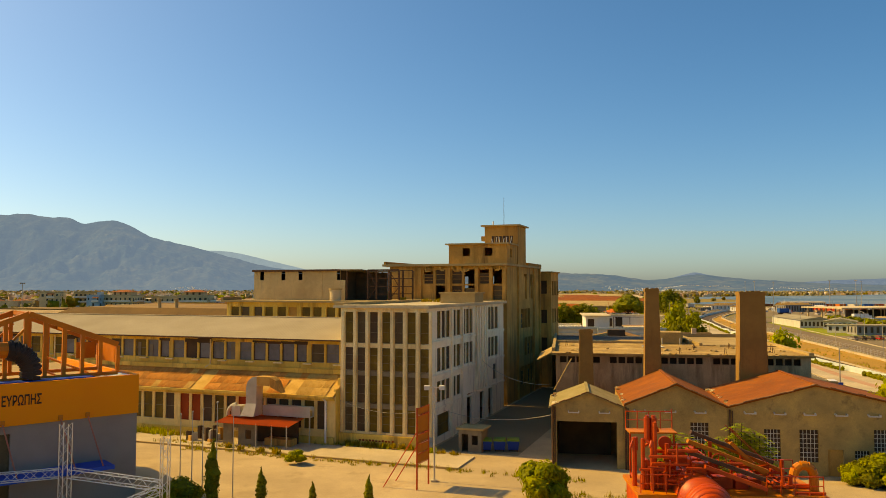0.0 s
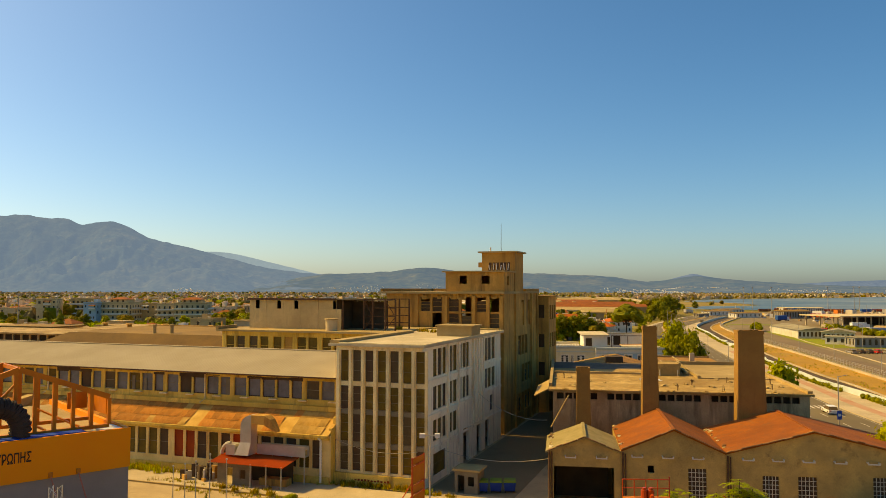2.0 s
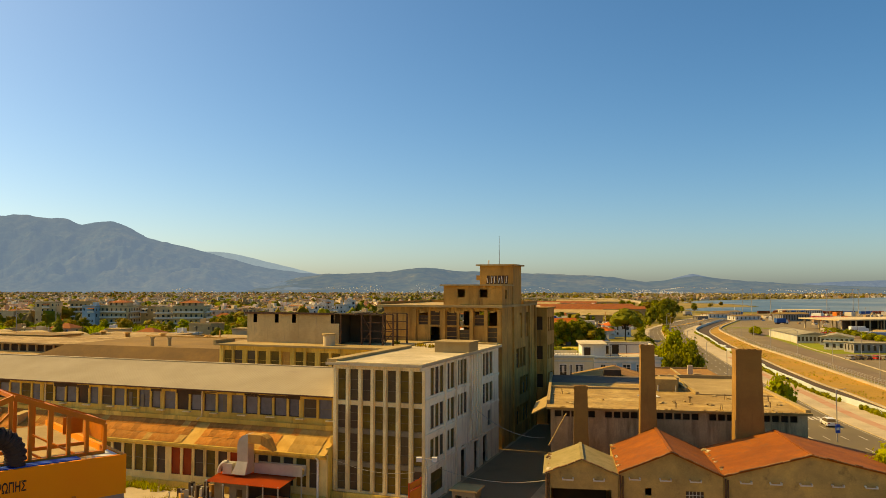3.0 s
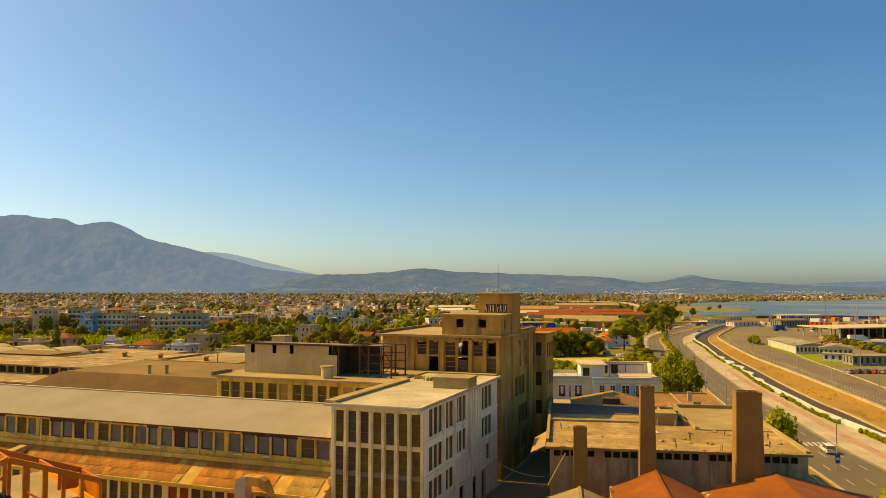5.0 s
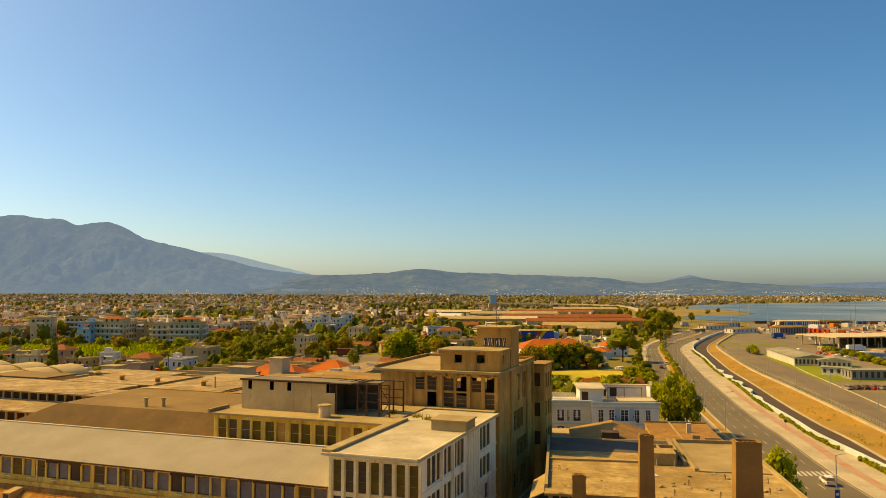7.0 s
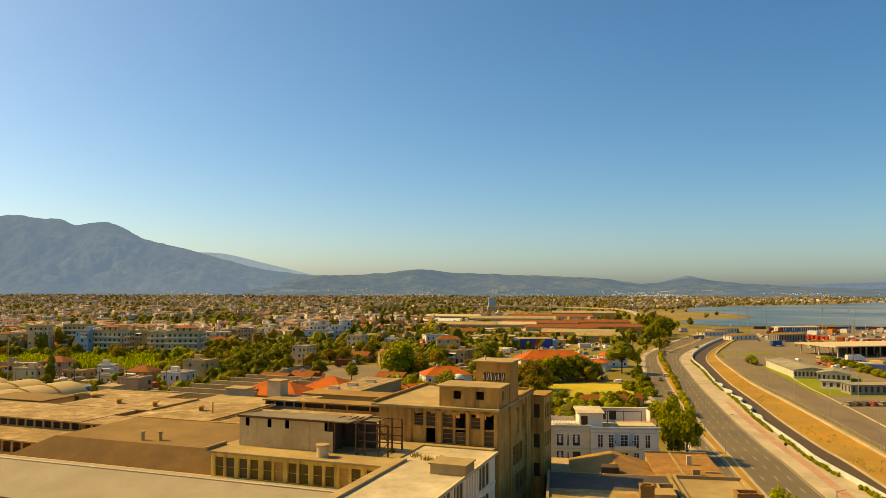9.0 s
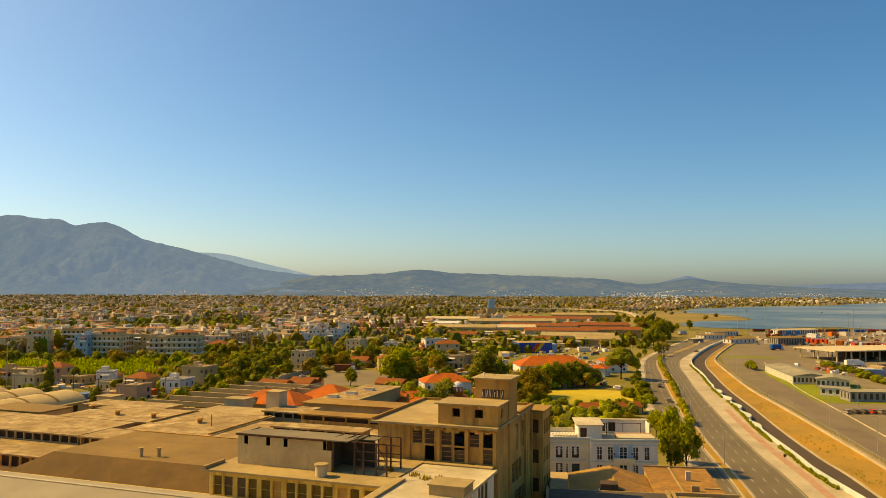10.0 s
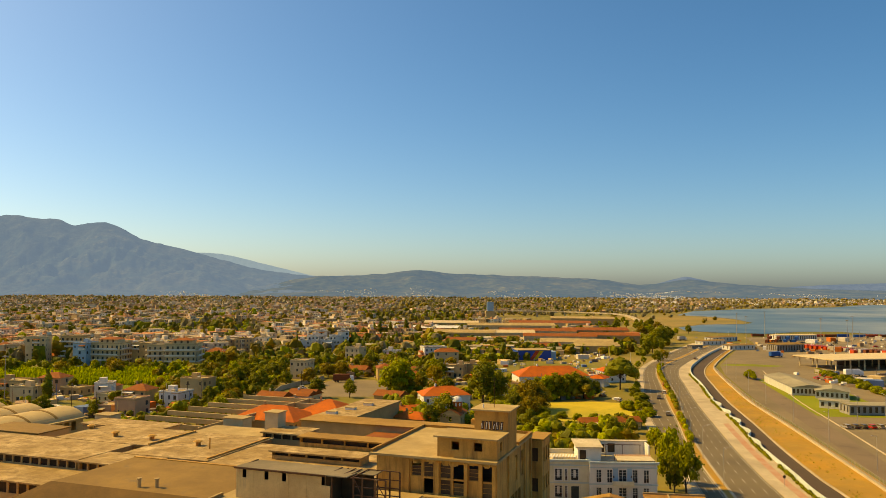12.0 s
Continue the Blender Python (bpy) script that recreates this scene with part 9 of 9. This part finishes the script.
cabin("low customs shed in the port yard", 300, 480, -4, 22, 8, 4, 0.4, WHITE, CREAM)
cabin("grey kiosk row by the port road", 205, 600, 30, 12, 5, 3.0, 0.3, GREYPANEL, CREAM)
lorry("dark brown box lorry standing in the lot", BROWNBOX, -45, 384, 5)


# lamps and masts
STEEL = material("galvanised_pole", (0.42, 0.38, 0.32), 0.6, (0.36, 0.32, 0.27), 1.0, 0.05, metal=0.3)


def mast(name, label, h, arm, r, group):
    p = thing(name, label, "lamp", None, group)
    g = Geo()
    g.tube((0, 0, 0), (0, 0, h), r, r * 0.6, 8)
    g.ob("pole", STEEL, p)
    if arm:
        g = Geo()
        g.tube((0, 0, h - 0.05), (arm, 0, h + 0.35), r * 0.5, r * 0.4, 6)
        g.ob("arm", STEEL, p)
        g = Geo()
        g.box(arm - 0.1, arm + 0.6, -0.14, 0.14, h + 0.3, h + 0.42)
        g.ob("lamp_head", STEEL, p)
    else:
        for a in range(6):
            g = Geo()
            g.rbox(0.8 * math.cos(a), 0.8 * math.sin(a), 0.5, 0.35, h - 0.5, h, a)
            g.ob("floodlight", STEEL, p)
        g = Geo()
        g.tube((0, 0, h - 0.3), (0, 0, h - 0.15), 0.8, n=12)
        g.ob("ring", STEEL, p)
    return p


hm = mast("light_mast", "tall slim floodlight mast in the port", 24.0, 0, 0.28, "port masts")
hm.matrix_world = pose(310, 571, 0)
for x, y in ((308, 606), (262, 640), (352, 640), (392, 560), (330, 760), (420, 700), (470, 640), (286, 720)):
    copy_thing(hm, pose(x, y, 0))
sl = mast("street_lamp", "slim steel street lamp with a single arm", 9.0, 1.6, 0.1, "street lamps")
sl.matrix_world = pose(spline(MED_R, 186) + 0.4 - 0.9, 186, 0.2, 0, 0, 0)
for i in range(12):
    y = 215 + i * 30
    copy_thing(sl, pose(spline(MED_R, y) - 0.7, y, 0.2, 0, 0, 10))
for i in range(9):
    y = 126 + i * 38
    copy_thing(sl, pose(spline(EARTH, y) + 6, y, 0, 0, 0, 200))
for i in range(8):
    copy_thing(sl, pose(140 + i * 12, 272 + i * 3, 0, 0, 0, 90))
tm = mast("light_mast", "tall pale mast behind the vaulted sheds", 20.0, 0, 0.2, "port masts")
tm.matrix_world = pose(-167, 302, 0)
up = thing("utility_pole", "dark wooden utility pole with a crossarm among the houses", "pole", None, "utility poles")
g = Geo(); g.tube((0, 0, 0), (0, 0, 9.2), 0.14, 0.1, 7); g.ob("pole", BARK, up)
g = Geo(); g.box(-0.8, 0.8, -0.06, 0.06, 8.6, 8.75); g.ob("crossarm", BARK, up)
for k in range(3):
    g = Geo(); g.tube((-0.65 + 0.65 * k, 0, 8.76), (-0.65 + 0.65 * k, 0, 8.95), 0.05, n=6); g.ob("insulator", WHITE, up)
up.matrix_world = pose(-122, 281, 0, 0, 0, 20)
for x, y in ((-113, 283), (-101, 290), (-97, 305), (-140, 300), (-60, 350), (-20, 345), (20, 350), (45, 400)):
    copy_thing(up, pose(x, y, 0, 0, 0, 25))
# fence on the boundary wall
fp = Geo()
fr_ = Geo()
y = 100.0
last = None
while y < 460:
    x = spline(EARTH, y) + 0.45
    fp.tube((x, y, 0.6), (x, y, 2.3), 0.055, n=5)
    if last:
        for z in (0.9, 1.4, 1.9, 2.25):
            fr_.beam((*last, z), (x, y, z), 0.045, 0.045)
    last = (x, y)
    y += 2.4
fence = thing("boundary_fence", "wire fence with close posts on the low wall", "fence")
tagged(fp.ob("post", STEEL, fence), kind="stuff")
tagged(fr_.ob("wire", STEEL, fence), kind="stuff")
# pale barrier that runs beside the lower road, weaving further on
BARRIER = material("pale_barrier_panel", (0.60, 0.62, 0.57), 0.6, (0.50, 0.54, 0.50), 0.3, 0.06, (0.36, 0.36, 0.3), 0.25)
bar = thing("road_barrier", "pale panelled barrier that weaves beside the lower road", "barrier")
y, pts = 96.0, []
while y < 600:
    wv = 1.3 * math.sin(y * 0.33) * min(1, max(0, (y - 222) / 15)) * min(1, max(0, (330 - y) / 15))
    pts.append((spline(WALL, y) + wv * 0.8 - 0.2, y))
    y += 2.5 if y > 215 else 5.0
for (xa, ya), (xb, yb) in zip(pts, pts[1:]):
    g = Geo()
    hh = 1.35
    g.hexa([(xa - 0.12, ya, 0), (xa + 0.12, ya, 0), (xb + 0.12, yb, 0), (xb - 0.12, yb, 0), (xa - 0.08, ya, hh), (xa + 0.08, ya, hh), (xb + 0.08, yb, hh), (xb - 0.08, yb, hh)])
    g.ob("panel", BARRIER, bar)
# blue road sign and small sign on the pavement
sg = thing("road_sign", "blue direction sign on a slim steel pole", "sign", pose(63.4, 122.2, 0, 0, 0, 5))
g = Geo(); g.tube((0, 0, 0), (0, 0, 8.2), 0.09, n=8); g.ob("pole", STEEL, sg)
g = Geo(); g.tube((0, 0, 8.1), (1.6, 0, 8.4), 0.05, n=6); g.ob("arm", STEEL, sg)
g = Geo(); g.box(-0.35, 0.45, -0.14, -0.1, 1.4, 2.8); g.ob("sign_plate", BLUEPAINT, sg)
g = Geo(); g.box(-0.2, 0.3, -0.15, -0.142, 1.9, 2.3); g.ob("sign_mark", WHITE, sg)
ss = thing("small_sign", "small round dark sign on a thin post", "sign", pose(84.6, 186, 0.16))
g = Geo(); g.tube((0, 0, 0), (0, 0, 2.2), 0.04, n=6); g.ob("post", STEEL, ss)
g = Geo(); g.tube((0, -0.06, 2.3), (0, -0.03, 2.3), 0.4, n=14); g.ob("disc", DARK, ss)
# coastal viaduct
vd = thing("viaduct", "pale concrete viaduct that curves down to the shore road", "bridge")
g = Geo()
P = [(60, 1250, 8), (112, 1236, 9), (164, 1219, 9), (205, 1197, 9), (240, 1149, 9), (262, 1115, 9), (274, 1094, 7.5), (277, 1060, 5.5), (273, 1020, 3), (270, 975, 0.4)]
for a, c in zip(P, P[1:]):
    g = Geo()
    g.beam(a, c, 7, 1.5)
    g.ob("deck", KERB, vd)
for x, y_, z in P[:-4]:
    g = Geo()
    g.box(x - 1, x + 1, y_ - 1, y_ + 1, 0, z)
    g.ob("pier", KERB, vd)
wt = thing("water_tower", "pale blue water tower over the industrial area", "water tower", pose(87, 1190, 0))
g = Geo(); g.box(-7, 7, -6, 6, 0, 10); g.ob("base", TAN, wt)
g = Geo(); g.box(-5, 5, -5, 5, 10, 24); g.ob("tank", BLUEWALL, wt)
# hedges and planting in the port
for i in range(34):
    plant("darkbush" if i % 3 else "bush", 215 - i * 0.4 + rnd.uniform(-3, 3), 430 - i * 3.0 + rnd.uniform(-3, 3), rnd.uniform(2.2, 4))
for i in range(12):
    plant("light2", 166 + rnd.uniform(-1, 2), 396 + i * 1.2, rnd.uniform(3, 5))

# ---- the town on the plain and the far greenery ----
def town_material(name, cols):
    """Rendered walls whose tone differs from house to house."""
    m = material(name, cols[0], 0.9, None, 0.3, 0.05, bump=0)
    n, l = m.node_tree.nodes, m.node_tree.links
    geo = n.new("ShaderNodeNewGeometry")
    r = n.new("ShaderNodeValToRGB")
    r.color_ramp.interpolation = "CONSTANT"
    while len(r.color_ramp.elements) < len(cols):
        r.color_ramp.elements.new(0.5)
    for i, c in enumerate(cols):
        e = r.color_ramp.elements[i]
        e.position, e.color = i / len(cols), (*vivid([k * 1.12 for k in c]), 1)
    l.new(geo.outputs["Random Per Island"], r.inputs[0])
    l.new(r.outputs[0], n["Principled BSDF"].inputs["Base Color"])
    return m


TOWN = town_material("mixed_town_render", [(0.60, 0.47, 0.30), (0.50, 0.36, 0.21), (0.70, 0.60, 0.44), (0.42, 0.29, 0.16), (0.72, 0.64, 0.5), (0.52, 0.34, 0.19), (0.56, 0.45, 0.32), (0.62, 0.53, 0.40)])
PANE = material("dull_far_panes", (0.24, 0.175, 0.11), 0.6, (0.16, 0.12, 0.08), 0.05, 0.1, bump=0)
# Paler, greyer leaves: distance haze put into the base colour.
HAZELEAF = foliage("dusty_far_leaves", (0.27, 0.235, 0.13), (0.32, 0.27, 0.155), 0.05)
VILLAGE = town_material("whitewashed_villages", [(0.7, 0.63, 0.52), (0.82, 0.77, 0.68), (0.6, 0.45, 0.32), (0.75, 0.68, 0.58)])
# Narrower wall tones: haze over the far town is put into these colours.
FARTOWN = town_material("dusty_far_town", [(0.42, 0.33, 0.22), (0.36, 0.27, 0.17), (0.5, 0.41, 0.29), (0.33, 0.23, 0.14), (0.56, 0.48, 0.36), (0.4, 0.27, 0.17)])
TOWNROOF = town_material("mixed_town_roofs", [(0.40, 0.31, 0.20), (0.34, 0.26, 0.17), (0.42, 0.19, 0.09), (0.42, 0.34, 0.24), (0.36, 0.16, 0.08), (0.34, 0.27, 0.19)])


def at_sea(x, y):
    inside = False
    for (ax, ay), (bx, by) in zip(SHORE, SHORE[1:] + SHORE[:1]):
        if (ay > y) != (by > y) and x < (bx - ax) * (y - ay) / (by - ay) + ax:
            inside = not inside
    return inside


rnd = random.Random(2024)
town, roofs, panes_, far_trees = Geo(), Geo(), Geo(), Geo()
count = near_count = 0
while count < 4700:
    y = 490 + 2650 * rnd.random() ** 1.35
    x = rnd.uniform(-0.66, 0.66) * y
    if at_sea(x - 12, y) or at_sea(x + 12, y):
        continue
    if y < 680 and (x > spline(ROAD_L, min(y, 655)) - 22 or -60 < x):
        continue
    if x > 190 and (y < 1050 or (y < 1420 and x < 480)):
        continue
    if x > 0 and y < 900 and rnd.random() < 0.75:
        continue
    if noise.noise(Vector((x * 0.006, y * 0.006, 9))) < -0.12 + (0.22 if x > -100 else -0.12):
        count += 0.15
        continue
    count += 1
    w, d = rnd.uniform(6, 17), rnd.uniform(6, 13)
    h = rnd.choice([3.3, 3.4, 6.2, 6.4, 6.3, 9.2, 9.3] if x < 0 else [3.5, 4, 6.3, 6.5])
    a = rnd.choice([-35, -20, -8, 12, 30, 60]) * math.pi / 180 + rnd.uniform(-0.15, 0.15)
    if y < 508:
        tone = rnd.choice(["cream", "tan", "cream", "white", "pink"])
        house(rnd.choice(["flat-roofed %s town house with small windows", "plain %s town house in the dense quarter"]) % {"pink": "pinkish-tan"}.get(tone, tone), x, y, math.degrees(a) % 40 - 20, w, d, max(1, round(h / 3.05)), tone, rnd.choice(["flat", "flat", "flat", "hip"]), TILE, balcony=rnd.random() < 0.3, name="town_house", group="town houses", win=4.2)
        near_count += 1
        continue
    # Slot 1 holds the haze-toned walls, from 1250 m on.
    mi = 0 if y < 1250 else 1
    if mi:
        h = min(h, rnd.choice([3.5, 6.3, 6.5, 9.2]))
    town.rbox(x, y, w, d, 0, h, a, mi)
    roofs.rbox(x, y, w + 0.15, d + 0.15, h, h + 0.2, a)
    c, s = math.cos(a), math.sin(a)
    if rnd.random() < 0.5:
        ox, oy = rnd.uniform(-w / 4, w / 4), rnd.uniform(-d / 4, d / 4)
        town.rbox(x + c * ox - s * oy, y + s * ox + c * oy, 3, 3, h + 0.25, h + 2.6, a)
    if y < 1500:
        for k in range(int(h / 3)):
            for sx in range(int(w / 3)):
                ox = -w / 2 + 1.6 + sx * 3
                for oy in (-d / 2,):
                    panes_.rbox(x + c * ox - s * oy, y + s * ox + c * oy, 1.3, 0.1, k * 3.05 + 0.8, k * 3.05 + 2.3, a)
            if rnd.random() < 0.3:
                oy = -d / 2 - 0.6
                town.rbox(x - s * oy, y + c * oy, w * 0.8, 1.2, k * 3.05 + 2.75, k * 3.05 + 2.95, a)
            for sy in range(int(d / 3.5)):
                oy = -d / 2 + 1.8 + sy * 3.5
                e = 1 if x < 0 else -1
                ox = e * w / 2
                panes_.rbox(x + c * ox - s * oy, y + s * ox + c * oy, 0.1, 1.2, k * 3.05 + 0.8, k * 3.05 + 2.3, a)
tagged(town.ob("town_houses", [TOWN, FARTOWN]), "dense town of low cream and tan flat-roofed houses", "houses", kind="stuff")
tagged(roofs.ob("town_roofs", TOWNROOF), "flat and tiled roofs of the distant town", "roofs", kind="stuff")
tagged(panes_.ob("town_windows", PANE), "dark windows of the distant town houses", "windows", kind="stuff")
n = 0
while n < 7800:
    y = 470 + 2700 * rnd.random() ** 1.3
    x = rnd.uniform(-0.66, 0.66) * y
    if at_sea(x - 8, y) or at_sea(x + 8, y) or (x > 200 and (y < 1000 or (y < 1380 and x < 470 and n % 9 > 1))) or (y < 660 and x > spline(ROAD_L, min(y, 655)) - 12):
        continue
    if 40 < x < 300 and 860 < y < 1260:
        n += 0.3
        continue
    if noise.noise(Vector((x * 0.005 + 40, y * 0.008, 2))) < (-0.1 if x < -100 else -0.3):
        n += 0.2
        continue
    n += 1
    r = rnd.uniform(1.5, 3.2) * (1 + y / 6000)
    # Past 900 m most crowns take the haze-coloured leaves.
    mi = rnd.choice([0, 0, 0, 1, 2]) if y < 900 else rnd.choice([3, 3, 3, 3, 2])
    sq = rnd.choice([0.9, 1.1, 1.0, 2.2]) if mi == 0 else 1.0
    if sq > 2:
        r *= 0.6
    far_trees.blob((x, y, r * sq * 0.85), r, n, 4, 6, sq, 0.4, mi)
    if y < 1300:
        for k in range(3):
            q = rnd.random() * 6.28
            far_trees.blob((x + r * 0.7 * math.cos(q), y + r * 0.7 * math.sin(q), r * sq * rnd.uniform(0.6, 1.4)), r * 0.6, n * 7 + k, 4, 6, sq, 0.45, mi)
for i in range(3600):
    y = 520 + 2300 * rnd.random() ** 1.2
    x = rnd.uniform(-0.62, 0.25) * y
    if at_sea(x - 8, y) or at_sea(x + 8, y) or (y < 700 and x > -60) or (40 < x < 300 and 860 < y < 1260):
        continue
    r, mi = rnd.uniform(1.6, 3.4) * (1 + y / 5000), rnd.choice([0, 2, 3, 3, 3, 3])
    far_trees.blob((x, y, r * rnd.uniform(0.7, 1.5)), r, i, 4, 6, rnd.choice([0.8, 1.0, 1.4]), 0.45, mi)
for i in range(2000):
    y = 470 + 900 * rnd.random()
    x = rnd.uniform(-0.62, 0.05) * y
    r, mi = rnd.uniform(1.6, 4.2), rnd.choice([0, 0, 1, 2, 2, 3])
    sq = rnd.choice([0.8, 1.0, 1.3])
    z = r * sq * rnd.uniform(0.8, 1.6)
    far_trees.blob((x, y, z), r, i, 4, 6, sq, 0.45, mi)
    for k in range(2):
        q = rnd.random() * 6.28
        far_trees.blob((x + r * 0.8 * math.cos(q), y + r * 0.8 * math.sin(q), z * rnd.uniform(0.7, 1.2)), r * 0.6, i * 3 + k, 4, 6, sq, 0.45, mi)
tagged(far_trees.ob("far_woods", [LEAF, LEAF_LIGHT, LEAF_OLIVE, HAZELEAF]), "scattered trees and groves across the town and plain", "trees", kind="stuff")
# pale houses on the slopes and the far shore
vill = Geo()
n = 0
while n < 8500:
    k = rnd.random()
    if k < 0.14:
        a = -0.36 + 0.3 * rnd.random() ** 0.8
        x, y, z = SLOPES["backdrop_mountain"](a, 0.005 + 0.11 * rnd.random() ** 1.6)
    elif k < 0.5:
        a = rnd.uniform(-0.2, 0.62) if rnd.random() < 0.5 else rnd.gauss(0.27, 0.09)
        x, y, z = SLOPES["backdrop_hill"](a, 0.01 + 0.42 * rnd.random() ** 1.9)
    else:
        a = rnd.uniform(0.2, 0.62)
        d = rnd.uniform(2150, 3100)
        x, y, z = a * d, d, 0
    n += 0.3
    if at_sea(x, y) or (k < 0.5 and noise.noise(Vector((x * 0.004, y * 0.003, 17))) < 0.0):
        continue
    n += 0.7
    s = rnd.uniform(2.2, 4.6) if k > 0.14 else rnd.uniform(1.6, 3.4)
    vill.rbox(x, y, s, s * rnd.uniform(0.7, 1), z - 6, z + rnd.uniform(1.5, 2.8), rnd.uniform(0.55, 1.0))
tagged(vill.ob("hill_villages", VILLAGE), "pale villages strung along the slopes and far shore", "houses", kind="stuff")

# low sheds and workshops of the industrial strip
rnd = random.Random(58)
for i in range(40):
    y = rnd.uniform(520, 800)
    x = rnd.uniform(-50, 120) * y / 640
    if x > spline(ROAD_L, min(y, 655)) - 30 or (x > 48 and y < 540) or in_lot(x, y):
        continue
    label, wall_, roof_ = rnd.choice((("low tan shed with a grey sheet roof", TAN, GREYROOF), ("low cream shed with a rust-brown roof", CREAM, RUSTBROWN), ("low dull white shed with a pale roof", DULLWHITE, PALEROOF)))
    cabin(label, x, y, rnd.uniform(-25, 25), rnd.uniform(10, 26), rnd.uniform(7, 12), rnd.uniform(3, 4.5), rnd.uniform(0.4, 1.4), wall_, roof_, 4.0, "industrial_shed", "industrial sheds")
# clutter of yards and lots: crates, pallets, heaps, small sheds
MIXED = town_material("mixed_yard_clutter", [(0.55, 0.48, 0.38), (0.3, 0.2, 0.12), (0.7, 0.66, 0.58), (0.16, 0.12, 0.09), (0.42, 0.14, 0.06), (0.12, 0.16, 0.24), (0.5, 0.36, 0.2), (0.36, 0.3, 0.22)])
clut = Geo()
rnd = random.Random(91)
for i in range(2300):
    k = rnd.random()
    if k < 0.42:
        x, y = rnd.uniform(-75, 120), rnd.uniform(395, 640)
    elif k < 0.58:
        x, y = rnd.uniform(-170, -95), rnd.uniform(275, 345)
    elif k < 0.75:
        x, y = rnd.uniform(200, 330), rnd.uniform(370, 425)
    elif k < 0.9:
        x, y = rnd.uniform(245, 430), rnd.uniform(480, 740)
    else:
        x, y = rnd.uniform(-20, 80), rnd.uniform(325, 395)
    if (x < 200 and x > spline(ROAD_L, min(y, 655)) - 8) or noise.noise(Vector((x * 0.04, y * 0.04, 8))) < -0.1 or at_sea(x, y):
        continue
    s = rnd.uniform(0.8, 2.2)
    w_, d_, h_ = s * rnd.uniform(0.8, 2.4), s * rnd.uniform(0.6, 1.6), s * rnd.uniform(0.4, 1.0)
    if rnd.random() < 0.06:
        w_, d_, h_ = rnd.uniform(4, 9), rnd.uniform(3, 6), rnd.uniform(2.4, 3.6)
    clut.rbox(x, y, w_, d_, 0, h_, rnd.random() * 3)
    if rnd.random() < 0.05:
        clut.tube((x + 2, y, 0), (x + 2, y, rnd.uniform(6, 9)), 0.12, n=5)
tagged(clut.ob("yard_clutter", MIXED), "crates, pallets, heaps, huts and poles in the yards", "clutter", kind="stuff")
